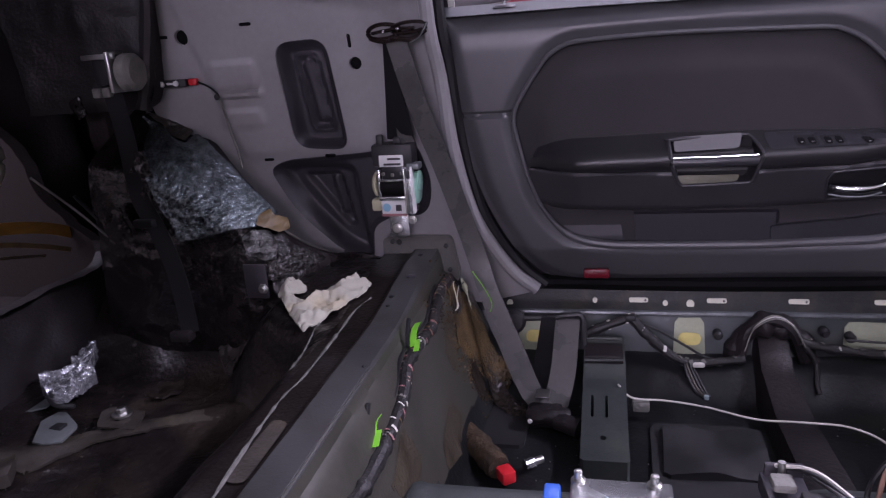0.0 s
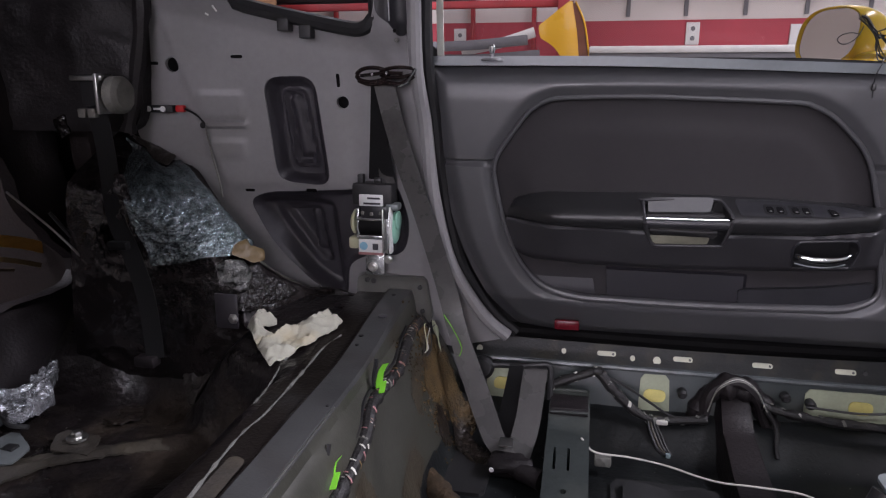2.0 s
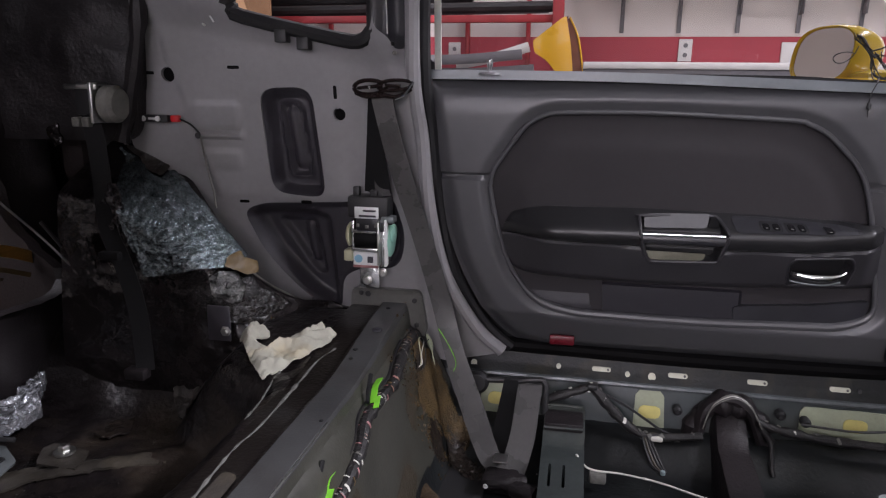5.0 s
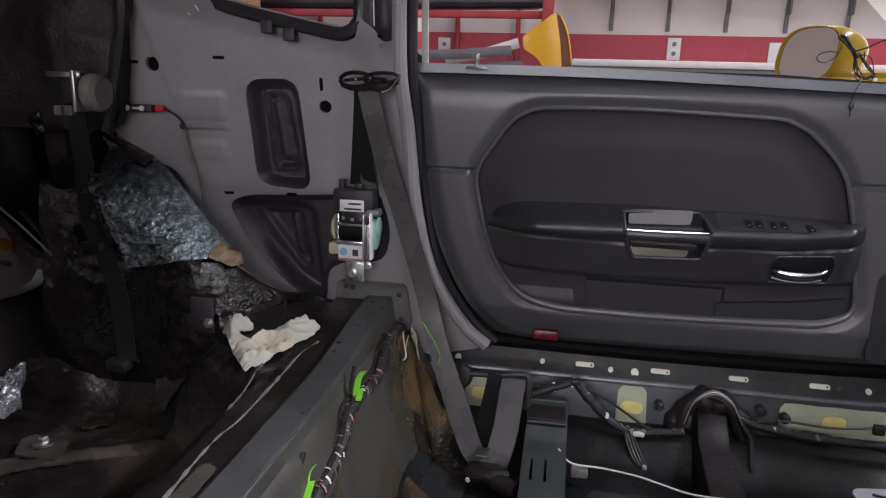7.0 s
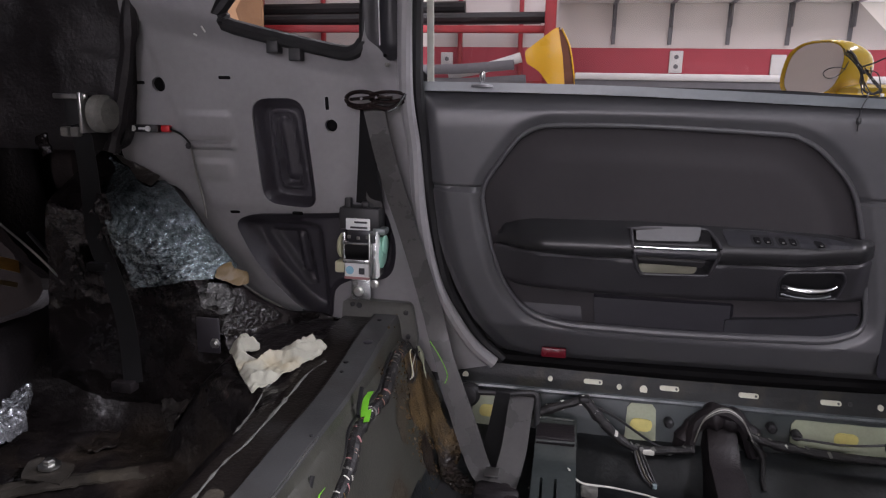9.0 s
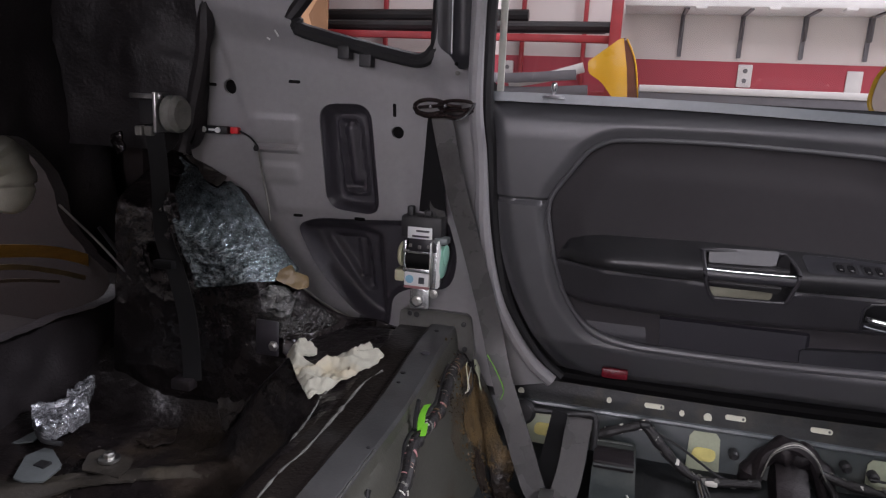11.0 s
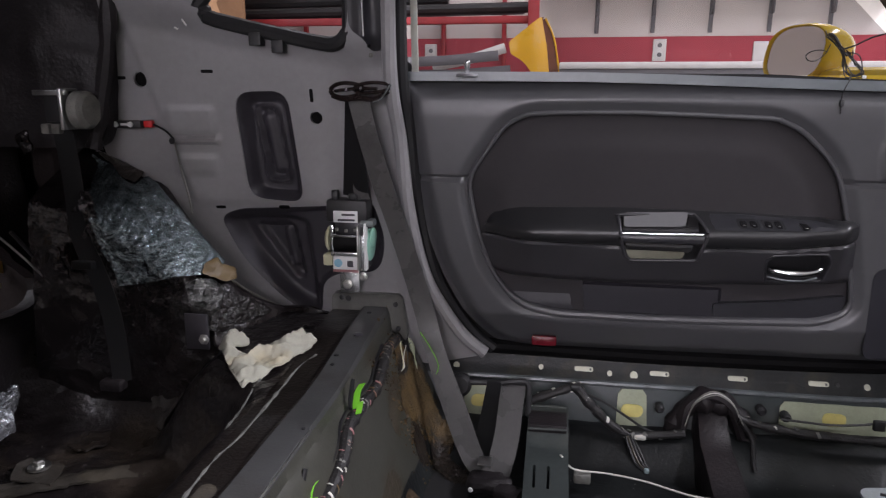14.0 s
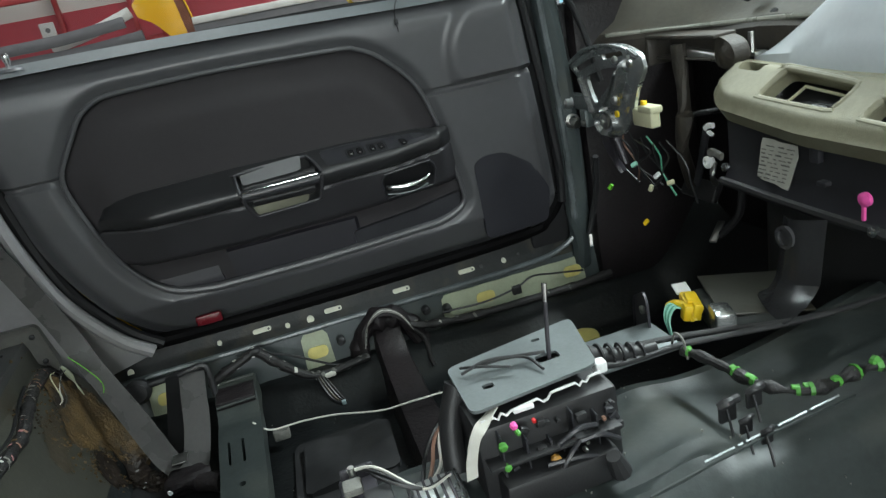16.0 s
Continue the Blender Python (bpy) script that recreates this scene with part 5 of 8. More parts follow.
def rear_bulkhead():
    b = thing("rear_bulkhead", "black rear bulkhead with an opening to the boot", "bulkhead", (-1.1, 0, 0.15))
    frame_o = rounded([(-0.7, 0.1), (0.6, 0.1), (0.6, 0.95), (-0.7, 0.95)], 0.02, 2)
    gap = rounded([(-0.5, 0.30), (0.50, 0.29), (0.56, 0.325), (0.50, 0.40), (0.455, 0.48), (0.44, 0.55), (0.38, 0.62), (-0.5, 0.65)], 0.03, 3)
    part("panel", sheet(frame_o, 0.02, lambda u, v, h: Vector((-1.10 - 0.12 * (v - 0.3) - h, u, v)), lambda u, v: crumple(u, v, 0.02, 9) + crumple(u, v, 0.006, 34), 0.03, [gap]), M_SHADE, b)
    part("side_trim", sheet(rounded([(-1.22, 0.6), (-0.885, 0.6), (-0.845, 0.88), (-0.83, 1.06), (-1.22, 1.06)], 0.03), 0.012, lambda u, v, h: Vector((u, 0.53 + 0.06 * (u + 0.9) - h, v)), lambda u, v: crumple(u, v, 0.02, 8), 0.03), M_SHADE, b, "dark side trim")
    part("trim_edge", tube([(-0.90, 0.52, 0.60), (-0.875, 0.525, 0.70), (-0.85, 0.53, 0.84), (-0.835, 0.52, 1.0)], 0.014, 8, 5, lumps=0.6), M_SHADE, b)
    part("side_lower", box((-1.3, 0.64, 0.15), (-0.86, 0.67, 0.66), 0.01), M_BLACK, b)
    part("parcel_shelf", box((-1.35, -0.62, 0.70), (-1.16, 0.55, 0.73), 0.01), M_BLACK, b)
    part("brace", tube([(-1.07, 0.40, 0.50), (-1.04, 0.46, 0.42), (-1.0, 0.5, 0.34)], 0.0022, 8), M_STEEL, b, "bare steel brace rod")
    part("brace", tube([(-1.05, 0.47, 0.45), (-1.02, 0.5, 0.38), (-0.98, 0.52, 0.32)], 0.007, 8, flat=0.5), M_BLACK, b)
    # glossy flaps added where glints are wanted, placed to fit the camera's view
    for k, pts in enumerate(([(-0.905, 0.53), (-0.88, 0.53), (-0.865, 0.46), (-0.885, 0.455)], [(-0.925, 0.515), (-0.908, 0.52), (-0.885, 0.45), (-0.90, 0.44)], [(-1.01, 0.625), (-0.985, 0.635), (-0.975, 0.60), (-0.995, 0.59)], [(-0.97, 0.42), (-0.95, 0.43), (-0.935, 0.37), (-0.955, 0.365)])):
        o2 = rounded(pts, 0.003, 2)
        part("glint_flap", sheet(o2, 0.003, lambda u, v, h: Vector((u, 0.462 - h, v)), lambda u, v: crumple(u, v, 0.007, 45) + crumple(u, v, 0.003, 120), 0.004), M_TAR, b, "glossy crumpled black flap added to catch glints")
    boot = thing("boot_well", "dark car boot seen through the bulkhead opening", "car boot", (-1.5, 0, 0.1))
    part("boot_floor", box((-2.1, -0.65, 0.16), (-1.10, 0.65, 0.19), 0.01), M_BOOT, boot)
    part("boot_side", box((-2.1, 0.60, 0.15), (-1.05, 0.66, 0.72), 0.01), M_BOOT, boot)
    part("boot_tail", box((-2.14, -0.65, 0.15), (-2.08, 0.65, 0.72), 0.01), M_BOOT, boot)
    for pts, w, m in (([(-1.2, 0.15, 0.44), (-1.2, 0.39, 0.404), (-1.2, 0.53, 0.372), (-1.2, 0.655, 0.318)], 0.024, M_ORANGE), ([(-1.195, 0.2, 0.392), (-1.195, 0.39, 0.374), (-1.195, 0.5, 0.342), (-1.195, 0.585, 0.308)], 0.010, M_SCRAP), ([(-1.2, 0.25, 0.36), (-1.2, 0.4, 0.345), (-1.2, 0.52, 0.315)], 0.006, M_RUST)):
        part("flange", strap(pts, w, 0.004, (0, 0.3, 1), 8), m, boot, "orange brown band in the boot")
    sack = tube([(-1.24, 0.34, 0.645), (-1.235, 0.38, 0.625), (-1.23, 0.42, 0.575), (-1.22, 0.44, 0.52), (-1.215, 0.425, 0.47)], lambda c: 0.006 + 0.048 * math.sqrt(max(0.0, 1 - ((c.z - 0.558) / 0.09) ** 2)), 18, 8, lumps=0.25)
    solo("folded_cloth", sack, M_RAG, "dirty beige folded cloth in the boot", "cloth")


def rear_retractor():
    t = thing("rear_belt_retractor", "grey metal rear seat belt retractor on dark trim", "belt retractor", (-0.93, 0.5, 0.64))
    part("frame", box((-0.955, 0.475, 0.648), (-0.90, 0.505, 0.70), 0.003), M_BLACK, t)
    part("top_bar", box((-0.965, 0.462, 0.693), (-0.90, 0.47, 0.702), 0.002), M_STEEL, t)
    part("side_plate", box((-0.912, 0.455, 0.635), (-0.905, 0.50, 0.705), 0.002), M_STEEL, t)
    part("spring_cover", lathe([(0.033, 0), (0.033, 0.018), (0.026, 0.026), (0.01, 0.028)], pose(-0.90, 0.49, 0.668, 0, 90), 20), M_SEALANT, t, "round pale spring cover")
    for x in (-0.955, -0.935):
        part("foot", box((x, 0.46, 0.628), (x + 0.016, 0.49, 0.645), 0.003), M_SEALANT, t)
    strap_bm = strap([(-0.925, 0.475, 0.65), (-0.905, 0.46, 0.56), (-0.90, 0.458, 0.45), (-0.872, 0.452, 0.385), (-0.843, 0.44, 0.31), (-0.822, 0.42, 0.23), (-0.815, 0.41, 0.2)], 0.032, 0.002, (1, 0.3, 0))
    r = thing("rear_seat_belt", "black rear seat belt hanging over the wheel housing", "seat belt", (-0.88, 0.44, 0.2))
    part("webbing", strap_bm, M_BELTDARK, r)
    part("slider", box((-0.905, 0.43, 0.395), (-0.865, 0.445, 0.41), 0.003), M_BELTDARK, r)
    part("anchor", box((-0.85, 0.395, 0.185), (-0.81, 0.42, 0.205), 0.004), M_SHADE, r)


def seat_pan_things():
    # crumpled rag: a bent finger, a bunched middle and a flat end
    o = rounded([(-0.655, 0.463), (-0.652, 0.487), (-0.629, 0.494), (-0.603, 0.482), (-0.597, 0.466), (-0.618, 0.452), (-0.606, 0.437), (-0.582, 0.43), (-0.562, 0.445), (-0.553, 0.487), (-0.535, 0.49), (-0.528, 0.505), (-0.508, 0.516), (-0.497, 0.497), (-0.479, 0.494), (-0.483, 0.462), (-0.50, 0.44), (-0.512, 0.40), (-0.527, 0.365), (-0.547, 0.33), (-0.575, 0.36), (-0.61, 0.405)], 0.006, 3)

    def folds(u, v):
        d, _ = sdf(np.stack([u, v], 1), o)
        f = np.array([1 - min(1.0, 2.2 * abs(noise.noise((18 * a + 9 * c, 34 * c - 12 * a, 0.4)))) for a, c in zip(u, v)])
        return 0.002 + step01(-d / 0.010) * (0.002 + 0.015 * f ** 2) + crumple(u, v, 0.006, 26) + crumple(u, v, 0.003, 110)
    solo("rag", sheet(o, 0.0025, lambda u, v, h: Vector((u, v - 0.004, float(floor_height(np.array([u]), np.array([v]))[0]) + 0.004 + h)), folds, 0.003), M_RAG, "crumpled off-white cloth rag on the seat pan", "rag")
    def pan_point(x, y, up):
        return Vector((x, y, float(floor_height(np.array([x]), np.array([y]))[0]) + up))
    solo("seam_sealer", tube([pan_point(x, y, 0.002) for x, y in ((-0.468, 0.446), (-0.483, 0.402), (-0.485, 0.323), (-0.481, 0.18), (-0.486, 0.112), (-0.476, -0.013), (-0.46, -0.15))], 0.0021, 6, 10, lumps=1.3), M_SEALER, "grey sealer bead along the seat pan edge", "sealer bead")
    solo("seam_sealer", tube([pan_point(-0.53, 0.355, 0.002), pan_point(-0.53, 0.32, 0.002), pan_point(-0.526, 0.27, 0.002), pan_point(-0.514, 0.20, 0.002)], 0.0018, 6, 10, lumps=1.3), M_SEALER, "short grey sealer bead on black deadener", "sealer bead")
    bolt = thing("floor_bolt", "zinc hex bolt with washer in the seat pan", "bolt", (-0.885, 0.289, 0.1))
    part("washer", lathe([(0.017, 0), (0.017, 0.004), (0.01, 0.006)], pose(-0.875, 0.268, 0.109), 16), M_STEEL, bolt)
    part("head", lathe([(0.0095, 0), (0.0095, 0.008), (0.007, 0.01)], pose(-0.875, 0.268, 0.113), 6), M_STEEL, bolt)
    tag = rounded([(-0.935, 0.298), (-0.838, 0.284), (-0.825, 0.23), (-0.90, 0.232)], 0.005)
    solo("anchor_plate", sheet(tag, 0.02, lambda u, v, h: Vector((u, v, 0.107 + h)), None, 0.003), M_DUSTSHADE, "dusty steel anchor plate on the seat pan", "plate")
    foil = rounded([(-1.07, 0.31), (-1.03, 0.34), (-1.06, 0.39), (-1.08, 0.45), (-1.05, 0.44), (-1.0, 0.36), (-0.965, 0.33), (-0.96, 0.26), (-0.985, 0.245), (-1.03, 0.27)], 0.008, 2)
    solo("foil_scrap", sheet(foil, 0.005, lambda u, v, h: Vector((u, v, 0.155 + h)), lambda u, v: crumple(u, v, 0.012, 30) + crumple(u, v, 0.012, 80), 0.02), M_BRIGHTFOIL, "crinkled bright foil scrap on black deadener", "foil scrap")
    def ragged_on_pan(name, pts, lift, amount, mat, label, category):
        o = rounded(pts, 0.01, 5)
        c = o.mean(0)
        o = np.array([p + (p - c) * 0.25 * noise.noise((k * 0.7, 3.3, 8)) for k, p in enumerate(o)])
        solo(name, sheet(o, 0.005, lambda u, v, h: pan_point(u, v, lift + h), lambda u, v: crumple(u, v, amount, 30) + crumple(u, v, amount * 0.6, 90), 0.004), mat, label, category)
    ragged_on_pan("dust_patch", [(-1.03, 0.11), (-0.95, 0.20), (-0.90, 0.25), (-0.82, 0.285), (-0.73, 0.31), (-0.70, 0.298), (-0.80, 0.245), (-0.88, 0.19), (-0.94, 0.11)], 0.006, 0.003, M_DUSTSHADE, "dusty brown dirt along the pan swage", "dirt")
    ragged_on_pan("film_scrap", [(-0.83, 0.52), (-0.80, 0.53), (-0.74, 0.47), (-0.69, 0.40), (-0.72, 0.385), (-0.77, 0.43), (-0.81, 0.48)], 0.010, 0.012, M_DULLFOIL, "dull crumpled film scrap by the wheel housing", "film scrap")
    ragged_on_pan("film_scrap", [(-0.90, 0.42), (-0.86, 0.43), (-0.83, 0.38), (-0.86, 0.34), (-0.90, 0.36)], 0.008, 0.006, M_DECK, "glossy black film scrap on the seat pan", "film scrap")
    t = thing("latch_bracket", "bare grey steel seat latch bracket on the seat pan", "bracket", (-1.0, 0.2, 0.11))
    part("plate", sheet(rounded([(-1.13, 0.352), (-1.032, 0.30), (-1.013, 0.256), (-1.05, 0.235), (-1.13, 0.27)], 0.004), 0.01, lambda u, v, h: Vector((u, v, 0.122 + h)), lambda u, v: 0.03 * (u + 1.07), 0.003), M_ZINC, t)
    part("plate", sheet(rounded([(-0.995, 0.221), (-0.986, 0.262), (-0.928, 0.226), (-0.921, 0.181), (-0.96, 0.16)], 0.004), 0.01, lambda u, v, h: Vector((u, v, 0.113 + h)), lambda u, v: 0.12 * (-0.95 - u), 0.003), M_ZINC, t)
    part("latch_bar", tube([(-1.04, 0.285, 0.138), (-0.985, 0.245, 0.136), (-0.95, 0.25, 0.132)], 0.004, 8), M_BLACK, t)
    part("slot", box((-0.965, 0.205, 0.110), (-0.945, 0.222, 0.1165), 0), M_BLACK, t)
    part("arm", sheet(rounded([(-1.06, 0.10), (-0.97, 0.14), (-0.93, 0.09), (-1.0, 0.0)], 0.01), 0.01, lambda u, v, h: Vector((u, v, 0.115 + h)), lambda u, v: crumple(u, v, 0.008, 30), 0.02), M_DUSTSHADE, t)


wheel_house()
rear_bulkhead()
rear_retractor()
seat_pan_things()


# ---- riser and belt of the driver seat ----
def riser_things():
    g = thing("gusset", "grey steel gusset plate joining riser and pillar", "gusset", (-0.43, 0.64, 0.2))
    part("plate", sheet(rounded([(-0.508, 0.258), (-0.505, 0.31), (-0.362, 0.31), (-0.35, 0.225), (-0.365, 0.20), (-0.41, 0.235)], 0.012), 0.006, lambda u, v, h: Vector((u, 0.655 - h, v)), lambda u, v: bead(u, v, rounded([(-0.508, 0.258), (-0.505, 0.31), (-0.362, 0.31), (-0.35, 0.2)], 0.012), 0.003, 0.006), 0.02), M_GUSSET, g)
    # the smaller flat black discs paint dark holes in the beam top
    for x, y, z, r in ((-0.412, 0.514, 0.293, 0.009), (-0.428, 0.437, 0.276, 0.0045), (-0.425, 0.405, 0.272, 0.0035), (-0.419, 0.615, 0.297, 0.0045), (-0.399, 0.2, 0.25, 0.003)):
        part("bolt", lathe([(r, -0.004), (r, 0.0012), (r * 0.6, 0.002)], pose(x, y, float(floor_height(np.array([x]), np.array([y]))[0])), 12), M_POCKET if r > 0.005 else M_RUBBER, g)
    for x, z in ((-0.485, 0.30), (-0.375, 0.29), (-0.37, 0.24)):
        part("bolt", lathe([(0.005, 0), (0.005, 0.003), (0.003, 0.004)], pose(x, 0.654, z, 90), 10), M_BLACK, g)
    # harness that runs along the riser
    run = [(-0.368, 0.625), (-0.369, 0.56), (-0.364, 0.49), (-0.359, 0.43), (-0.361, 0.35), (-0.361, 0.28), (-0.353, 0.225), (-0.349, 0.15), (-0.348, 0.04), (-0.35, -0.05), (-0.35, -0.4)]
    path = [(x, y, float(floor_height(np.array([x]), np.array([y]))[0]) + 0.008) for x, y in run]
    h = thing("wiring_loom", "black taped wiring loom with lime tape along the riser", "wiring loom", (-0.38, 0.3, 0.15))
    part("loom", tube(path, 0.0096, 10, 10, lumps=0.5), M_LOOM, h)
    line = smooth_line(path, 10)
    rng = random.Random(8)
    for k in range(1, 78):
        for q in range(rng.choice((0, 1, 1, 2))):
            a, d = line[k], (line[k + 1] - line[k]).normalized()
            n1 = d.cross(Vector((0, 0, 1))).normalized()
            n2 = n1.cross(d)
            start, span = rng.uniform(-0.6, 2.6), rng.uniform(0.5, 1.5)
            slide = d * rng.uniform(-0.008, 0.008)
            arc = [a + slide + d * 0.004 * f + (n1 * math.cos(start + span * f) + n2 * math.sin(start + span * f)) * 0.0102 for f in (0, 0.5, 1)]
            part("print_fleck", strap(arc, rng.uniform(0.0012, 0.0045), 0.0008, d, 2), rng.choice((M_SEALANT, M_SCRAP, M_WIREWHITE, M_WIREBROWN, M_SEALANT, M_FLECK)), h)
    part("wire", tube([p + Vector((-0.011, 0, 0.010)) for p in (Vector(q) for q in path[1:9])], 0.003, 6, 6), M_WIRE, h)
    for y0, y1, z0, z1 in ((0.378, 0.318, 0.243, 0.229), (0.150, 0.105, 0.208, 0.200)):
        part("tape_flag", strap([(-0.367, y0, z0), (-0.366, (y0 + y1) / 2, (z0 + z1) / 2 + 0.006), (-0.361, y1, z1)], 0.011, 0.0008, (1, 0.15, 0.3), 4), M_GREEN, h, "lime green tape flag")
        part("tape_flag", strap([(-0.356, y1 + 0.012, z1 + 0.006), (-0.352, y1 - 0.016, z1)], 0.009, 0.0008, (1, 0.4, 0.3), 3), M_GREEN, h, "lime green tape flag")
        part("cable_tie", tube([(-0.366, y1 - 0.01, z1 + 0.004), (-0.372, y1 + 0.012, z1 + 0.014), (-0.373, y1 + 0.03, z1 + 0.034)], 0.0034, 6, 4), M_WIRE, h)
    # insulation in the corner
    def on_slope(u, v, h):
        return Vector((u, v, float(floor_height(np.array([u]), np.array([v]))[0]) + h))
    def ragged(pts, amount, seed):
        o = rounded(pts, 0.012, 8)
        c = o.mean(0)
        out = []
        for k, p in enumerate(o):
            d = (p - c) / max(1e-6, float(np.hypot(*(p - c))))
            out.append(p + d * amount * (noise.noise((k * 0.9, seed, 0)) + 0.6 * noise.noise((k * 2.3, seed, 5))))
        return np.array(out)
    def crumbly(u, v):
        return np.array([0.009 * abs(noise.noise((a * 55, b * 55, 2))) + 0.006 * abs(noise.noise((a * 130, b * 130, 7))) + 0.004 * noise.noise((a * 300, b * 300, 1)) for a, b in zip(u, v)])
    scraps = (
        ("insulation_foam", [(-0.372, 0.600), (-0.352, 0.640), (-0.325, 0.655), (-0.300, 0.650), (-0.302, 0.600), (-0.318, 0.555), (-0.332, 0.515), (-0.342, 0.545), (-0.352, 0.575)], 0.014, M_FOAM, "rust-brown crumbling insulation foam in the pillar corner", "insulation"),
        ("insulation_foam", [(-0.312, 0.640), (-0.275, 0.640), (-0.245, 0.620), (-0.25, 0.590), (-0.295, 0.575), (-0.312, 0.595)], 0.012, M_FOAM, "rust-brown crumbling insulation foam on the floor edge", "insulation"),
        # black patch paints the dark hole at the pillar foot
        ("felt_scrap", [(-0.380, 0.615), (-0.372, 0.655), (-0.335, 0.662), (-0.345, 0.63)], 0.008, M_DECK, "black patch painting the dark hole at the pillar foot", "felt"),
        ("felt_scrap", [(-0.300, 0.60), (-0.268, 0.60), (-0.225, 0.545), (-0.205, 0.50), (-0.235, 0.49), (-0.285, 0.55)], 0.012, M_DECK, "torn black felt scrap on the floor", "felt"),
        ("felt_scrap", [(-0.318, 0.560), (-0.300, 0.565), (-0.285, 0.53), (-0.30, 0.50), (-0.316, 0.52)], 0.010, M_DECK, "torn black felt scrap below the foam", "felt"))
    for k, (name, pts, amount, mat, label, category) in enumerate(scraps):
        lift = 0.004 + 0.003 * (k % 2)
        solo(name, sheet(ragged(pts, amount, k * 3.1), 0.0035, on_slope, lambda u, v: lift + crumbly(u, v), 0.012), mat, label, category)
    for k, (pts, amount) in enumerate((([(-0.352, 0.565), (-0.33, 0.50), (-0.322, 0.45), (-0.34, 0.44), (-0.356, 0.50)], 0.016), ([(-0.322, 0.37), (-0.308, 0.40), (-0.300, 0.34), (-0.302, 0.25), (-0.316, 0.28)], 0.014), ([(-0.345, 0.18), (-0.325, 0.2), (-0.318, 0.12), (-0.335, 0.08)], 0.012))):
        solo("rust_stain", sheet(ragged(pts, amount, 40 + k), 0.004, on_slope, lambda u, v: 0.0022 + 0 * u, 0.001), M_STAINED, "thin brown rust stain dried on the riser paint", "stain", "rust stains")
    crumbs = []
    for k in range(520):
        x = -0.325 + rng.gauss(0, 0.026)
        y = 0.57 + rng.gauss(0, 0.05)
        s = rng.uniform(0.0008, 0.0024)
        crumbs.append(box((-s, -s, -s * 0.6), (s, s * 0.8, s * 0.6), 0, Matrix.Translation(on_slope(x, min(y, 0.655), 0.002)) @ pose(0, 0, 0, rng.uniform(0, 90), rng.uniform(0, 90), rng.uniform(0, 90))))
    solo("foam_crumbs", join(*crumbs), M_FOAM, "brown foam crumbs scattered by the pillar foot", "crumbs", kind="stuff")
    for k, (dx, dz, m) in enumerate(((0.0, 0.0, M_WIREBROWN), (0.012, 0.004, M_CREAM), (0.02, -0.005, M_WIREWHITE), (0.03, 0.002, M_WIRE))):
        solo("loose_wire", tube([(-0.372 + dx, 0.64, 0.215 + dz), (-0.362 + dx * 0.7, 0.60, 0.215 + dz * 3), (-0.352 + dx * 0.5, 0.585 + dz, 0.19), (-0.356 + dx * 0.4, 0.575, 0.178 - dz)], 0.0011, 6, 6), m, "thin loose wire at the pillar foot", "wire", "wires at the pillar")
    solo("foam_strip", tube([(-0.347, 0.645, 0.225), (-0.338, 0.643, 0.20), (-0.332, 0.64, 0.17), (-0.33, 0.635, 0.145)], (0.0032, 0.0022), 8, 8, lumps=1.2), M_TAPE, "yellowed foam strip at the pillar foot", "foam strip")
    rod = thing("foam_rod", "rusty brown foam rod with a red cap on the floor", "rod", (-0.28, 0.36, 0.0))
    part("rod", tube([(-0.35, 0.47, 0.03), (-0.30, 0.40, 0.022), (-0.235, 0.315, 0.020)], 0.022, 14, 10, lumps=0.35), M_RUST, rod)
    part("cap", box((-0.012, -0.014, -0.011), (0.012, 0.014, 0.011), 0.004, pose(-0.222, 0.30, 0.02, 0, 0, 35)), M_RED, rod, "bright red cap")
    soc = thing("socket", "short chrome wrench socket on the floor", "tool", (-0.18, 0.33, 0.0))
    part("body", tube([(-0.195, 0.325, 0.022), (-0.182, 0.335, 0.022)], 0.0085, 12, 1), M_CHROME, soc)
    part("shank", tube([(-0.182, 0.335, 0.022), (-0.168, 0.345, 0.022)], 0.0065, 12, 1), M_STEEL, soc)


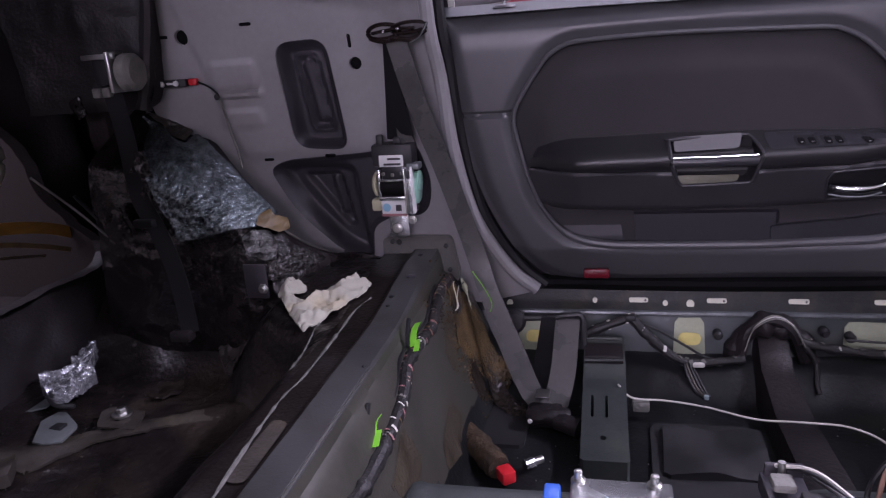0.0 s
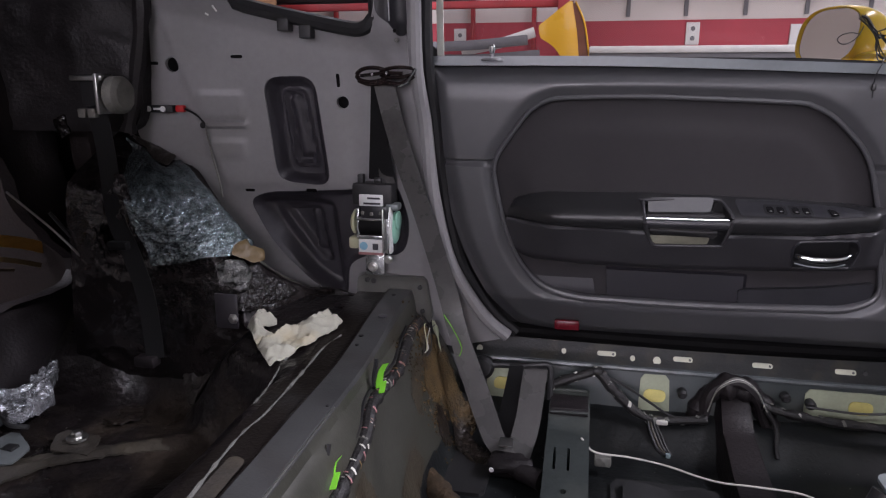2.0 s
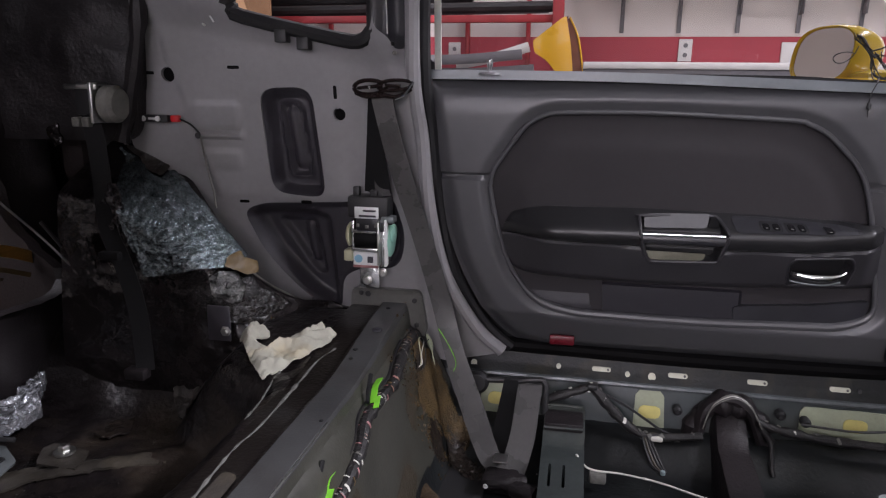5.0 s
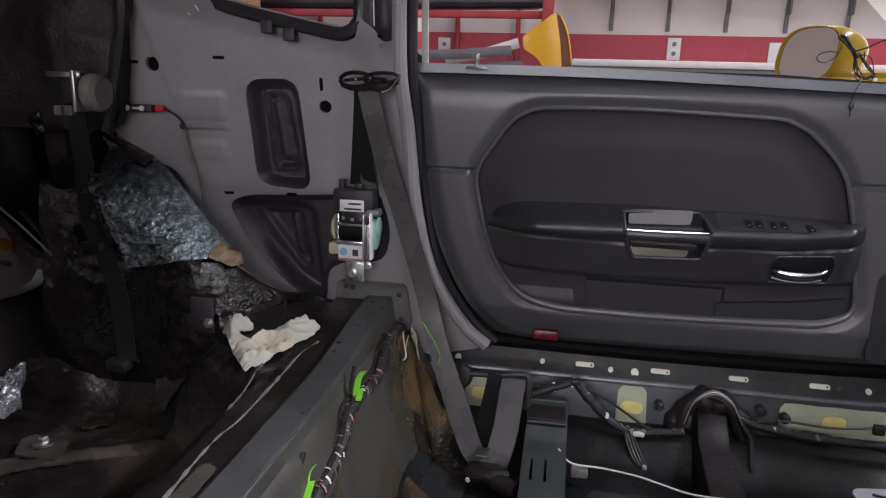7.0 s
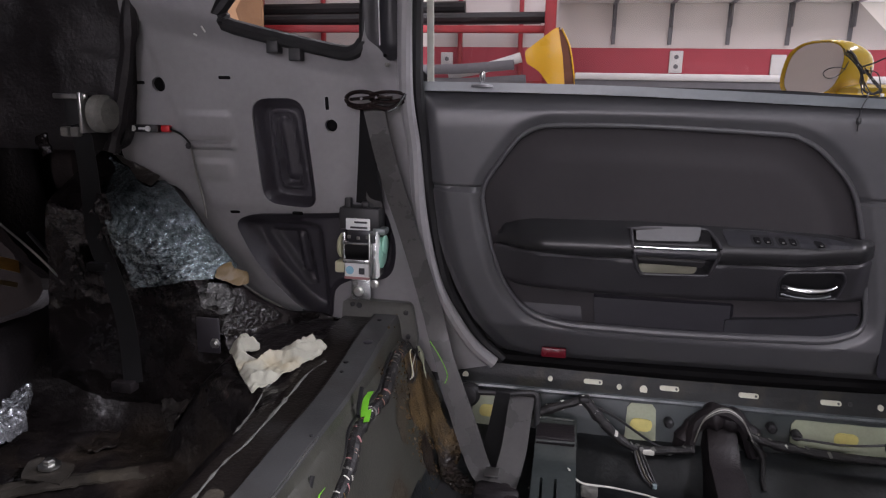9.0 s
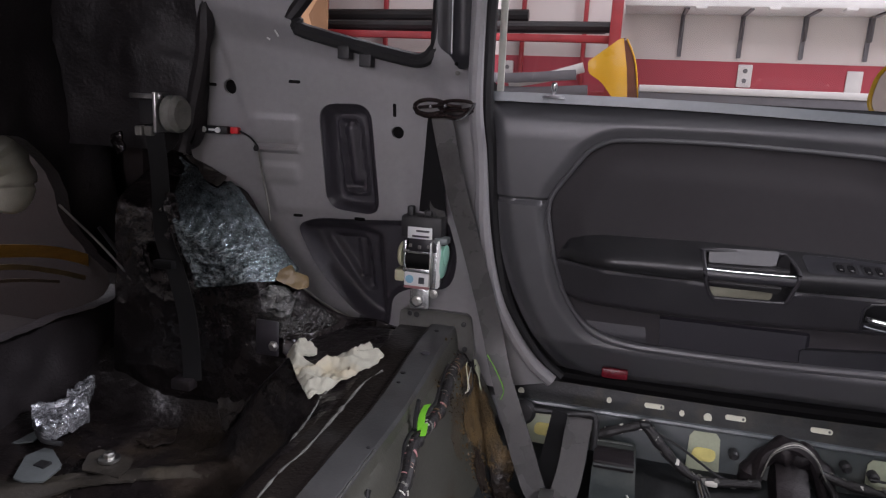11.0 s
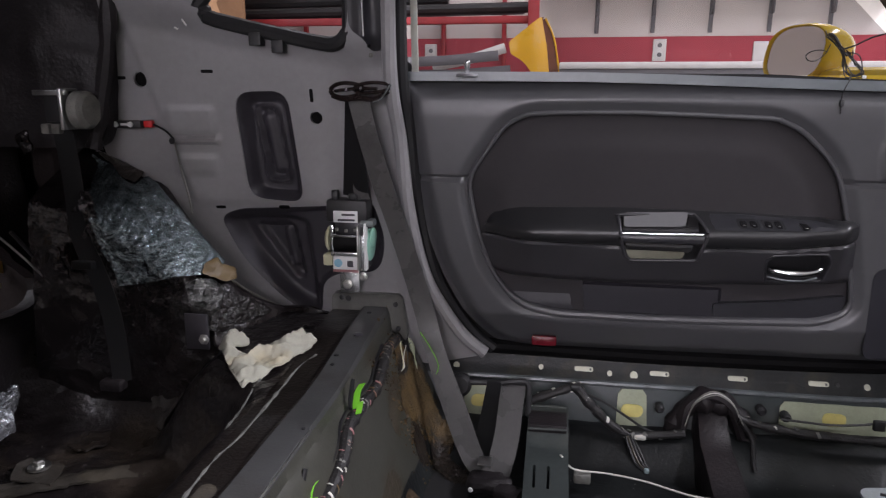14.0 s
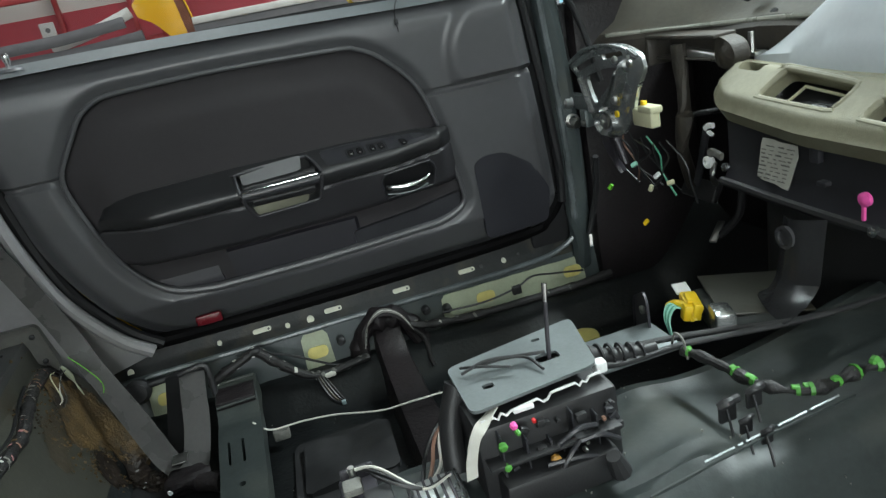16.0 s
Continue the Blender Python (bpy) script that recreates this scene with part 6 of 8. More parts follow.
def belt_things():
    b = thing("seat_belt", "grey front seat belt webbing from pillar guide to floor", "seat belt", (-0.4, 0.6, 0.5))
    edges = [((-0.436, 0.566, 0.690), (-0.398, 0.566, 0.692)), ((-0.421, 0.577, 0.617), (-0.3835, 0.574, 0.6185)), ((-0.400, 0.592, 0.531), (-0.3625, 0.586, 0.540)), ((-0.3815, 0.603, 0.470), (-0.341, 0.602, 0.464)), ((-0.360, 0.613, 0.395), (-0.314, 0.617, 0.372)), ((-0.336, 0.624, 0.304), (-0.291, 0.627, 0.286)), ((-0.312, 0.618, 0.22), (-0.268, 0.612, 0.215)), ((-0.268, 0.575, 0.115), (-0.222, 0.57, 0.125)), ((-0.225, 0.515, 0.05), (-0.18, 0.512, 0.055)), ((-0.195, 0.48, 0.03), (-0.15, 0.48, 0.035))]
    part("webbing", ribbon([(Vector(p), Vector(q)) for p, q in edges], 0.0016, 10), M_BELT, b)
    inner = [((-0.446, 0.585, 0.690), (-0.428, 0.578, 0.692)), ((-0.4527, 0.594, 0.605), (-0.420, 0.590, 0.606)), ((-0.4616, 0.607, 0.514), (-0.408, 0.605, 0.508))]
    # same grey belt; its shade is put into this darker webbing colour
    part("inner_webbing", ribbon([(Vector(p), Vector(q)) for p, q in inner], 0.0016, 8), M_BELTDARK, b, "inner webbing with shade put into its colour")
    flap = [((-0.438, 0.600, 0.555), (-0.424, 0.600, 0.565)), ((-0.441, 0.604, 0.525), (-0.416, 0.603, 0.53)), ((-0.436, 0.606, 0.507), (-0.409, 0.604, 0.507))]
    part("webbing_fold", ribbon([(Vector(p), Vector(q)) for p, q in flap], 0.0016, 6), M_BELT, b, "grey turned fold of webbing")
    ring = lambda cx, cz, ax, az, tilt: [Vector((cx + ax * math.cos(a), 0.556 + 0.012 * math.cos(a) ** 2, cz + az * math.sin(a) + tilt * math.cos(a))) for a in [2 * math.pi * k / 14 for k in range(14)]]
    gd = part("guide", tube(ring(-0.437, 0.7035, 0.029, 0.012, 0.001), 0.0046, 10, 3, True, flat=0.8), M_GUIDE, b, "glossy dark plastic belt guide")
    part("guide_loop", tube(ring(-0.391, 0.7075, 0.032, 0.0085, 0.002), 0.004, 10, 3, True, flat=0.8), M_GUIDE, gd)
    part("guide_web", tube([(-0.455, 0.562, 0.702), (-0.437, 0.556, 0.704), (-0.41, 0.556, 0.7065), (-0.38, 0.558, 0.706)], 0.0065, 10, 6, flat=0.5), M_GUIDE, gd)
    part("guide_lower", tube([(-0.462, 0.564, 0.694), (-0.44, 0.557, 0.688), (-0.41, 0.557, 0.690), (-0.385, 0.560, 0.688), (-0.362, 0.565, 0.702)], 0.0042, 10, 6), M_GUIDE, gd)
    for x, z in ((-0.433, 0.704), (-0.407, 0.7065)):
        part("rivet", lathe([(0.0032, 0), (0.0022, 0.002)], pose(x, 0.551, z, 90), 10), M_CHROME, gd)
    part("guide_tip", tube([(-0.388, 0.556, 0.684), (-0.372, 0.556, 0.692), (-0.357, 0.557, 0.714)], 0.0026, 8, 4), M_CHROME, gd)
    r = thing("belt_retractor", "seat belt retractor with white labels and mint cover", "belt retractor", (-0.455, 0.62, 0.33))
    part("top_cover", box((-0.495, 0.60, 0.462), (-0.415, 0.645, 0.505), 0.006), M_BLACK, r, "black plastic top cover")
    part("clip", box((-0.45, 0.598, 0.505), (-0.435, 0.61, 0.517), 0.003), M_BLACK, r)
    part("mouth", box((-0.478, 0.602, 0.437), (-0.424, 0.64, 0.463), 0.003), M_TRIM, r)
    part("label", box((-0.479, 0.5955, 0.463), (-0.432, 0.5985, 0.485), 0.002), M_PAPER, r, "white paper label")
    for z0, x0, x1 in ((0.478, -0.462, -0.437), (0.468, -0.470, -0.437)):
        part("print_bar", box((x0, 0.5945, z0 - 0.0018), (x1, 0.596, z0 + 0.0018), 0), M_POCKET, r)
    part("frame", box((-0.493, 0.615, 0.37), (-0.486, 0.655, 0.455), 0.002), M_ALU, r)
    part("frame", box((-0.434, 0.605, 0.368), (-0.421, 0.655, 0.458), 0.002), M_ALU, r)
    part("crossbar", box((-0.49, 0.606, 0.432), (-0.43, 0.612, 0.44), 0.002), M_ALU, r)
    part("crossbar", box((-0.49, 0.606, 0.396), (-0.43, 0.612, 0.404), 0.002), M_ALU, r)
    part("spool", tube([(-0.487, 0.632, 0.42), (-0.433, 0.632, 0.42)], 0.021, 16, 1), M_BELTDARK, r, "dark wound webbing")
    part("gear_cover", lathe([(0.024, 0), (0.024, 0.005), (0.018, 0.009)], pose(-0.494, 0.63, 0.425, 0, -90), 20), M_CREAM, r, "cream plastic gear cover")
    part("gear_foot", box((-0.508, 0.612, 0.374), (-0.488, 0.64, 0.397), 0.004), M_CREAM, r)
    part("spring_cover", lathe([(0.031, 0), (0.031, 0.004), (0.026, 0.007), (0.01, 0.008)], pose(-0.421, 0.632, 0.415, 0, 90), 22), M_MINT, r, "mint green spring cover")
    part("lower_label", box((-0.484, 0.600, 0.368), (-0.434, 0.606, 0.397), 0.002), M_PAPER, r, "white paper label")
    part("blue_mark", lathe([(0.008, 0), (0.008, 0.001)], pose(-0.473, 0.5995, 0.384, 90), 16), M_INKBLUE, r)
    part("print_bar", box((-0.455, 0.5985, 0.377), (-0.444, 0.6002, 0.389), 0), M_INK, r)
    part("foot", box((-0.48, 0.628, 0.318), (-0.44, 0.634, 0.37), 0.004), M_ALU, r)
    for x, z, rad in ((-0.464, 0.335, 0.0095), (-0.432, 0.352, 0.0085)):
        part("bolt", lathe([(rad, 0), (rad, 0.004), (rad * 0.6, 0.005), (rad * 0.6, 0.01)], pose(x, 0.628, z, 90), 12), M_STEEL, r)
    for x in (-0.478, -0.432):
        part("top_tab", box((x - 0.006, 0.604, 0.503), (x + 0.006, 0.618, 0.522), 0.002), M_BLACK, r)
    part("plate_edge", box((-0.4205, 0.594, 0.372), (-0.4165, 0.61, 0.462), 0.001), M_PAPER, r, "bright plate edge")
    part("plate_edge", box((-0.434, 0.592, 0.374), (-0.4305, 0.606, 0.458), 0.001), M_STEEL, r)
    part("side_bracket", box((-0.428, 0.598, 0.455), (-0.403, 0.625, 0.468), 0.003), M_ZINC, r)
    part("mint_rib", lathe([(0.019, 0), (0.019, 0.003), (0.015, 0.005)], pose(-0.4135, 0.63, 0.43, 0, 90), 18), M_MINT, r)
    for x, z in ((-0.474, 0.449), (-0.456, 0.447), (-0.438, 0.449)):
        part("lug", box((x - 0.003, 0.597, z - 0.003), (x + 0.003, 0.602, z + 0.003), 0.001), M_SEALANT, r)
    part("label_edge", box((-0.484, 0.5985, 0.3665), (-0.434, 0.602, 0.3715), 0.001), M_FLECK, r, "pink label edge")
    strip = thing("squib_connector", "small black connector strip with white dots and red tip", "connector", on_quarter(-0.84, 0.641, 0.01))
    part("strip", box(on_quarter(-0.884, 0.634, 0.014), on_quarter(-0.83, 0.648, 0.002), 0.002), M_BLACK, strip)
    for x in (-0.878, -0.848):
        part("dot", lathe([(0.0055, 0), (0.005, 0.003)], pose(x, quarter_y(-0.884, 0.641) - 0.0155, 0.641, 90), 12), M_PAPER, strip)
    part("bar", box(on_quarter(-0.87, 0.639, 0.016), on_quarter(-0.856, 0.643, 0.01), 0.001), M_PAPER, strip)
    part("red_tip", box(on_quarter(-0.828, 0.635, 0.016), on_quarter(-0.81, 0.648, 0.004), 0.003), M_RED, strip)
    part("lead", tube([on_quarter(-0.81, 0.641, 0.012), on_quarter(-0.79, 0.63, 0.012), on_quarter(-0.777, 0.612, 0.008)], 0.002, 6), M_WIRE, strip)
    solo("thin_cable", tube([on_quarter(-0.777, 0.608, 0.01), on_quarter(-0.772, 0.56, 0.012), on_quarter(-0.765, 0.5, 0.012), on_quarter(-0.76, 0.47, 0.02)], 0.0018, 6), M_SEALANT, "thin pale cable hanging on the quarter panel", "cable")
    solo("green_wire", tube([(-0.315, 0.60, 0.255), (-0.295, 0.598, 0.225), (-0.28, 0.60, 0.19), (-0.286, 0.60, 0.165)], 0.0009, 6), M_GREEN, "thin lime green wire on the pillar foot", "wire")


riser_things()
belt_things()


# ---- driver footwell ----
def seat_crossmembers():
    c = thing("seat_crossmember", "grey steel seat bracket with slots on the floor", "crossmember", (-0.07, 0.45, 0.0))
    o = rounded([(-0.108, 0.315), (-0.032, 0.315), (-0.03, 0.64), (-0.105, 0.64)], 0.006)
    prof = lambda v: 0.045 + 0.03 * float(step01((v - 0.36) / 0.16)) + 0.03 * float(step01((v - 0.52) / 0.06))
    holes = [circle(-0.072, 0.378, 0.006), rect(-0.092, 0.425, -0.087, 0.475, 0.002), rect(-0.068, 0.425, -0.063, 0.475, 0.002)]
    part("plate", sheet(o, 0.006, lambda u, v, h: Vector((u, v, prof(v) + h)), None, 0.045, holes), M_TUNNEL, c)
    # near-flush dark box paints a recess across the bracket
    part("dark_band", box((-0.1045, 0.552, 0.09), (-0.0335, 0.612, 0.1066), 0.003), M_SHADE, c, "dark band painting a recess across the bracket")
    part("lip", tube([(-0.104, 0.552, 0.098), (-0.034, 0.552, 0.099)], 0.0026, 8, 2), M_TUNNEL, c)
    part("lip", tube([(-0.103, 0.628, 0.107), (-0.035, 0.628, 0.107)], 0.003, 8, 2), M_TUNNEL, c)
    d = thing("floor_crossmember", "dark arched floor crossmember between sill and tunnel", "crossmember", (0.24, 0.45, 0.0))
    rows = []
    bm = bmesh.new()
    for k in range(25):
        y = 0.20 + 0.485 * k / 24
        w = 0.05 - 0.012 * (k / 24)
        top = 0.035 + 0.03 * float(step01((y - 0.45) / 0.18)) + 0.045 * float(step01((y - 0.6) / 0.06))
        xm = 0.245 - 0.005 * (k / 24)
        hat = [(-1.0, -0.01), (-0.78, top * 0.7), (-0.68, top * 0.96), (-0.55, top), (0.0, top * 1.02), (0.55, top), (0.68, top * 0.96), (0.78, top * 0.7), (1.0, -0.01)]
        rows.append([bm.verts.new((xm + w * a, y, z + 0.002 * noise.noise((a * 3, y * 25, 2)))) for a, z in hat])
    for a, b in zip(rows, rows[1:]):
        for j in range(8):
            bm.faces.new((a[j], a[j + 1], b[j + 1], b[j]))
    bm.faces.new(rows[-1])
    bmesh.ops.recalc_face_normals(bm, faces=bm.faces)
    part("channel", bm, M_SHADE, d)
    hump = tube([(0.18, 0.655, 0.06), (0.195, 0.66, 0.115), (0.235, 0.66, 0.14), (0.275, 0.66, 0.115), (0.30, 0.655, 0.06)], 0.017, 10, 8, flat=0.7)
    part("arch", hump, M_SHADE, d, "black arched cover")
    part("arch_felt", tube([(0.172, 0.668, 0.03), (0.183, 0.668, 0.09), (0.212, 0.668, 0.118), (0.245, 0.668, 0.124), (0.283, 0.668, 0.106), (0.312, 0.668, 0.05)], lambda c: 0.024 - 0.006 * abs(c.x - 0.242) / 0.07, 12, 8, lumps=0.4), M_SHADE, d, "dark felt under the arch")
    for k in range(5):
        w = 0.004 * k
        part("wire", tube([(0.192 - w / 3, 0.64 - w, 0.09), (0.205 - w / 3, 0.638 - w, 0.135), (0.235, 0.636 - w, 0.158), (0.268, 0.638 - w, 0.14), (0.29, 0.64 - w, 0.10)], 0.0012, 5, 8), (M_SEALANT, M_SEALER, M_WIREWHITE, M_WIRE)[k % 4], d)
    part("strut", sheet(rounded([(0.02, 0.335), (0.18, 0.34), (0.185, 0.47), (0.03, 0.478)], 0.01), 0.01, lambda u, v, h: Vector((u, v, 0.016 + h)), lambda u, v: crumple(u, v, 0.01, 14), 0.02), M_BLACK, d, "black foam block")


def sill_loom():
    h = thing("sill_loom", "black taped wiring loom along the sill", "wiring loom", (0.2, 0.63, 0.06))
    path = [(-0.115, 0.63, 0.105), (-0.097, 0.632, 0.118), (-0.049, 0.635, 0.137), (-0.018, 0.638, 0.145), (0.01, 0.635, 0.117), (0.049, 0.632, 0.079), (0.075, 0.63, 0.064), (0.10, 0.632, 0.059), (0.16, 0.635, 0.064), (0.19, 0.64, 0.066)]
    part("loom", tube(path, (0.009, 0.008), 10, 8, lumps=0.4), M_LOOM, h)
    line = smooth_line(path, 8)
    rng = random.Random(31)

    def flecks(line, radius, step):
        for k in range(2, len(line) - 2, step):
            d = (line[k + 1] - line[k]).normalized()
            n1 = d.cross(Vector((0, 0, 1))).normalized()
            n2 = n1.cross(d)
            start, span = rng.uniform(0.4, 2.2), rng.uniform(0.4, 1.3)
            arc = [line[k] + d * 0.005 * f + (-n1 * math.cos(start + span * f) + n2 * math.sin(start + span * f)) * radius for f in (0, 0.5, 1)]
            arc2 = [p if p.y < line[k].y + 0.004 else line[k] * 2 - p for p in arc]
            part("tape_wrap", strap(arc2, rng.uniform(0.003, 0.008), 0.0008, d, 2), rng.choice((M_SEALANT, M_WIREWHITE, M_SEALER, M_LOOM)), h)
    flecks(line, 0.0092, 4)
    part("thin_wire", tube([(-0.012, 0.638, 0.142), (0.0415, 0.64, 0.117), (0.085, 0.64, 0.09), (0.117, 0.64, 0.07), (0.149, 0.638, 0.062)], 0.0025, 6, 6), M_WIRE, h)
    part("clip", box((-0.028, 0.628, 0.143), (-0.008, 0.648, 0.155), 0.004), M_BLACK, h)
    part("connector", box((0.094, 0.622, 0.053), (0.118, 0.636, 0.064), 0.003), M_WIREWHITE, h, "white tape sleeve")
    for k in range(4):
        part("branch", tube([(0.08 + 0.004 * k, 0.628, 0.062), (0.086 + 0.006 * k, 0.615, 0.04), (0.098 + 0.006 * k, 0.60, 0.018), (0.112 + 0.004 * k, 0.59, 0.01)], 0.0028, 6, 6), (M_WIRE, M_STAINED, M_WIRE, M_LOOM)[k], h)
    part("plug", box((0.113, 0.584, 0.006), (0.122, 0.592, 0.015), 0.002), M_MINTGREY, h, "pale blue plug")
    front = [(0.285, 0.64, 0.105), (0.33, 0.635, 0.095), (0.40, 0.632, 0.088), (0.48, 0.63, 0.085), (0.56, 0.628, 0.085), (0.66, 0.63, 0.085), (0.74, 0.63, 0.09)]
    part("loom", tube(front, 0.0085, 10, 8, lumps=0.5), M_LOOM, h)
    flecks(smooth_line(front, 8), 0.0090, 4)
    part("branch", tube([(0.29, 0.635, 0.10), (0.31, 0.63, 0.07), (0.31, 0.61, 0.035), (0.312, 0.6, 0.02)], 0.005, 8, 6), M_LOOM, h)
    part("antenna_wire", tube([(0.36, 0.64, 0.11), (0.45, 0.635, 0.108), (0.52, 0.63, 0.12), (0.56, 0.63, 0.135), (0.61, 0.635, 0.125), (0.68, 0.64, 0.11)], 0.0022, 6, 6), M_WIRE, h)
    part("wire_clip", box((0.51, 0.62, 0.108), (0.53, 0.63, 0.128), 0.003), M_BLACK, h)
    for x, z in ((0.145, 0.105), (0.33, 0.115), (0.375, 0.105)):
        part("stud", lathe([(0.009, 0), (0.009, 0.015), (0.005, 0.02)], pose(x, 0.672, z, 90), 12), M_BLACK, h)
    # lower belt anchors
    b = thing("belt_anchor", "black belt anchor bar and webbing by the sill", "belt anchor", (-0.18, 0.62, 0.05))
    part("bar", tube([(-0.24, 0.655, 0.135), (-0.17, 0.65, 0.14), (-0.11, 0.64, 0.138)], 0.007, 8, 5), M_BLACK, b)
    part("cap", lathe([(0.024, 0), (0.024, 0.012), (0.018, 0.02)], pose(-0.245, 0.66, 0.128, 80), 18), M_BLACK, b)
    part("webbing", strap([(-0.135, 0.61, 0.155), (-0.138, 0.585, 0.13), (-0.142, 0.54, 0.085), (-0.152, 0.5, 0.045), (-0.16, 0.48, 0.03)], 0.046, 0.0018, (1, 0, 0.05), 8), M_BELT, b)
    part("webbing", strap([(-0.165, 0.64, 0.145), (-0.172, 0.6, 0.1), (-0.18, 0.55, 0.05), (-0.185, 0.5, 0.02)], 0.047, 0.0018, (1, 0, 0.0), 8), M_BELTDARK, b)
    part("loop", tube([(-0.158, 0.61, 0.158), (-0.135, 0.608, 0.163), (-0.108, 0.61, 0.158), (-0.106, 0.6, 0.1)], 0.006, 8, 6), M_BLACK, b)
    k = thing("belt_buckle", "black seat belt buckle lying on the floor", "belt buckle", (-0.16, 0.47, 0.0))
    part("body", join(box((-0.205, 0.455, 0.005), (-0.14, 0.50, 0.040), 0.010, seg=3), tube([(-0.20, 0.46, 0.03), (-0.17, 0.452, 0.036), (-0.13, 0.458, 0.03)], 0.014, 10, 5, lumps=0.5)), M_SHADE, k)
    part("sleeve", tube([(-0.15, 0.45, 0.03), (-0.11, 0.43, 0.028)], 0.017, 14, 2, lumps=0.3), M_SHADE, k)
    part("tongue", box((-0.19, 0.48, 0.055), (-0.165, 0.51, 0.058), 0.001), M_STEEL, k)
    part("button", lathe([(0.005, 0), (0.004, 0.003)], pose(-0.197, 0.444, 0.03, 90), 10), M_PAPER, k)
    solo("white_wire", tube([(-0.045, 0.50, 0.078), (-0.02, 0.505, 0.05), (0.038, 0.51, 0.044), (0.10, 0.495, 0.044), (0.175, 0.46, 0.045), (0.24, 0.44, 0.055), (0.31, 0.44, 0.05), (0.355, 0.41, 0.04), (0.33, 0.30, 0.06), (0.26, 0.18, 0.17)], 0.0018, 8, 8), M_WIREWHITE, "white wire lying loosely across the floor", "wire")
    # black patch paints a dark recess in the floor pan
    solo("dark_floor_piece", sheet(rounded([(-0.285, 0.40), (-0.205, 0.40), (-0.20, 0.53), (-0.275, 0.535)], 0.012), 0.012, lambda u, v, h: Vector((u, v, 0.008 + h)), None, 0.008), M_BLACK, "black patch painting a dark recess in the floor pan", "pad")
    solo("dark_floor_piece", sheet(rounded([(0.0, 0.24), (0.17, 0.24), (0.175, 0.50), (0.01, 0.50)], 0.012), 0.02, lambda u, v, h: Vector((u, v, 0.006 + h)), lambda u, v: crumple(u, v, 0.004, 12), 0.008), M_BLACK, "black sound deadening mat on the floor pan", "pad")
    solo("vent_plug", lathe([(0.03, 0), (0.028, 0.005), (0.02, 0.006)], pose(0.62, 0.54, 0.012), 20), M_WAX, "yellow floor drain plug", "plug")
    solo("plug_clip", box((-0.02, 0.505, 0.02), (0.01, 0.525, 0.04), 0.004), M_SEALANT, "grey plastic clip by the crossmember", "clip")


seat_crossmembers()
sill_loom()


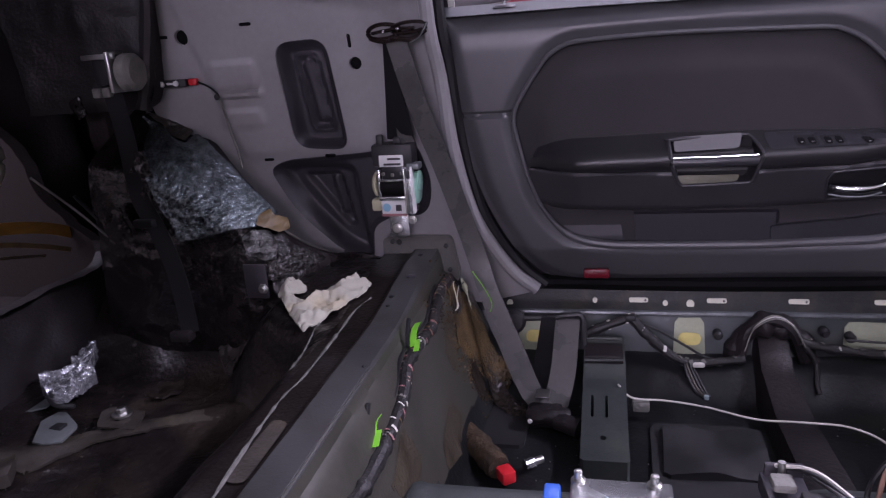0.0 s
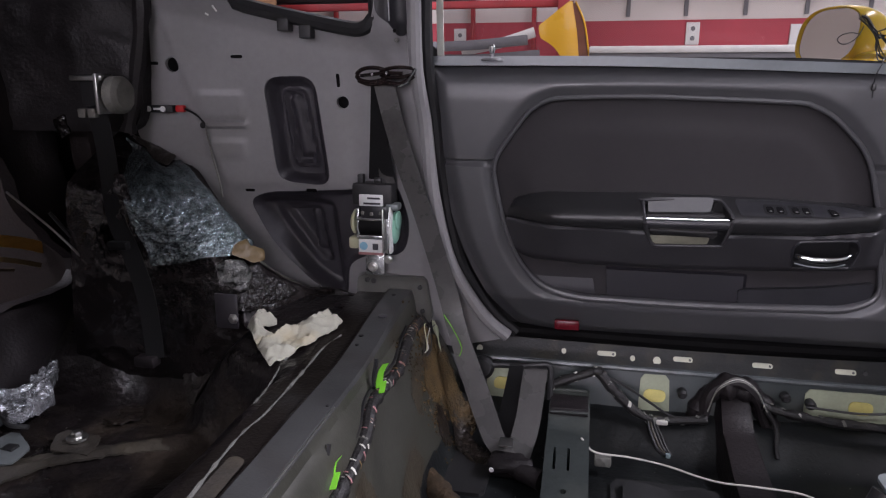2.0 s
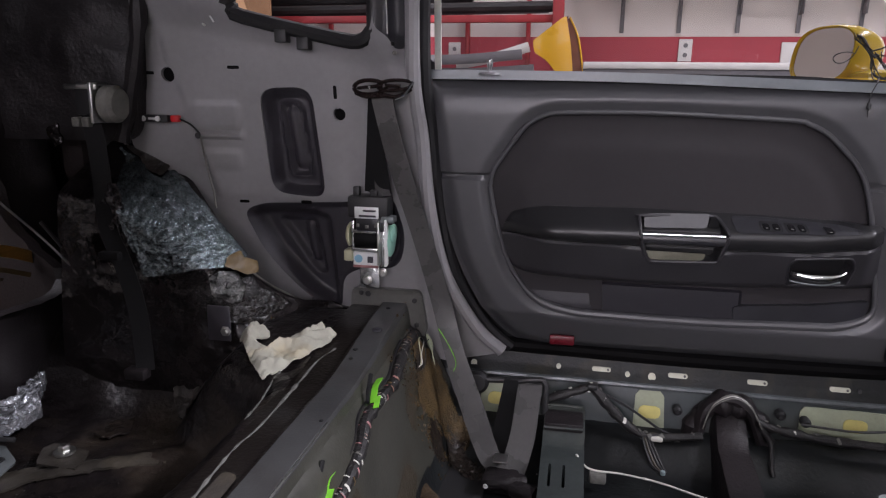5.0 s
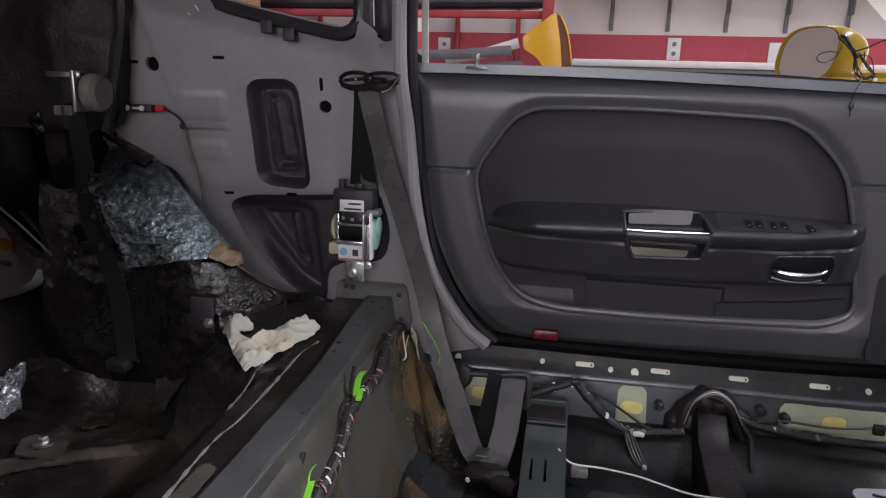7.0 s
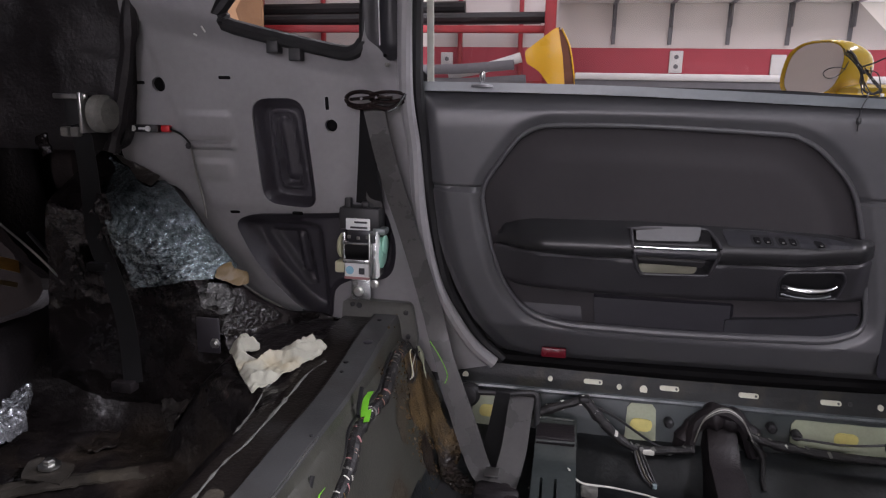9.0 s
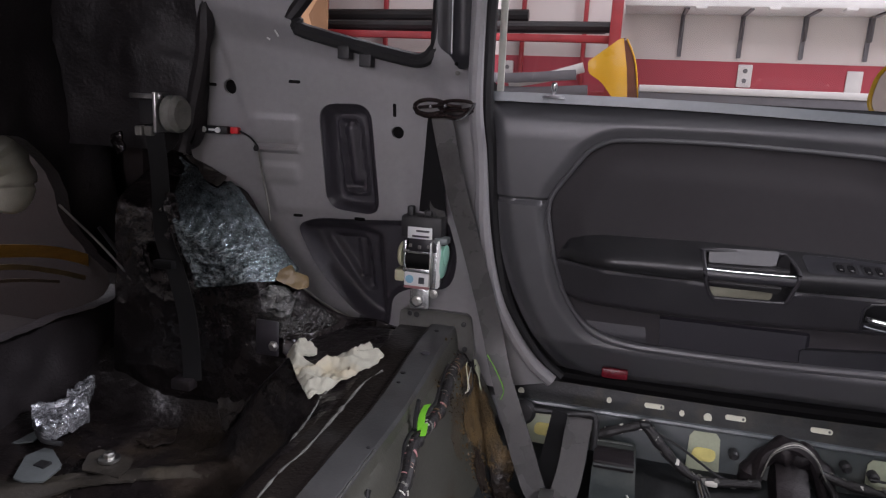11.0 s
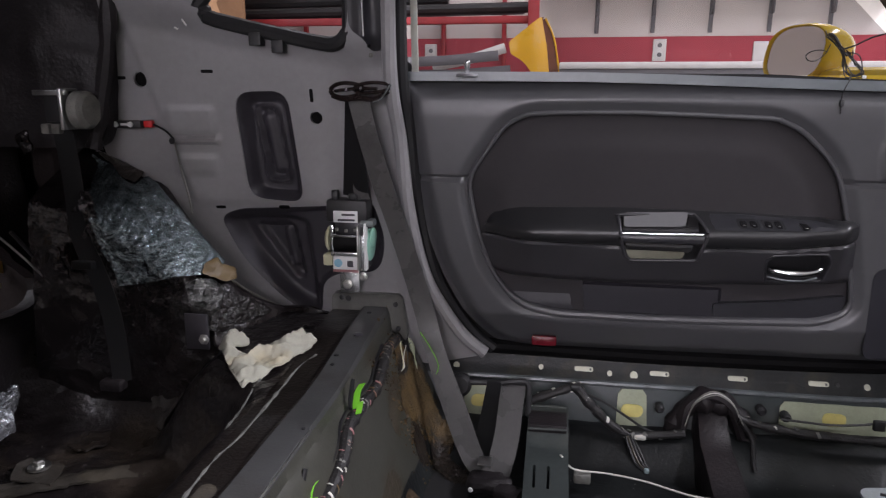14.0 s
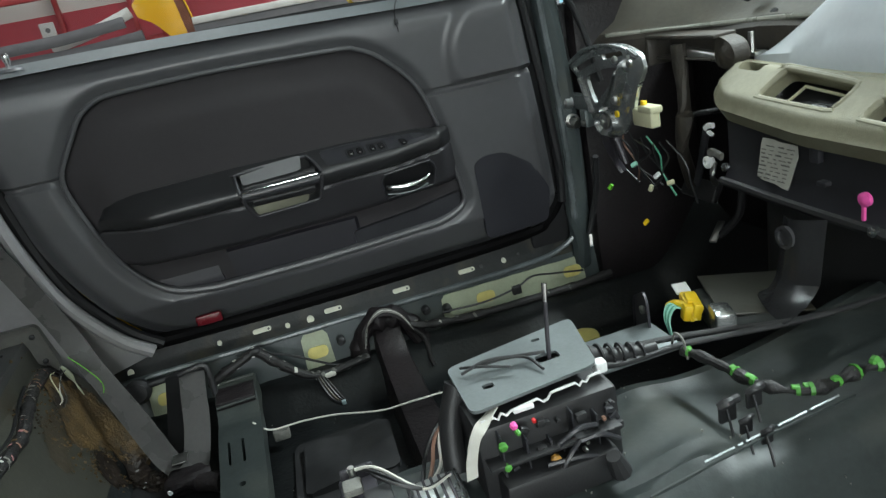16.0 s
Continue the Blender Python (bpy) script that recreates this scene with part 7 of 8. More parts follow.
# ---- tunnel and shifter ----
def shifter():
    t = thing("gear_shifter", "bare gear shifter with grey plate and thin lever", "gear shifter", (0.31, 0.02, 0.2))
    corners = [(0.236, -0.028), (0.238, 0.074), (0.408, 0.096), (0.386, -0.016)]
    o = rounded(corners, 0.012)
    z_at = lambda u: 0.308 + 0.02 * (u - 0.24)
    holes = [rect(0.262, 0.006, 0.275, 0.016, 0.002), rect(0.333, 0.02, 0.36, 0.036, 0.004), rect(0.275, 0.056, 0.285, 0.062, 0.002), rect(0.29, 0.058, 0.30, 0.064, 0.002), rect(0.345, 0.068, 0.356, 0.074, 0.002)]
    part("plate", sheet(o, 0.005, lambda u, v, h: Vector((u, v, z_at(u) + h)), None, 0.0035, holes), M_ZINC, t, "flat grey metal plate")
    part("slot_shadow", box((0.255, 0.0, 0.296), (0.37, 0.075, 0.3), 0.002), M_BLACK, t)
    part("lever", tube([(0.348, 0.028, 0.29), (0.352, 0.033, 0.33), (0.362, 0.045, 0.385)], 0.0026, 10, 5), M_POCKET, t)
    part("lever_tip", tube([(0.3585, 0.041, 0.37), (0.3625, 0.046, 0.39)], 0.0032, 10, 1), M_CHROME, t)
    part("cable_tie", tube([(0.247, 0.035, 0.318), (0.28, 0.04, 0.322), (0.32, 0.03, 0.318), (0.33, 0.0, 0.314)], 0.0018, 6, 6), M_WIRE, t)
    part("cable_tie", tube([(0.25, 0.052, 0.316), (0.27, 0.035, 0.32), (0.30, 0.02, 0.317)], 0.0016, 6, 6), M_WIRE, t)
    part("cable_tie", tube([(0.265, 0.045, 0.316), (0.30, 0.04, 0.318), (0.345, 0.03, 0.316)], 0.002, 6, 4), M_WIRE, t)
    # jagged white gasket below the plate
    rng = random.Random(4)
    jogs = ((0, 0), (0.10, 0), (0.13, -0.004), (0.16, 0.002), (0.2, -0.003), (0.24, 0), (0.46, 0.002), (0.5, -0.004), (0.54, -0.003), (0.57, 0.003), (0.78, 0.003), (0.81, -0.002), (0.84, 0.002), (0.87, -0.001), (0.9, 0.004), (1.0, 0.005))
    part("gasket", strap([(0.243 + 0.143 * f, -0.032 + 0.012 * f, 0.297 + dz) for f, dz in jogs], 0.0022, 0.0022, (0, 0.2, 1), 1), M_PAPER, t, "jagged white gasket strip")
    part("gasket_tab", box((0.279, -0.0335, 0.294), (0.302, -0.029, 0.299), 0.001), M_PAPER, t)
    for k in range(30):
        x, z, s = rng.uniform(0.238, 0.395), rng.uniform(0.195, 0.282), rng.uniform(0.0015, 0.006)
        part("lug", box((-s, -0.003, -s * rng.uniform(0.2, 1.6)), (s, 0.003, s * 0.6), 0.0006, pose(x, -0.031 - rng.uniform(0, 0.012), z, 0, rng.choice((0, 0, 12, -20, 35)), 0)), rng.choice((M_TRIM, M_BLACK, M_BLACK)), t)
    for x, z, m in ((0.30, 0.246, M_STEEL), (0.35, 0.24, M_STEEL), (0.372, 0.262, M_WIREBROWN), (0.295, 0.288, M_RED)):
        part("speck", box((x - 0.002, -0.0475, z - 0.002), (x + 0.002, -0.042, z + 0.002), 0.0008), m, t)
    for x0, z0, x1, z1 in ((0.30, 0.20, 0.34, 0.25), (0.34, 0.25, 0.385, 0.235), (0.315, 0.255, 0.36, 0.262), (0.30, 0.235, 0.385, 0.21)):
        part("web", tube([(x0, -0.052, z0), ((x0 + x1) / 2, -0.056, (z0 + z1) / 2 + 0.01), (x1, -0.05, z1)], 0.0028, 6, 5), M_TRIM, t)
    part("plug", box((0.386, -0.012, 0.292), (0.40, 0.002, 0.306), 0.003), M_PAPER, t, "white plug")
    base = join(box((0.235, -0.03, 0.19), (0.40, 0.07, 0.286), 0.008), box((0.25, -0.06, 0.19), (0.38, -0.02, 0.23), 0.006))
    part("housing", base, M_BLACK, t, "black ribbed plastic housing")
    for k in range(5):
        x = 0.256 + 0.027 * k
        part("rib", box((x, -0.043, 0.2 + 0.01 * (k % 2)), (x + 0.0025, -0.028, 0.28 - 0.012 * (k % 3)), 0.0008), M_TRIM, t)
    part("rail", box((0.24, -0.05, 0.245), (0.39, -0.028, 0.25), 0.001), M_BLACK, t)
    for x, z, m, r in ((0.257, 0.272, M_GREENTAPE, 0.005), (0.258, 0.246, M_GREENTAPE, 0.0045), (0.275, 0.283, M_GREENTAPE, 0.003), (0.272, 0.292, M_PINK, 0.004), (0.311, 0.235, M_ORANGE, 0.006), (0.345, 0.235, M_STEEL, 0.003)):
        part("pin", lathe([(r, 0), (r, 0.004), (r * 0.6, 0.006)], pose(x, -0.046, z, 90), 8), m, t)
    part("ribbon", strap([(0.262, -0.018, 0.300), (0.247, -0.032, 0.297), (0.233, -0.039, 0.287), (0.224, -0.04, 0.262), (0.221, -0.039, 0.24)], 0.013, 0.0015, (1, 0.2, 0.3), 8), M_WIREWHITE, t, "flat white cable")
    part("boot", tube([(0.242, 0.05, 0.3), (0.225, 0.04, 0.26), (0.215, 0.02, 0.21)], 0.014, 12, 6), M_BLACK, t)
    for k in range(3):
        part("wire", tube([(0.232, 0.06, 0.27), (0.21 - 0.006 * k, 0.05, 0.24), (0.20 - 0.01 * k, 0.03, 0.215), (0.16, -0.01 - 0.02 * k, 0.21)], 0.0025, 6, 6), (M_WIREWHITE, M_WIREBROWN, M_WIRE)[k], t)


def tunnel_things():
    m = thing("steel_module", "silver metal module with clips on the tunnel", "module", (0.08, 0.02, 0.2))
    part("case", box((-0.108, -0.09, 0.19), (-0.004, 0.026, 0.222), 0.003), M_ALU, m)
    for x in (-0.10, -0.022):
        part("stud", lathe([(0.008, 0), (0.008, 0.004), (0.0045, 0.006), (0.0045, 0.014), (0.002, 0.015)], pose(x, 0.018, 0.221), 12), M_STEEL, m)
    part("bracket", join(box((0.086, -0.03, 0.20), (0.128, 0.058, 0.222), 0.003), box((0.09, 0.05, 0.215), (0.128, 0.056, 0.236), 0.002)), M_POCKET, m)
    part("post", tube([(0.104, 0.04, 0.215), (0.104, 0.042, 0.245)], 0.004, 10, 1), M_STEEL, m)
    part("tray", box((0.16, -0.06, 0.20), (0.215, 0.012, 0.221), 0.003), M_ALU, m)
    for k in range(7):
        x = 0.155 + 0.009 * k
        part("fin", box((x, -0.055, 0.221), (x + 0.003, 0.008, 0.2245), 0.0006), M_POCKET if k % 3 else M_BLACK, m)
    part("relay", box((0.11, -0.03, 0.228), (0.14, 0.0, 0.243), 0.003, pose(0, 0, 0)), M_BLACK, m)
    part("relay", box((0.09, 0.012, 0.228), (0.112, 0.034, 0.238), 0.003), M_SEALANT, m)
    for k in range(3):
        part("wire", tube([(0.10 + 0.01 * k, 0.05, 0.235), (0.13, 0.02 - 0.01 * k, 0.25), (0.17, -0.02, 0.235), (0.205, 0.0, 0.225)], 0.002, 6, 6), (M_WIREWHITE, M_WIRE, M_WIRE)[k], m)
    part("blue_clip", box((-0.136, -0.01, 0.20), (-0.118, 0.016, 0.22), 0.003, None), M_BLUE, m, "blue plastic clip")
    for y in (0.0, 0.035):
        solo("shift_cable", tube([(0.40, 0.045 + y, 0.27), (0.45, 0.05 + y, 0.255), (0.53, 0.055 + y * 0.6, 0.25), (0.60, 0.04 + y * 0.4, 0.25), (0.70, 0.02, 0.25), (0.80, 0.0, 0.26)], 0.0042, 10, 8, lumps=0.2), M_BLACK, "black shift cable along the tunnel", "cable", "shift cables")
    gaiter = thing("cable_gaiter", "ribbed black rubber gaiter round the shift cables", "gaiter", (0.46, 0.06, 0.24))
    part("sleeve", tube([(0.405, 0.06, 0.275), (0.44, 0.06, 0.262), (0.47, 0.06, 0.258), (0.50, 0.06, 0.256)], (0.013, 0.007), 12, 6), M_BLACK, gaiter)
    for k in range(6):
        x = 0.41 + 0.014 * k
        part("rib", tube([Vector((x, 0.06 + (0.0145 - 0.001 * k) * math.cos(a), 0.272 - 0.0028 * k + (0.0145 - 0.001 * k) * math.sin(a))) for a in [math.pi * q / 5 for q in range(10)]], 0.0022, 6, 2, True), M_BLACK, gaiter)
    solo("cable_clamp", tube([(0.53, 0.038, 0.238), (0.53, 0.045, 0.262), (0.53, 0.062, 0.264), (0.53, 0.07, 0.245)], 0.0015, 8, 6), M_SEALANT, "grey clamp round the shift cables", "clamp")
    b = thing("tunnel_bracket", "dark upright steel bracket on the tunnel", "bracket", (0.53, 0.16, 0.18))
    part("upright", sheet(rounded([(0.145, 0.225), (0.148, 0.270), (0.162, 0.279), (0.212, 0.250), (0.222, 0.222), (0.222, 0.18), (0.15, 0.18)], 0.012), 0.008, lambda u, v, h: Vector((0.535 + 0.25 * (u - 0.1) + h, u, v)), None, 0.004), M_POCKET, b)
    part("foot", box((0.43, 0.085, 0.222), (0.555, 0.165, 0.23), 0.003), M_ZINC, b)
    part("bolt", lathe([(0.006, 0), (0.006, 0.004), (0.004, 0.005)], pose(0.552, 0.172, 0.246, 0, -90), 10), M_STEEL, b)
    y = thing("airbag_module", "grey airbag control module with yellow connector", "module", (0.65, 0.13, 0.2))
    part("case", box((-0.055, -0.06, 0), (0.05, 0.045, 0.03), 0.006, pose(0.69, 0.145, 0.205, 0, 0, -20)), M_TUNNEL, y)
    part("cover", box((-0.06, -0.07, 0), (0.06, 0.06, 0.004), 0.002, pose(0.705, 0.14, 0.238, 0, 4, -22)), M_RISER, y, "dusty flat cover")
    c = part("connector", join(tube([(0.602, 0.188, 0.228), (0.606, 0.172, 0.238), (0.61, 0.15, 0.236), (0.612, 0.14, 0.222)], 0.006, 8, 5, lumps=0.4), box((-0.012, -0.024, 0), (0.012, 0.016, 0.013), 0.004, pose(0.622, 0.166, 0.234, 14, 6, -15)), box((-0.009, -0.013, -0.02), (0.009, 0.004, 0.004), 0.003, pose(0.612, 0.155, 0.240, 0, 10, -15)), box((-0.006, -0.006, 0), (0.006, 0.006, 0.024), 0.002, pose(0.615, 0.143, 0.222, 0, 10, -15)), box((-0.004, -0.010, 0), (0.004, 0.010, 0.006), 0.002, pose(0.616, 0.16, 0.246, 14, 6, -15))), M_YELLOW, y, "bright yellow connector")
    part("latch", box((-0.012, -0.012, 0), (0.01, 0.012, 0.005), 0.002, pose(0.628, 0.192, 0.246, 10, 0, -15)), M_PAPER, c)
    part("lug", box((-0.015, -0.022, 0), (0.012, 0.02, 0.035), 0.004, pose(0.632, 0.105, 0.215, 0, 0, -20)), M_ALU, y)
    for k in range(5):
        part("wire", tube([(0.605, 0.158 + 0.003 * k, 0.236), (0.592, 0.158 + 0.004 * k, 0.240), (0.578, 0.15 + 0.003 * k, 0.228), (0.572, 0.135, 0.205)], 0.0016, 5, 6), M_WIREGREEN if k % 2 else M_MINT, y)
    h = thing("tunnel_loom", "black wiring loom with green tape over the tunnel", "wiring loom", (0.6, -0.03, 0.2))
    path = [(0.53, 0.05, 0.245), (0.54, 0.0275, 0.245), (0.5475, -0.0163, 0.246), (0.5525, -0.048, 0.245), (0.574, -0.0825, 0.244), (0.606, -0.0955, 0.245), (0.641, -0.0945, 0.247), (0.675, -0.096, 0.249), (0.74, -0.1, 0.256)]
    part("loom", tube(path, 0.0062, 10, 8, lumps=0.9), M_LOOM, h)
    line = smooth_line(path, 8)
    for k, n in ((3, 1), (18, 1), (24, 2), (33, 1), (36, 1), (43, 2), (49, 1), (55, 1), (60, 1)):
        at, way = line[k] + Vector((0, 0.001 * (-1) ** k, 0.006)), (line[k + n] - line[k])
        part("tape_wrap", join(box((-0.004 - 0.001 * n, -0.0035, -0.003), (0.004, 0.0035, 0.0012), 0.0015, pose(*at, 12 * (-1) ** k, 8, math.degrees(math.atan2(way.y, way.x)))), tube([line[k] + Vector((0, 0, 0.001)), line[k + 1] + Vector((0, 0, 0.001))], 0.0072, 8, 2, lumps=0.6)), M_GREENTAPE, h, "green tape wrap")
    part("tape_wrap", tube([line[38], line[39]], 0.005, 8, 2, lumps=0.6), M_INKBLUE, h)
    s = thing("carpet_retainer", "bright silver retainer strip along the tunnel", "retainer strip", (0.5, -0.13, 0.2))
    for x0, x1 in ((0.425, 0.462), (0.466, 0.472), (0.476, 0.50), (0.517, 0.555), (0.56, 0.60)):
        part("strip", strap([(x0, -0.145 + 0.116 * (x0 - 0.385), 0.25), (x1, -0.145 + 0.116 * (x1 - 0.385), 0.25)], 0.0018, 0.0012, (0, 1, 0.4), 2), M_ZINC, s)
    part("strip_base", tube([(0.36, -0.15, 0.243), (0.50, -0.134, 0.247), (0.62, -0.12, 0.243)], 0.0016, 6, 4, lumps=0.5), M_TUNNEL, s)
    for x, yy, k in ((0.499, -0.076, 1.7), (0.537, -0.070, 1.6), (0.497, -0.108, 1.2), (0.502, -0.132, 1.1)):
        part("clip", join(box((x - 0.006 * k, yy - 0.0015 * k, 0.250 - 0.012 * k), (x + 0.006 * k, yy + 0.0015 * k, 0.254), 0.0012), tube([(x - 0.006 * k, yy, 0.25), (x, yy - 0.004, 0.256), (x + 0.008 * k, yy + 0.002, 0.252)], 0.0022 * k, 8, 4, lumps=0.9), tube([(x - 0.005, yy - 0.006, 0.25), (x - 0.008, yy - 0.02, 0.225)], 0.0016, 6, 1)), M_BLACK, s)
    solo("tunnel_stud", tube([(0.37, -0.075, 0.215), (0.362, -0.078, 0.24)], (0.012, 0.008), 10, 2), M_BLACK, "black rubber stud on the tunnel", "stud")


shifter()
tunnel_things()


# ---- front: brake, pedals, dash remains, cowl ----
def parking_brake():
    t = thing("parking_brake", "bare silver parking brake quadrant on the side post", "parking brake", (0.72, 0.55, 0.42))
    def put(u, v, h):
        return Vector((0.715 + 0.04 * (0.62 - u) - h, u, v))
    full = rounded([(0.664, 0.541, 0.006), (0.594, 0.569, 0.04), (0.522, 0.580, 0.05), (0.449, 0.577, 0.04), (0.407, 0.562, 0.02), (0.398, 0.538, 0.02), (0.428, 0.500, 0.03), (0.448, 0.450, 0.03), (0.482, 0.418, 0.03), (0.526, 0.407, 0.03), (0.577, 0.416, 0.03), (0.590, 0.445, 0.03), (0.597, 0.472), (0.625, 0.516, 0.008)], 0.02)
    gaps = [rounded([(0.633, 0.534), (0.541, 0.560), (0.536, 0.551), (0.619, 0.526)], 0.005), rounded([(0.522, 0.561), (0.456, 0.568), (0.452, 0.560), (0.520, 0.552)], 0.005),
            rounded([(0.586, 0.520), (0.52, 0.5365), (0.468, 0.541), (0.498, 0.513), (0.562, 0.468), (0.578, 0.497)], 0.010)]

    def pressed(u, v):
        h = 0.004 * step01(-sdf(np.stack([u, v], 1), full)[0] / 0.010)
        h += ridge(u, v, (0.446, 0.545), (0.492, 0.470), 0.016, 0.010) + ridge(u, v, (0.605, 0.515), (0.574, 0.455), 0.008, 0.007)
        h += ridge(u, v, (0.474, 0.53), (0.520, 0.466), 0.011, 0.006)
        r = np.hypot(u - 0.520, (v - 0.440) * 1.4)
        return h + 0.013 * np.exp(-((r - 0.032) / 0.006) ** 2) - 0.003 * np.exp(-(r / 0.014) ** 2)
    part("quadrant", sheet(full, 0.003, put, pressed, 0.007, gaps), M_ALU, t, "pressed bare metal quadrant")
    part("toothed_rim", tube([put(u, v, 0.005) for u, v in ((0.655, 0.538), (0.59, 0.5665), (0.522, 0.5765), (0.45, 0.573), (0.41, 0.559))], 0.0034, 8, 6), M_ALU, t)
    part("hub", lathe([(0.014, 0), (0.014, 0.006), (0.009, 0.008), (0.005, 0.008), (0.005, 0.012)], pose(0.708, 0.515, 0.443, 0, -90), 20), M_STEEL, t)
    for u, v in ((0.413, 0.55), (0.605, 0.43), (0.475, 0.485), (0.46, 0.555)):
        part("bolt", lathe([(0.0065, 0), (0.0065, 0.005), (0.004, 0.007)], pose(0.708, u, v, 0, -90), 12), M_STEEL, t)
    part("yellow_mark", lathe([(0.006, 0), (0.006, 0.003)], pose(0.705, 0.466, 0.462, 0, -90), 10), M_YELLOW, t, "yellow paint mark")
    part("mount", join(box((0.712, 0.585, 0.45), (0.735, 0.68, 0.482), 0.008), box((0.708, 0.60, 0.42), (0.73, 0.625, 0.455), 0.004)), M_ZINC, t)
    part("mount_pin", lathe([(0.013, 0), (0.013, 0.014), (0.008, 0.018)], pose(0.708, 0.655, 0.467, 0, -90), 14), M_ALU, t)
    part("spring", tube([(0.705, 0.685, 0.44), (0.70, 0.655, 0.428), (0.705, 0.63, 0.425)], 0.011, 12, 5, lumps=0.4), M_STEEL, t)
    for k in range(5):
        part("spring_coil", tube([Vector((0.702 + 0.012 * math.sin(a), 0.672 - 0.008 * k, 0.432 + 0.012 * math.cos(a))) for a in [math.pi * q / 4 for q in range(8)]], 0.0018, 6, 2, True), M_STEEL, t)
    part("lower_arm", join(tube([(0.72, 0.55, 0.41), (0.74, 0.56, 0.36), (0.75, 0.55, 0.33)], 0.012, 8, 5, flat=0.5), tube([(0.72, 0.51, 0.41), (0.73, 0.5, 0.36)], 0.006, 8, 4)), M_POCKET, t)
    part("cable", tube([(0.72, 0.6, 0.36), (0.73, 0.63, 0.29), (0.725, 0.655, 0.22), (0.715, 0.66, 0.18)], 0.006, 8, 6), M_BLACK, t)
    c = thing("wire_connector", "cream plastic wiring connector under the dash", "connector", (0.74, 0.40, 0.44))
    part("block", box((0.72, 0.388, 0.440), (0.74, 0.446, 0.470), 0.004, pose(0, 0, 0)), M_CREAM, c)
    part("lip", box((0.718, 0.383, 0.465), (0.742, 0.425, 0.477), 0.003), M_CREAM, c)
    part("key", box((0.724, 0.412, 0.475), (0.732, 0.424, 0.484), 0.002), M_YELLOW, c)
    for k in range(12):
        y = 0.37 + 0.02 * k
        solo("loose_wire", tube([(0.735, y, 0.42 - 0.006 * (k % 3)), (0.75, y + 0.012 * ((k * 7) % 5 - 2), 0.385), (0.755, y + 0.02 * ((k * 3) % 4 - 1.5), 0.35), (0.765 + 0.01 * (k % 3), y + 0.03 * ((k * 5) % 3 - 1), 0.31)], 0.0018, 6, 6), M_WIREGREEN if k == 3 else M_WIREBROWN if k == 7 else M_WIRE, "thin loose wire hanging under the dash", "wire", "wires under the dash")
    for p, m, r in (((0.74, 0.415, 0.35), M_PAPER, 20), ((0.74, 0.375, 0.345), M_CREAM, 40), ((0.735, 0.43, 0.325), M_CREAM, 0), ((0.73, 0.57, 0.30), M_GREEN, 10), ((0.76, 0.5, 0.235), M_YELLOW, 15), ((0.735, 0.48, 0.36), M_MINT, 30)):
        solo("wire_plug", box((-0.003, -0.004, -0.0065), (0.003, 0.004, 0.0065), 0.0015, pose(*p, r + 25, r, 20)), m, "small coloured wire plug under the dash", "plug", "plugs under the dash")


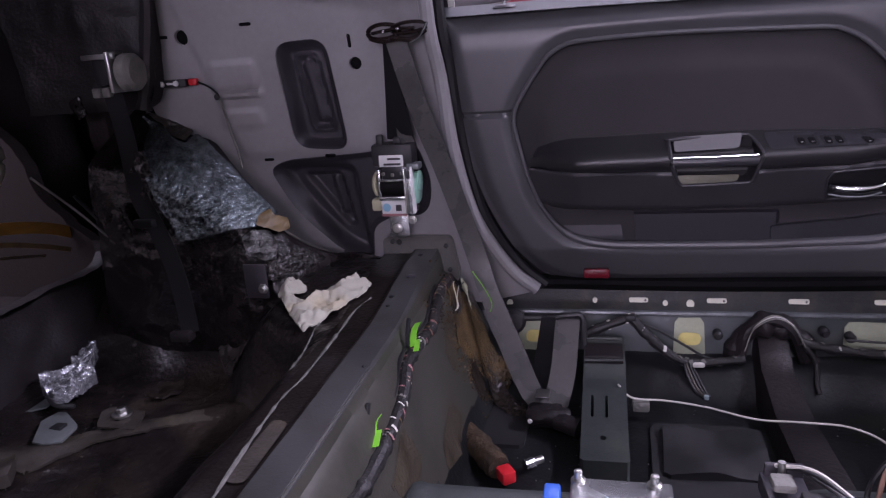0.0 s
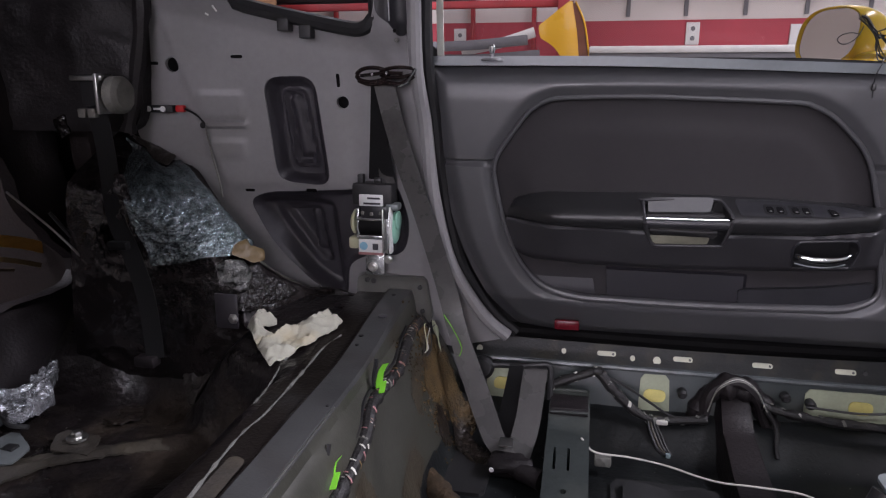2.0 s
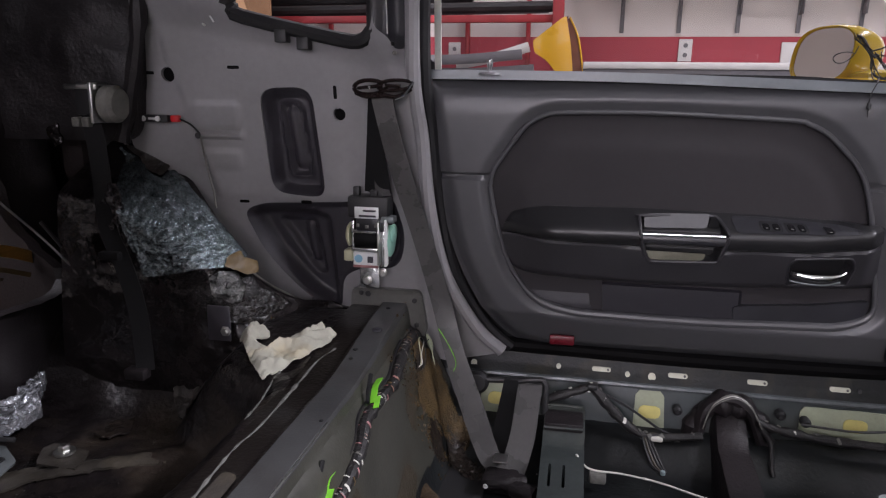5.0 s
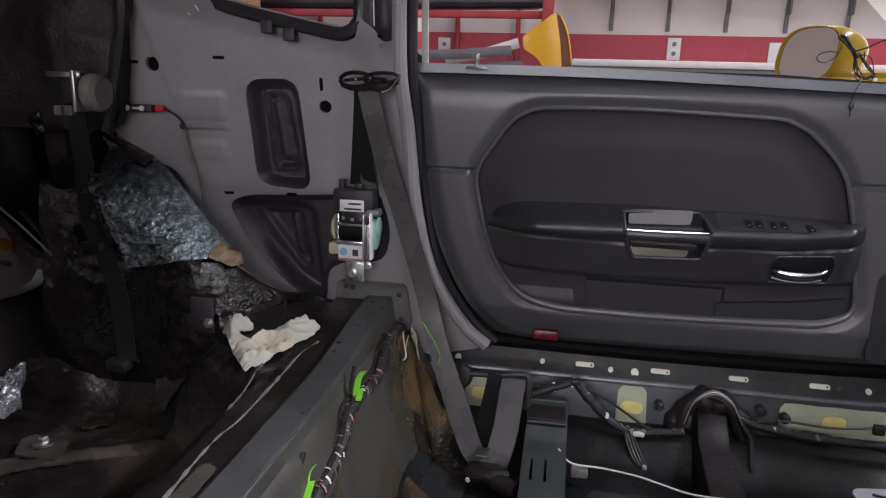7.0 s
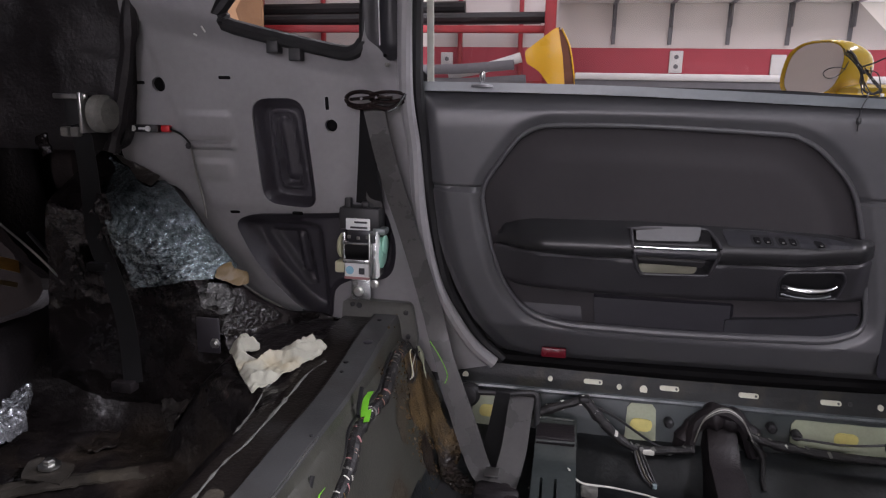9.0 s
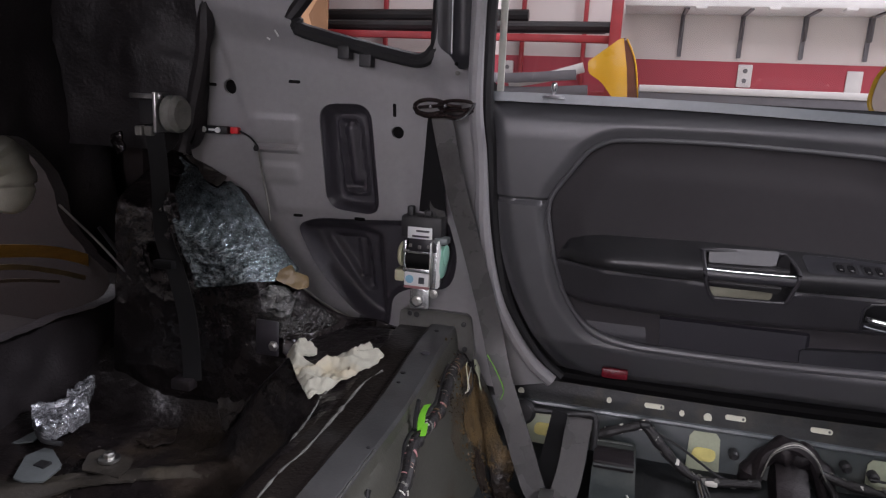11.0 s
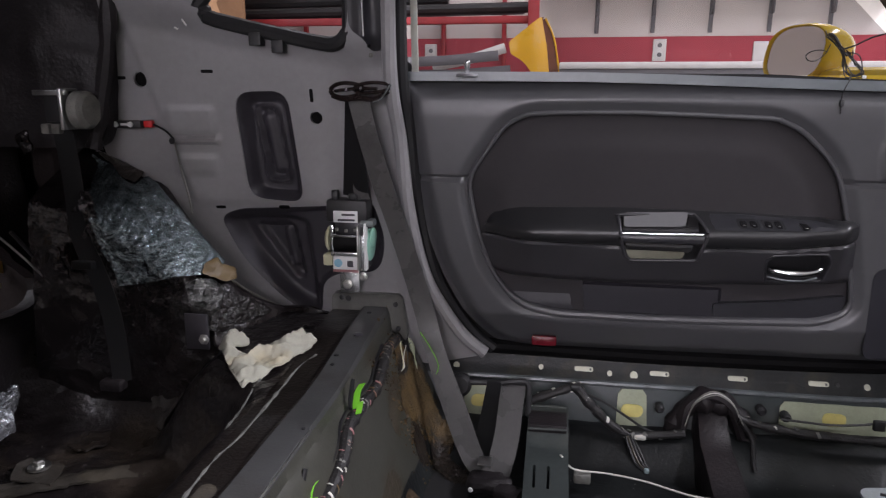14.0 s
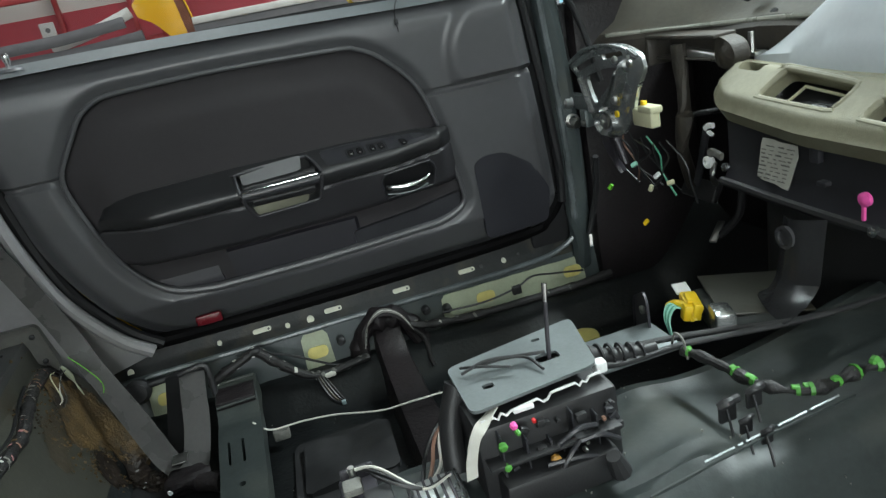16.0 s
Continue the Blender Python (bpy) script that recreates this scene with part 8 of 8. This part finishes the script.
def pedals():
    t = thing("brake_pedal", "dull steel brake pedal hanging from its bracket", "pedal", (0.85, 0.5, 0.2))
    part("bracket", join(box((0.83, 0.365, 0.564), (0.875, 0.566, 0.571), 0.003), box((0.83, 0.556, 0.515), (0.875, 0.566, 0.568), 0.003), box((0.835, 0.38, 0.528), (0.875, 0.54, 0.533), 0.002)), M_RUSTMETAL, t, "dusty open bracket")
    part("side_plate", sheet(rounded([(0.375, 0.570), (0.335, 0.556, 0.02), (0.325, 0.53, 0.02), (0.345, 0.512, 0.02), (0.378, 0.522)], 0.015), 0.006, lambda u, v, h: Vector((0.84 - h, u, v)), lambda u, v: 0.006 * step01((0.016 - np.hypot(u - 0.35, v - 0.537)) / 0.006), 0.03), M_DUSTSHADE, t)
    part("shaft", tube([(0.85, 0.47, 0.54), (0.85, 0.36, 0.53)], 0.009, 12, 1), M_STEEL, t)
    part("arm", tube([(0.835, 0.470, 0.555), (0.835, 0.464, 0.49), (0.83, 0.456, 0.43), (0.83, 0.470, 0.37), (0.86, 0.49, 0.29)], 0.011, 10, 6, flat=1.5), M_DUSTSHADE, t)
    part("booster_rod", tube([(0.83, 0.46, 0.43), (0.93, 0.42, 0.43)], 0.005, 8, 2), M_RUBBER, t)
    part("pad", box((-0.008, -0.05, -0.02), (0.008, 0.05, 0.02), 0.005, pose(0.885, 0.5, 0.27, 0, 30)), M_BLACK, t)
    a = thing("accelerator_pedal", "grey accelerator pedal in the dark footwell", "pedal", (0.9, 0.4, 0.15))
    part("pad", box((-0.036, -0.007, -0.003), (0.036, 0.007, 0.003), 0.003, pose(0.85, 0.41, 0.215, 0, -10, 40)), M_STEEL, a)
    part("arm", tube([(0.85, 0.40, 0.21), (0.86, 0.36, 0.26), (0.86, 0.345, 0.33)], 0.007, 8, 6), M_BLACK, a)
    l = thing("heater_lever", "white plastic heater lever on a black rod", "lever", (0.82, 0.33, 0.33))
    part("rod", strap([(0.81, 0.367, 0.425), (0.81, 0.388, 0.36), (0.815, 0.412, 0.315)], 0.014, 0.004, (0, 1, 0.2), 5), M_TRIM, l)
    part("knuckle", lathe([(0.0105, 0), (0.0105, 0.010), (0.006, 0.013), (0.004, 0.013), (0.003, 0.009)], pose(0.805, 0.352, 0.370, 0, -90), 16), M_PAPER, l)
    part("arm", tube([(0.80, 0.35, 0.385), (0.80, 0.338, 0.389), (0.80, 0.318, 0.384)], 0.0045, 8, 5, flat=1.6), M_SEALANT, l)
    part("hook", tube([(0.805, 0.365, 0.424), (0.805, 0.356, 0.430), (0.805, 0.342, 0.432)], 0.0032, 8, 5, flat=1.5), M_PAPER, l)
    part("hook", tube([(0.805, 0.356, 0.420), (0.805, 0.347, 0.416)], 0.0045, 8, 2, flat=0.7), M_PAPER, l)
    part("link", tube([(0.805, 0.345, 0.37), (0.80, 0.345, 0.345), (0.81, 0.35, 0.33)], 0.005, 8, 5), M_STEEL, l)
    part("screw", lathe([(0.007, 0), (0.007, 0.006), (0.004, 0.008)], pose(0.795, 0.30, 0.372, 0, -90), 12), M_CHROME, l)


def bezel_point(x, y, h=0.0):
    return Vector((x - 0.57 * h, y, 0.46 + 0.7 * (x - 0.77) + 0.82 * h))


def dash_unit():
    d = thing("heater_unit", "black heater unit with tan top bezel and paper label", "heater unit", (0.85, 0.1, 0.3))
    o = rounded([(0.783, 0.304, 0.02), (0.812, 0.348, 0.015), (0.866, 0.340, 0.02), (0.853, 0.14), (0.845, -0.30, 0.02), (0.77, -0.30, 0.02), (0.761, -0.02), (0.764, 0.12)], 0.01)
    gaps = [rounded([(0.799, 0.228), (0.846, 0.216), (0.829, 0.072), (0.789, 0.081)], 0.014), rounded([(0.838, 0.312), (0.857, 0.314), (0.854, 0.262), (0.836, 0.260)], 0.007), rounded([(0.784, 0.036), (0.815, 0.030), (0.80, -0.10), (0.775, -0.09)], 0.012)]
    part("bezel", sheet(o, 0.004, bezel_point, lambda u, v: 0.014 * step01(-sdf(np.stack([u, v], 1), o)[0] / 0.018), 0.026, gaps), M_TAN, d, "tan plastic top bezel")
    for g in (gaps[0], gaps[2]):
        part("opening_rim", tube([bezel_point(x, y, 0.010) for x, y in g[::2]], 0.0055, 10, 2, True), M_TAN, d)
        c = g.mean(0)
        big = [c + (p - c) * 1.16 for p in g[::2]]
        part("opening_bead", tube([bezel_point(x, y, 0.0095) for x, y in big], 0.0045, 10, 2, True), M_TAN, d)
    part("duct_floor", sheet(rounded([(0.80, 0.36), (0.87, 0.36), (0.87, -0.28), (0.79, -0.28)], 0.01), 0.03, lambda u, v, h: bezel_point(u, v, -0.03), None, 0.002), M_BLACK, d)
    for y0, y1 in ((0.09, 0.215), (-0.08, 0.03)):
        for k in range(3):
            part("louvre", box((0.0, y0, 0), (0.004, y1, 0.012), 0.001, pose(0.803 + 0.013 * k, 0, 0.449 + 0.009 * k, 0, 25)), M_PAPER if k == 0 else M_BLACK, d)
        for k in range(4):
            y = y0 + 0.03 + 0.022 * k
            part("vane", box((0.80, y, 0.448), (0.836, y + 0.005, 0.458), 0.002), M_STEEL if k % 2 else M_BLACK, d)
    part("vane_frame", tube([bezel_point(x, y, -0.012) for x, y in ((0.806, 0.195), (0.836, 0.186), (0.826, 0.10), (0.798, 0.108))], 0.0025, 6, 1, True), M_CREAM, d, "pale vane frame")
    part("vane_hub", join(box((0.812, 0.130, 0.470), (0.826, 0.155, 0.478), 0.002), box((0.80, 0.141, 0.466), (0.836, 0.146, 0.472), 0.001), box((0.815, 0.165, 0.468), (0.822, 0.185, 0.474), 0.001)), M_SILVER, d)
    part("switch_cap", box((0.830, 0.272, 0.502), (0.842, 0.310, 0.514), 0.004), M_PAPER, d, "white button cap")
    face = sheet(rounded([(0.30, 0.35), (0.30, 0.46), (-0.30, 0.46), (-0.30, 0.335)], 0.01), 0.02, lambda u, v, h: Vector((0.80 - h, u, v)), lambda u, v: 0.012 * step01((0.365 - v) / 0.01) + 0.008 * step01((0.18 - u) / 0.01) * step01((u + 0.05) / 0.02), 0.1)
    part("case", face, M_TRIM, d)
    part("ledge", tube([(0.785, 0.30, 0.352), (0.782, 0.1, 0.345), (0.782, -0.3, 0.338)], 0.007, 8, 4), M_BLACK, d)
    part("lower_case", box((0.84, -0.3, 0.1), (0.99, 0.28, 0.36), 0.02), M_BLACK, d)
    lab = part("label", sheet(rounded([(0.225, 0.3725), (0.208, 0.434), (0.1335, 0.429), (0.1605, 0.363)], 0.002), 0.01, lambda u, v, h: Vector((0.788 - h, u, v)), lambda u, v: 0.0016 * np.sin(u * 150 + v * 90), 0.001), M_LABEL, d, "creased white paper label")
    rng = random.Random(6)
    for k in range(9):
        z = 0.374 + 0.0062 * k
        y0, y1 = 0.163 - 0.40 * (z - 0.363) + 0.005, 0.225 - 0.27 * (z - 0.3725) - 0.006
        at = y0
        while at < y1 - 0.004:
            w = rng.uniform(0.004, 0.016)
            part("print_bar", box((0.7842, at, z), (0.7852, min(at + w, y1), z + rng.choice((0.0011, 0.0011, 0.002))), 0), M_SEALANT, lab)
            at += w + rng.uniform(0.002, 0.01)
    part("boss", box((0.778, 0.096, 0.414), (0.79, 0.113, 0.440), 0.004), M_TRIM, d)
    part("lug", box((0.778, 0.085, 0.385), (0.79, 0.10, 0.392), 0.002), M_TRIM, d)
    clip = join(lathe([(0.009, 0), (0.009, 0.005), (0.006, 0.007)], pose(0.775, 0.018, 0.386, 0, -90), 16), box((0.77, 0.017, 0.358), (0.775, 0.022, 0.382), 0.002))
    part("pink_clip", clip, M_PINK, d, "bright pink plastic clip")
    part("screw", lathe([(0.007, 0), (0.007, 0.006), (0.004, 0.008)], pose(0.775, 0.005, 0.348, 0, -90), 12), M_CHROME, d)
    u = thing("air_duct", "curved black plastic air duct below the heater unit", "air duct", (0.72, 0.07, 0.23))
    bm = bmesh.new()
    rows = []
    for k in range(17):
        f = k / 16
        out = float(step01((f - 0.66) / 0.34))
        x = 0.742 - 0.010 * f - 0.052 * out
        y0 = 0.118 + 0.018 * f ** 2 - 0.006 * out
        y1 = 0.043 + 0.006 * f - 0.030 * out
        drop = 0.105 * min(1.0, f / 0.8) + 0.004 * out
        rows.append([bm.verts.new((x - 0.014 * math.sin(math.pi * j / 10) * (1 - 0.6 * out) + 0.05 * out * (0.5 - j / 10), y0 + (y1 - y0) * j / 10, 0.350 + 0.012 * j / 10 - drop)) for j in range(11)])
    for a, b in zip(rows, rows[1:]):
        for j in range(10):
            bm.faces.new((a[j], a[j + 1], b[j + 1], b[j]))
    bmesh.ops.solidify(bm, geom=list(bm.faces), thickness=0.006)
    part("chute", bm, M_DUCT, u)
    part("boss", lathe([(0.016, 0), (0.016, 0.005), (0.011, 0.005), (0.011, 0.001)], pose(0.727, 0.095, 0.3285, 0, -90), 18), M_DUCT, u)
    dome = thing("duct_cover", "smooth silver-white moulded duct cover behind the bezel", "duct cover", (0.95, 0.1, 0.5))
    o2 = rounded([(0.880, 0.345, 0.02), (0.873, 0.27), (0.868, 0.1), (0.868, -0.30), (1.0, -0.30), (1.0, 0.33)], 0.01)
    part("shell", sheet(o2, 0.01, lambda a, b, h: Vector((a, b, 0.517 + h)), lambda a, b: 0.010 + np.clip(0.68 * (0.335 - b), 0, 0.12) * step01((a - 0.858) / 0.06), 0.03), M_SILVER, dome)
    part("end_ring", tube([(0.905, 0.11, 0.535), (0.90, 0.09, 0.565), (0.92, 0.06, 0.59), (0.94, 0.03, 0.6)], 0.006, 8, 6), M_BLACK, dome)
    part("stud", join(tube([(0.885, 0.345, 0.53), (0.885, 0.345, 0.565)], 0.005, 8, 1), box((0.875, 0.325, 0.528), (0.90, 0.36, 0.535), 0.002)), M_STEEL, dome)


def cowl():
    c = thing("cowl_panel", "grey-tan steel cowl panel below the windscreen", "cowl panel", (0.9, 0, 0.55))
    prof = [(0.90, 0.515), (0.885, 0.53), (0.882, 0.565), (0.90, 0.58), (0.935, 0.60), (0.96, 0.64), (0.975, 0.66), (0.985, 0.685), (0.992, 0.70)]
    bm = bmesh.new()
    rows = []
    ys = np.linspace(0.66, -0.66, 45)
    for y in ys:
        bow = 0.05 * (1 - (y / 0.66) ** 2)
        rows.append([bm.verts.new((x + bow - 0.12 * float(step01((y - 0.45) / 0.25)), y, z + 0.003 * math.sin(y * 23))) for x, z in prof])
    low = bmesh.new()
    for a, b in zip(rows, rows[1:]):
        for j in range(len(prof) - 1):
            if j < 3:
                low.faces.new([low.verts.new(v.co) for v in (a[j], a[j + 1], b[j + 1], b[j])])
            else:
                bm.faces.new((a[j], a[j + 1], b[j + 1], b[j]))
    bmesh.ops.delete(bm, geom=[v for v in bm.verts if not v.link_faces], context="VERTS")
    bmesh.ops.remove_doubles(low, verts=low.verts, dist=1e-5)
    bmesh.ops.recalc_face_normals(bm, faces=bm.faces)
    bmesh.ops.recalc_face_normals(low, faces=low.faces)
    part("panel", bm, M_COWL, c)
    # shade on the lower cowl is put into this darker material
    part("lower_panel", low, M_DUSTSHADE, c, "lower cowl with shade put into its dark brown")
    part("drain", lathe([(0.016, 0), (0.016, 0.006), (0.012, 0.008), (0.009, 0.008), (0.008, 0.001)], pose(0.948, 0.42, 0.618, 0, -60), 18), M_POCKET, c)
    for k in range(4):
        y = 0.26 - 0.022 * k
        part("louvre_tab", tube([(0.952, y, 0.606), (0.966, y - 0.004, 0.632), (0.960, y - 0.014, 0.634), (0.95, y - 0.018, 0.612)], 0.0055, 8, 5, flat=0.6, lumps=0.4), M_COWLLIP, c)
    for k in range(5):
        y = 0.31 - 0.024 * k
        part("clip", box((0.975, y - 0.008, 0.655), (0.985, y + 0.006, 0.667), 0.002), M_PAPER if k % 2 else M_CREAM, c)
    for y in (0.36, 0.12, -0.1):
        part("hole", lathe([(0.009, -0.003), (0.009, 0.001), (0.004, 0.0015)], pose(0.905 + 0.05 * (1 - (y / 0.66) ** 2), y, 0.5835, 0, -60), 14), M_RUBBER, c)
    # lighter lip colour paints the highlight along the cowl edge
    part("lip", tube([(0.892 + 0.05 * (1 - (y / 0.66) ** 2) - 0.12 * float(step01((y - 0.45) / 0.25)), y, 0.577 + 0.003 * math.sin(y * 23)) for y in (0.64, 0.55, 0.45, 0.3, 0.15, 0, -0.15, -0.3, -0.5)], 0.0045, 8, 5), M_COWLLIP, c)
    part("yellow_tag", box((0.90, 0.575, 0.655), (0.915, 0.605, 0.668), 0.003), M_YELLOW, c, "yellow tag")
    w = thing("windscreen", "clear windscreen in a black rubber frame", "windscreen", (0.7, 0, 0.7))
    pane = sheet(rounded([(-0.60, 0.0), (0.60, 0.0), (0.50, 1.0), (-0.50, 1.0)], 0.02), 0.06, lambda u, v, h: Vector((1.03 - 0.95 * v - 0.09 * (u / 0.6) ** 2, u, 0.68 + 0.38 * v)), None, 0)
    part("pane", pane, M_CLEAR, w).visible_shadow = False
    part("lower_seal", tube([(0.76, 0.632, 0.705), (0.86, 0.62, 0.70), (0.93, 0.575, 0.695), (0.985, 0.45, 0.69), (1.02, 0.2, 0.69), (1.03, 0, 0.69), (1.02, -0.2, 0.69), (0.93, -0.60, 0.70)], 0.013, 8, 6), M_RUBBER, w)
    part("bonnet_edge", box((1.03, -0.75, 0.50), (1.9, 0.75, 0.66), 0.03), M_RUBBER, w, "black bonnet edge beyond the glass")
    # pillar clutter
    solo("pillar_clip", box((-0.02, -0.006, -0.012), (0.02, 0.006, 0.012), 0.004, pose(0.60, 0.60, 0.80, 0, 30)), M_CREAM, "pale plastic clip on the windscreen pillar", "clip")
    solo("pillar_wire", tube([(0.40, 0.58, 0.90), (0.5, 0.595, 0.85), (0.62, 0.61, 0.77), (0.70, 0.62, 0.68), (0.74, 0.63, 0.60), (0.76, 0.62, 0.5)], 0.006, 8, 8), M_RUBBER, "black cable along the windscreen pillar", "cable")


def door_mirror():
    m = thing("door_mirror", "yellow door mirror with dangling wires outside the window", "door mirror", (0.5, 0.95, 0.72))
    across, back = Vector((0.643, -0.766, 0)), Vector((0.90, 0.42, 0.0)).normalized()
    centre = Vector((0.398, 0.925, 0.781))

    def ring(k, scale, away, lift=0.0):
        """Point k of 32 on a rounded, slightly leaning oblong, scaled and pushed back."""
        a = 2 * math.pi * k / 32
        u = 0.064 * math.copysign(abs(math.cos(a)) ** 0.72, math.cos(a))
        v = 0.055 * math.copysign(abs(math.sin(a)) ** 0.72, math.sin(a))
        return centre + back * away + (across * (u + 0.18 * v) + Vector((0, 0, v + lift))) * scale

    shell = bmesh.new()
    steps = [(1.0, 0.0, 0.0), (1.05, 0.006, 0.0), (1.05, 0.03, 0.0), (0.99, 0.055, -0.002), (0.88, 0.078, -0.004), (0.70, 0.098, -0.006), (0.45, 0.112, -0.008), (0.15, 0.119, -0.008)]
    loops = [[shell.verts.new(ring(k, *st)) for k in range(32)] for st in steps]
    loops.insert(0, [shell.verts.new(ring(k, 0.945, 0.002)) for k in range(32)])
    loops.insert(0, [shell.verts.new(ring(k, 0.93, 0.012)) for k in range(32)])
    for a, b in zip(loops, loops[1:]):
        for k in range(32):
            shell.faces.new((a[k], a[(k + 1) % 32], b[(k + 1) % 32], b[k]))
    shell.faces.new(loops[-1])
    part("housing", shell, M_MIRRORSHELL, m, "yellow mirror housing with shade put into its paint")
    glass_bm = bmesh.new()
    front = [glass_bm.verts.new(ring(k, 0.955, 0.006)) for k in range(32)]
    rear = [glass_bm.verts.new(ring(k, 0.955, 0.010)) for k in range(32)]
    glass_bm.faces.new(front)
    glass_bm.faces.new(rear[::-1])
    for k in range(32):
        glass_bm.faces.new((front[k], rear[k], rear[(k + 1) % 32], front[(k + 1) % 32]))
    part("mirror_glass", glass_bm, M_MIRROR, m, "mirror glass", smooth=False)
    part("foot", box((0.44, 0.80, 0.70), (0.60, 0.98, 0.75), 0.02), M_MIRRORSHELL, m)
    bundle = thing("mirror_wires", "thin black mirror wires tangled inside the window", "wiring", (0.39, 0.625, 0.74))
    rng = random.Random(12)

    def wire(pts, r=0.0009):
        part("wire", tube([(x, 0.625 - 0.003 * (k % 3), z) for k, (x, z) in enumerate(pts)], r, 6, 6), M_WIRE, bundle)
    wire([(0.3557, 0.7663), (0.342, 0.769), (0.328, 0.766), (0.3233, 0.760), (0.3265, 0.753), (0.334, 0.7515), (0.345, 0.756), (0.352, 0.764), (0.357, 0.778)])
    wire([(0.375, 0.769), (0.395, 0.776), (0.4214, 0.789), (0.47, 0.80)], 0.0014)
    wire([(0.354, 0.794), (0.362, 0.790), (0.369, 0.778), (0.377, 0.769), (0.385, 0.760)], 0.0026)
    for k in range(5):
        j = lambda q: rng.uniform(-q, q)
        wire([(0.354 + j(0.006), 0.794 + j(0.008)), (0.360 + j(0.006), 0.785 + j(0.006)), (0.376 + j(0.004), 0.769 + j(0.004)), (0.384 + j(0.005), 0.750 + j(0.008)), (0.394 + j(0.008), 0.729 + j(0.006)), (0.409 + j(0.005), 0.733 + j(0.008)), (0.399 + j(0.006), 0.754 + j(0.006)), (0.388 + j(0.008), 0.766 + j(0.004))])
    part("terminal", box((0.411, 0.617, 0.724), (0.416, 0.622, 0.729), 0.001), M_PAPER, bundle)
    solo("loose_wire", tube([(0.392, 0.616, 0.728), (0.3854, 0.603, 0.7198), (0.3783, 0.600, 0.7046), (0.3774, 0.602, 0.6867), (0.379, 0.604, 0.668)], 0.0010, 6, 6), M_WIRE, "thin black wire hanging over the door trim", "wire")
    solo("wire_plug", box((0.3745, 0.598, 0.679), (0.3815, 0.606, 0.691), 0.003), M_BLACK, "small black plug on the hanging wire", "plug")


parking_brake()
pedals()
dash_unit()
cowl()
door_mirror()


def grit():
    rng = random.Random(21)
    for name, x0, x1, y0, y1, n, mat, label in (("floor_grit", -0.27, 0.7, 0.24, 0.6, 150, M_SEALANT, "pale grit scattered over the driver floor"), ("pan_grit", -1.05, -0.55, -0.05, 0.42, 90, M_DUSTSHADE, "brown grit scattered over the seat pan"), ("tunnel_grit", 0.2, 0.75, -0.2, 0.15, 90, M_SEALANT, "pale grit scattered over the tunnel")):
        bits = []
        for k in range(n):
            x, y, s = rng.uniform(x0, x1), rng.uniform(y0, y1), rng.uniform(0.0005, 0.0015)
            z = float(floor_height(np.array([x]), np.array([y]))[0]) + 0.003
            bits.append(box((-s, -s * 0.7, -s * 0.5), (s, s * 0.7, s * 0.5), 0, pose(x, y, z, rng.uniform(0, 90), rng.uniform(0, 90), rng.uniform(0, 90))))
        solo(name, join(*bits), mat, label, "grit", kind="stuff")


grit()
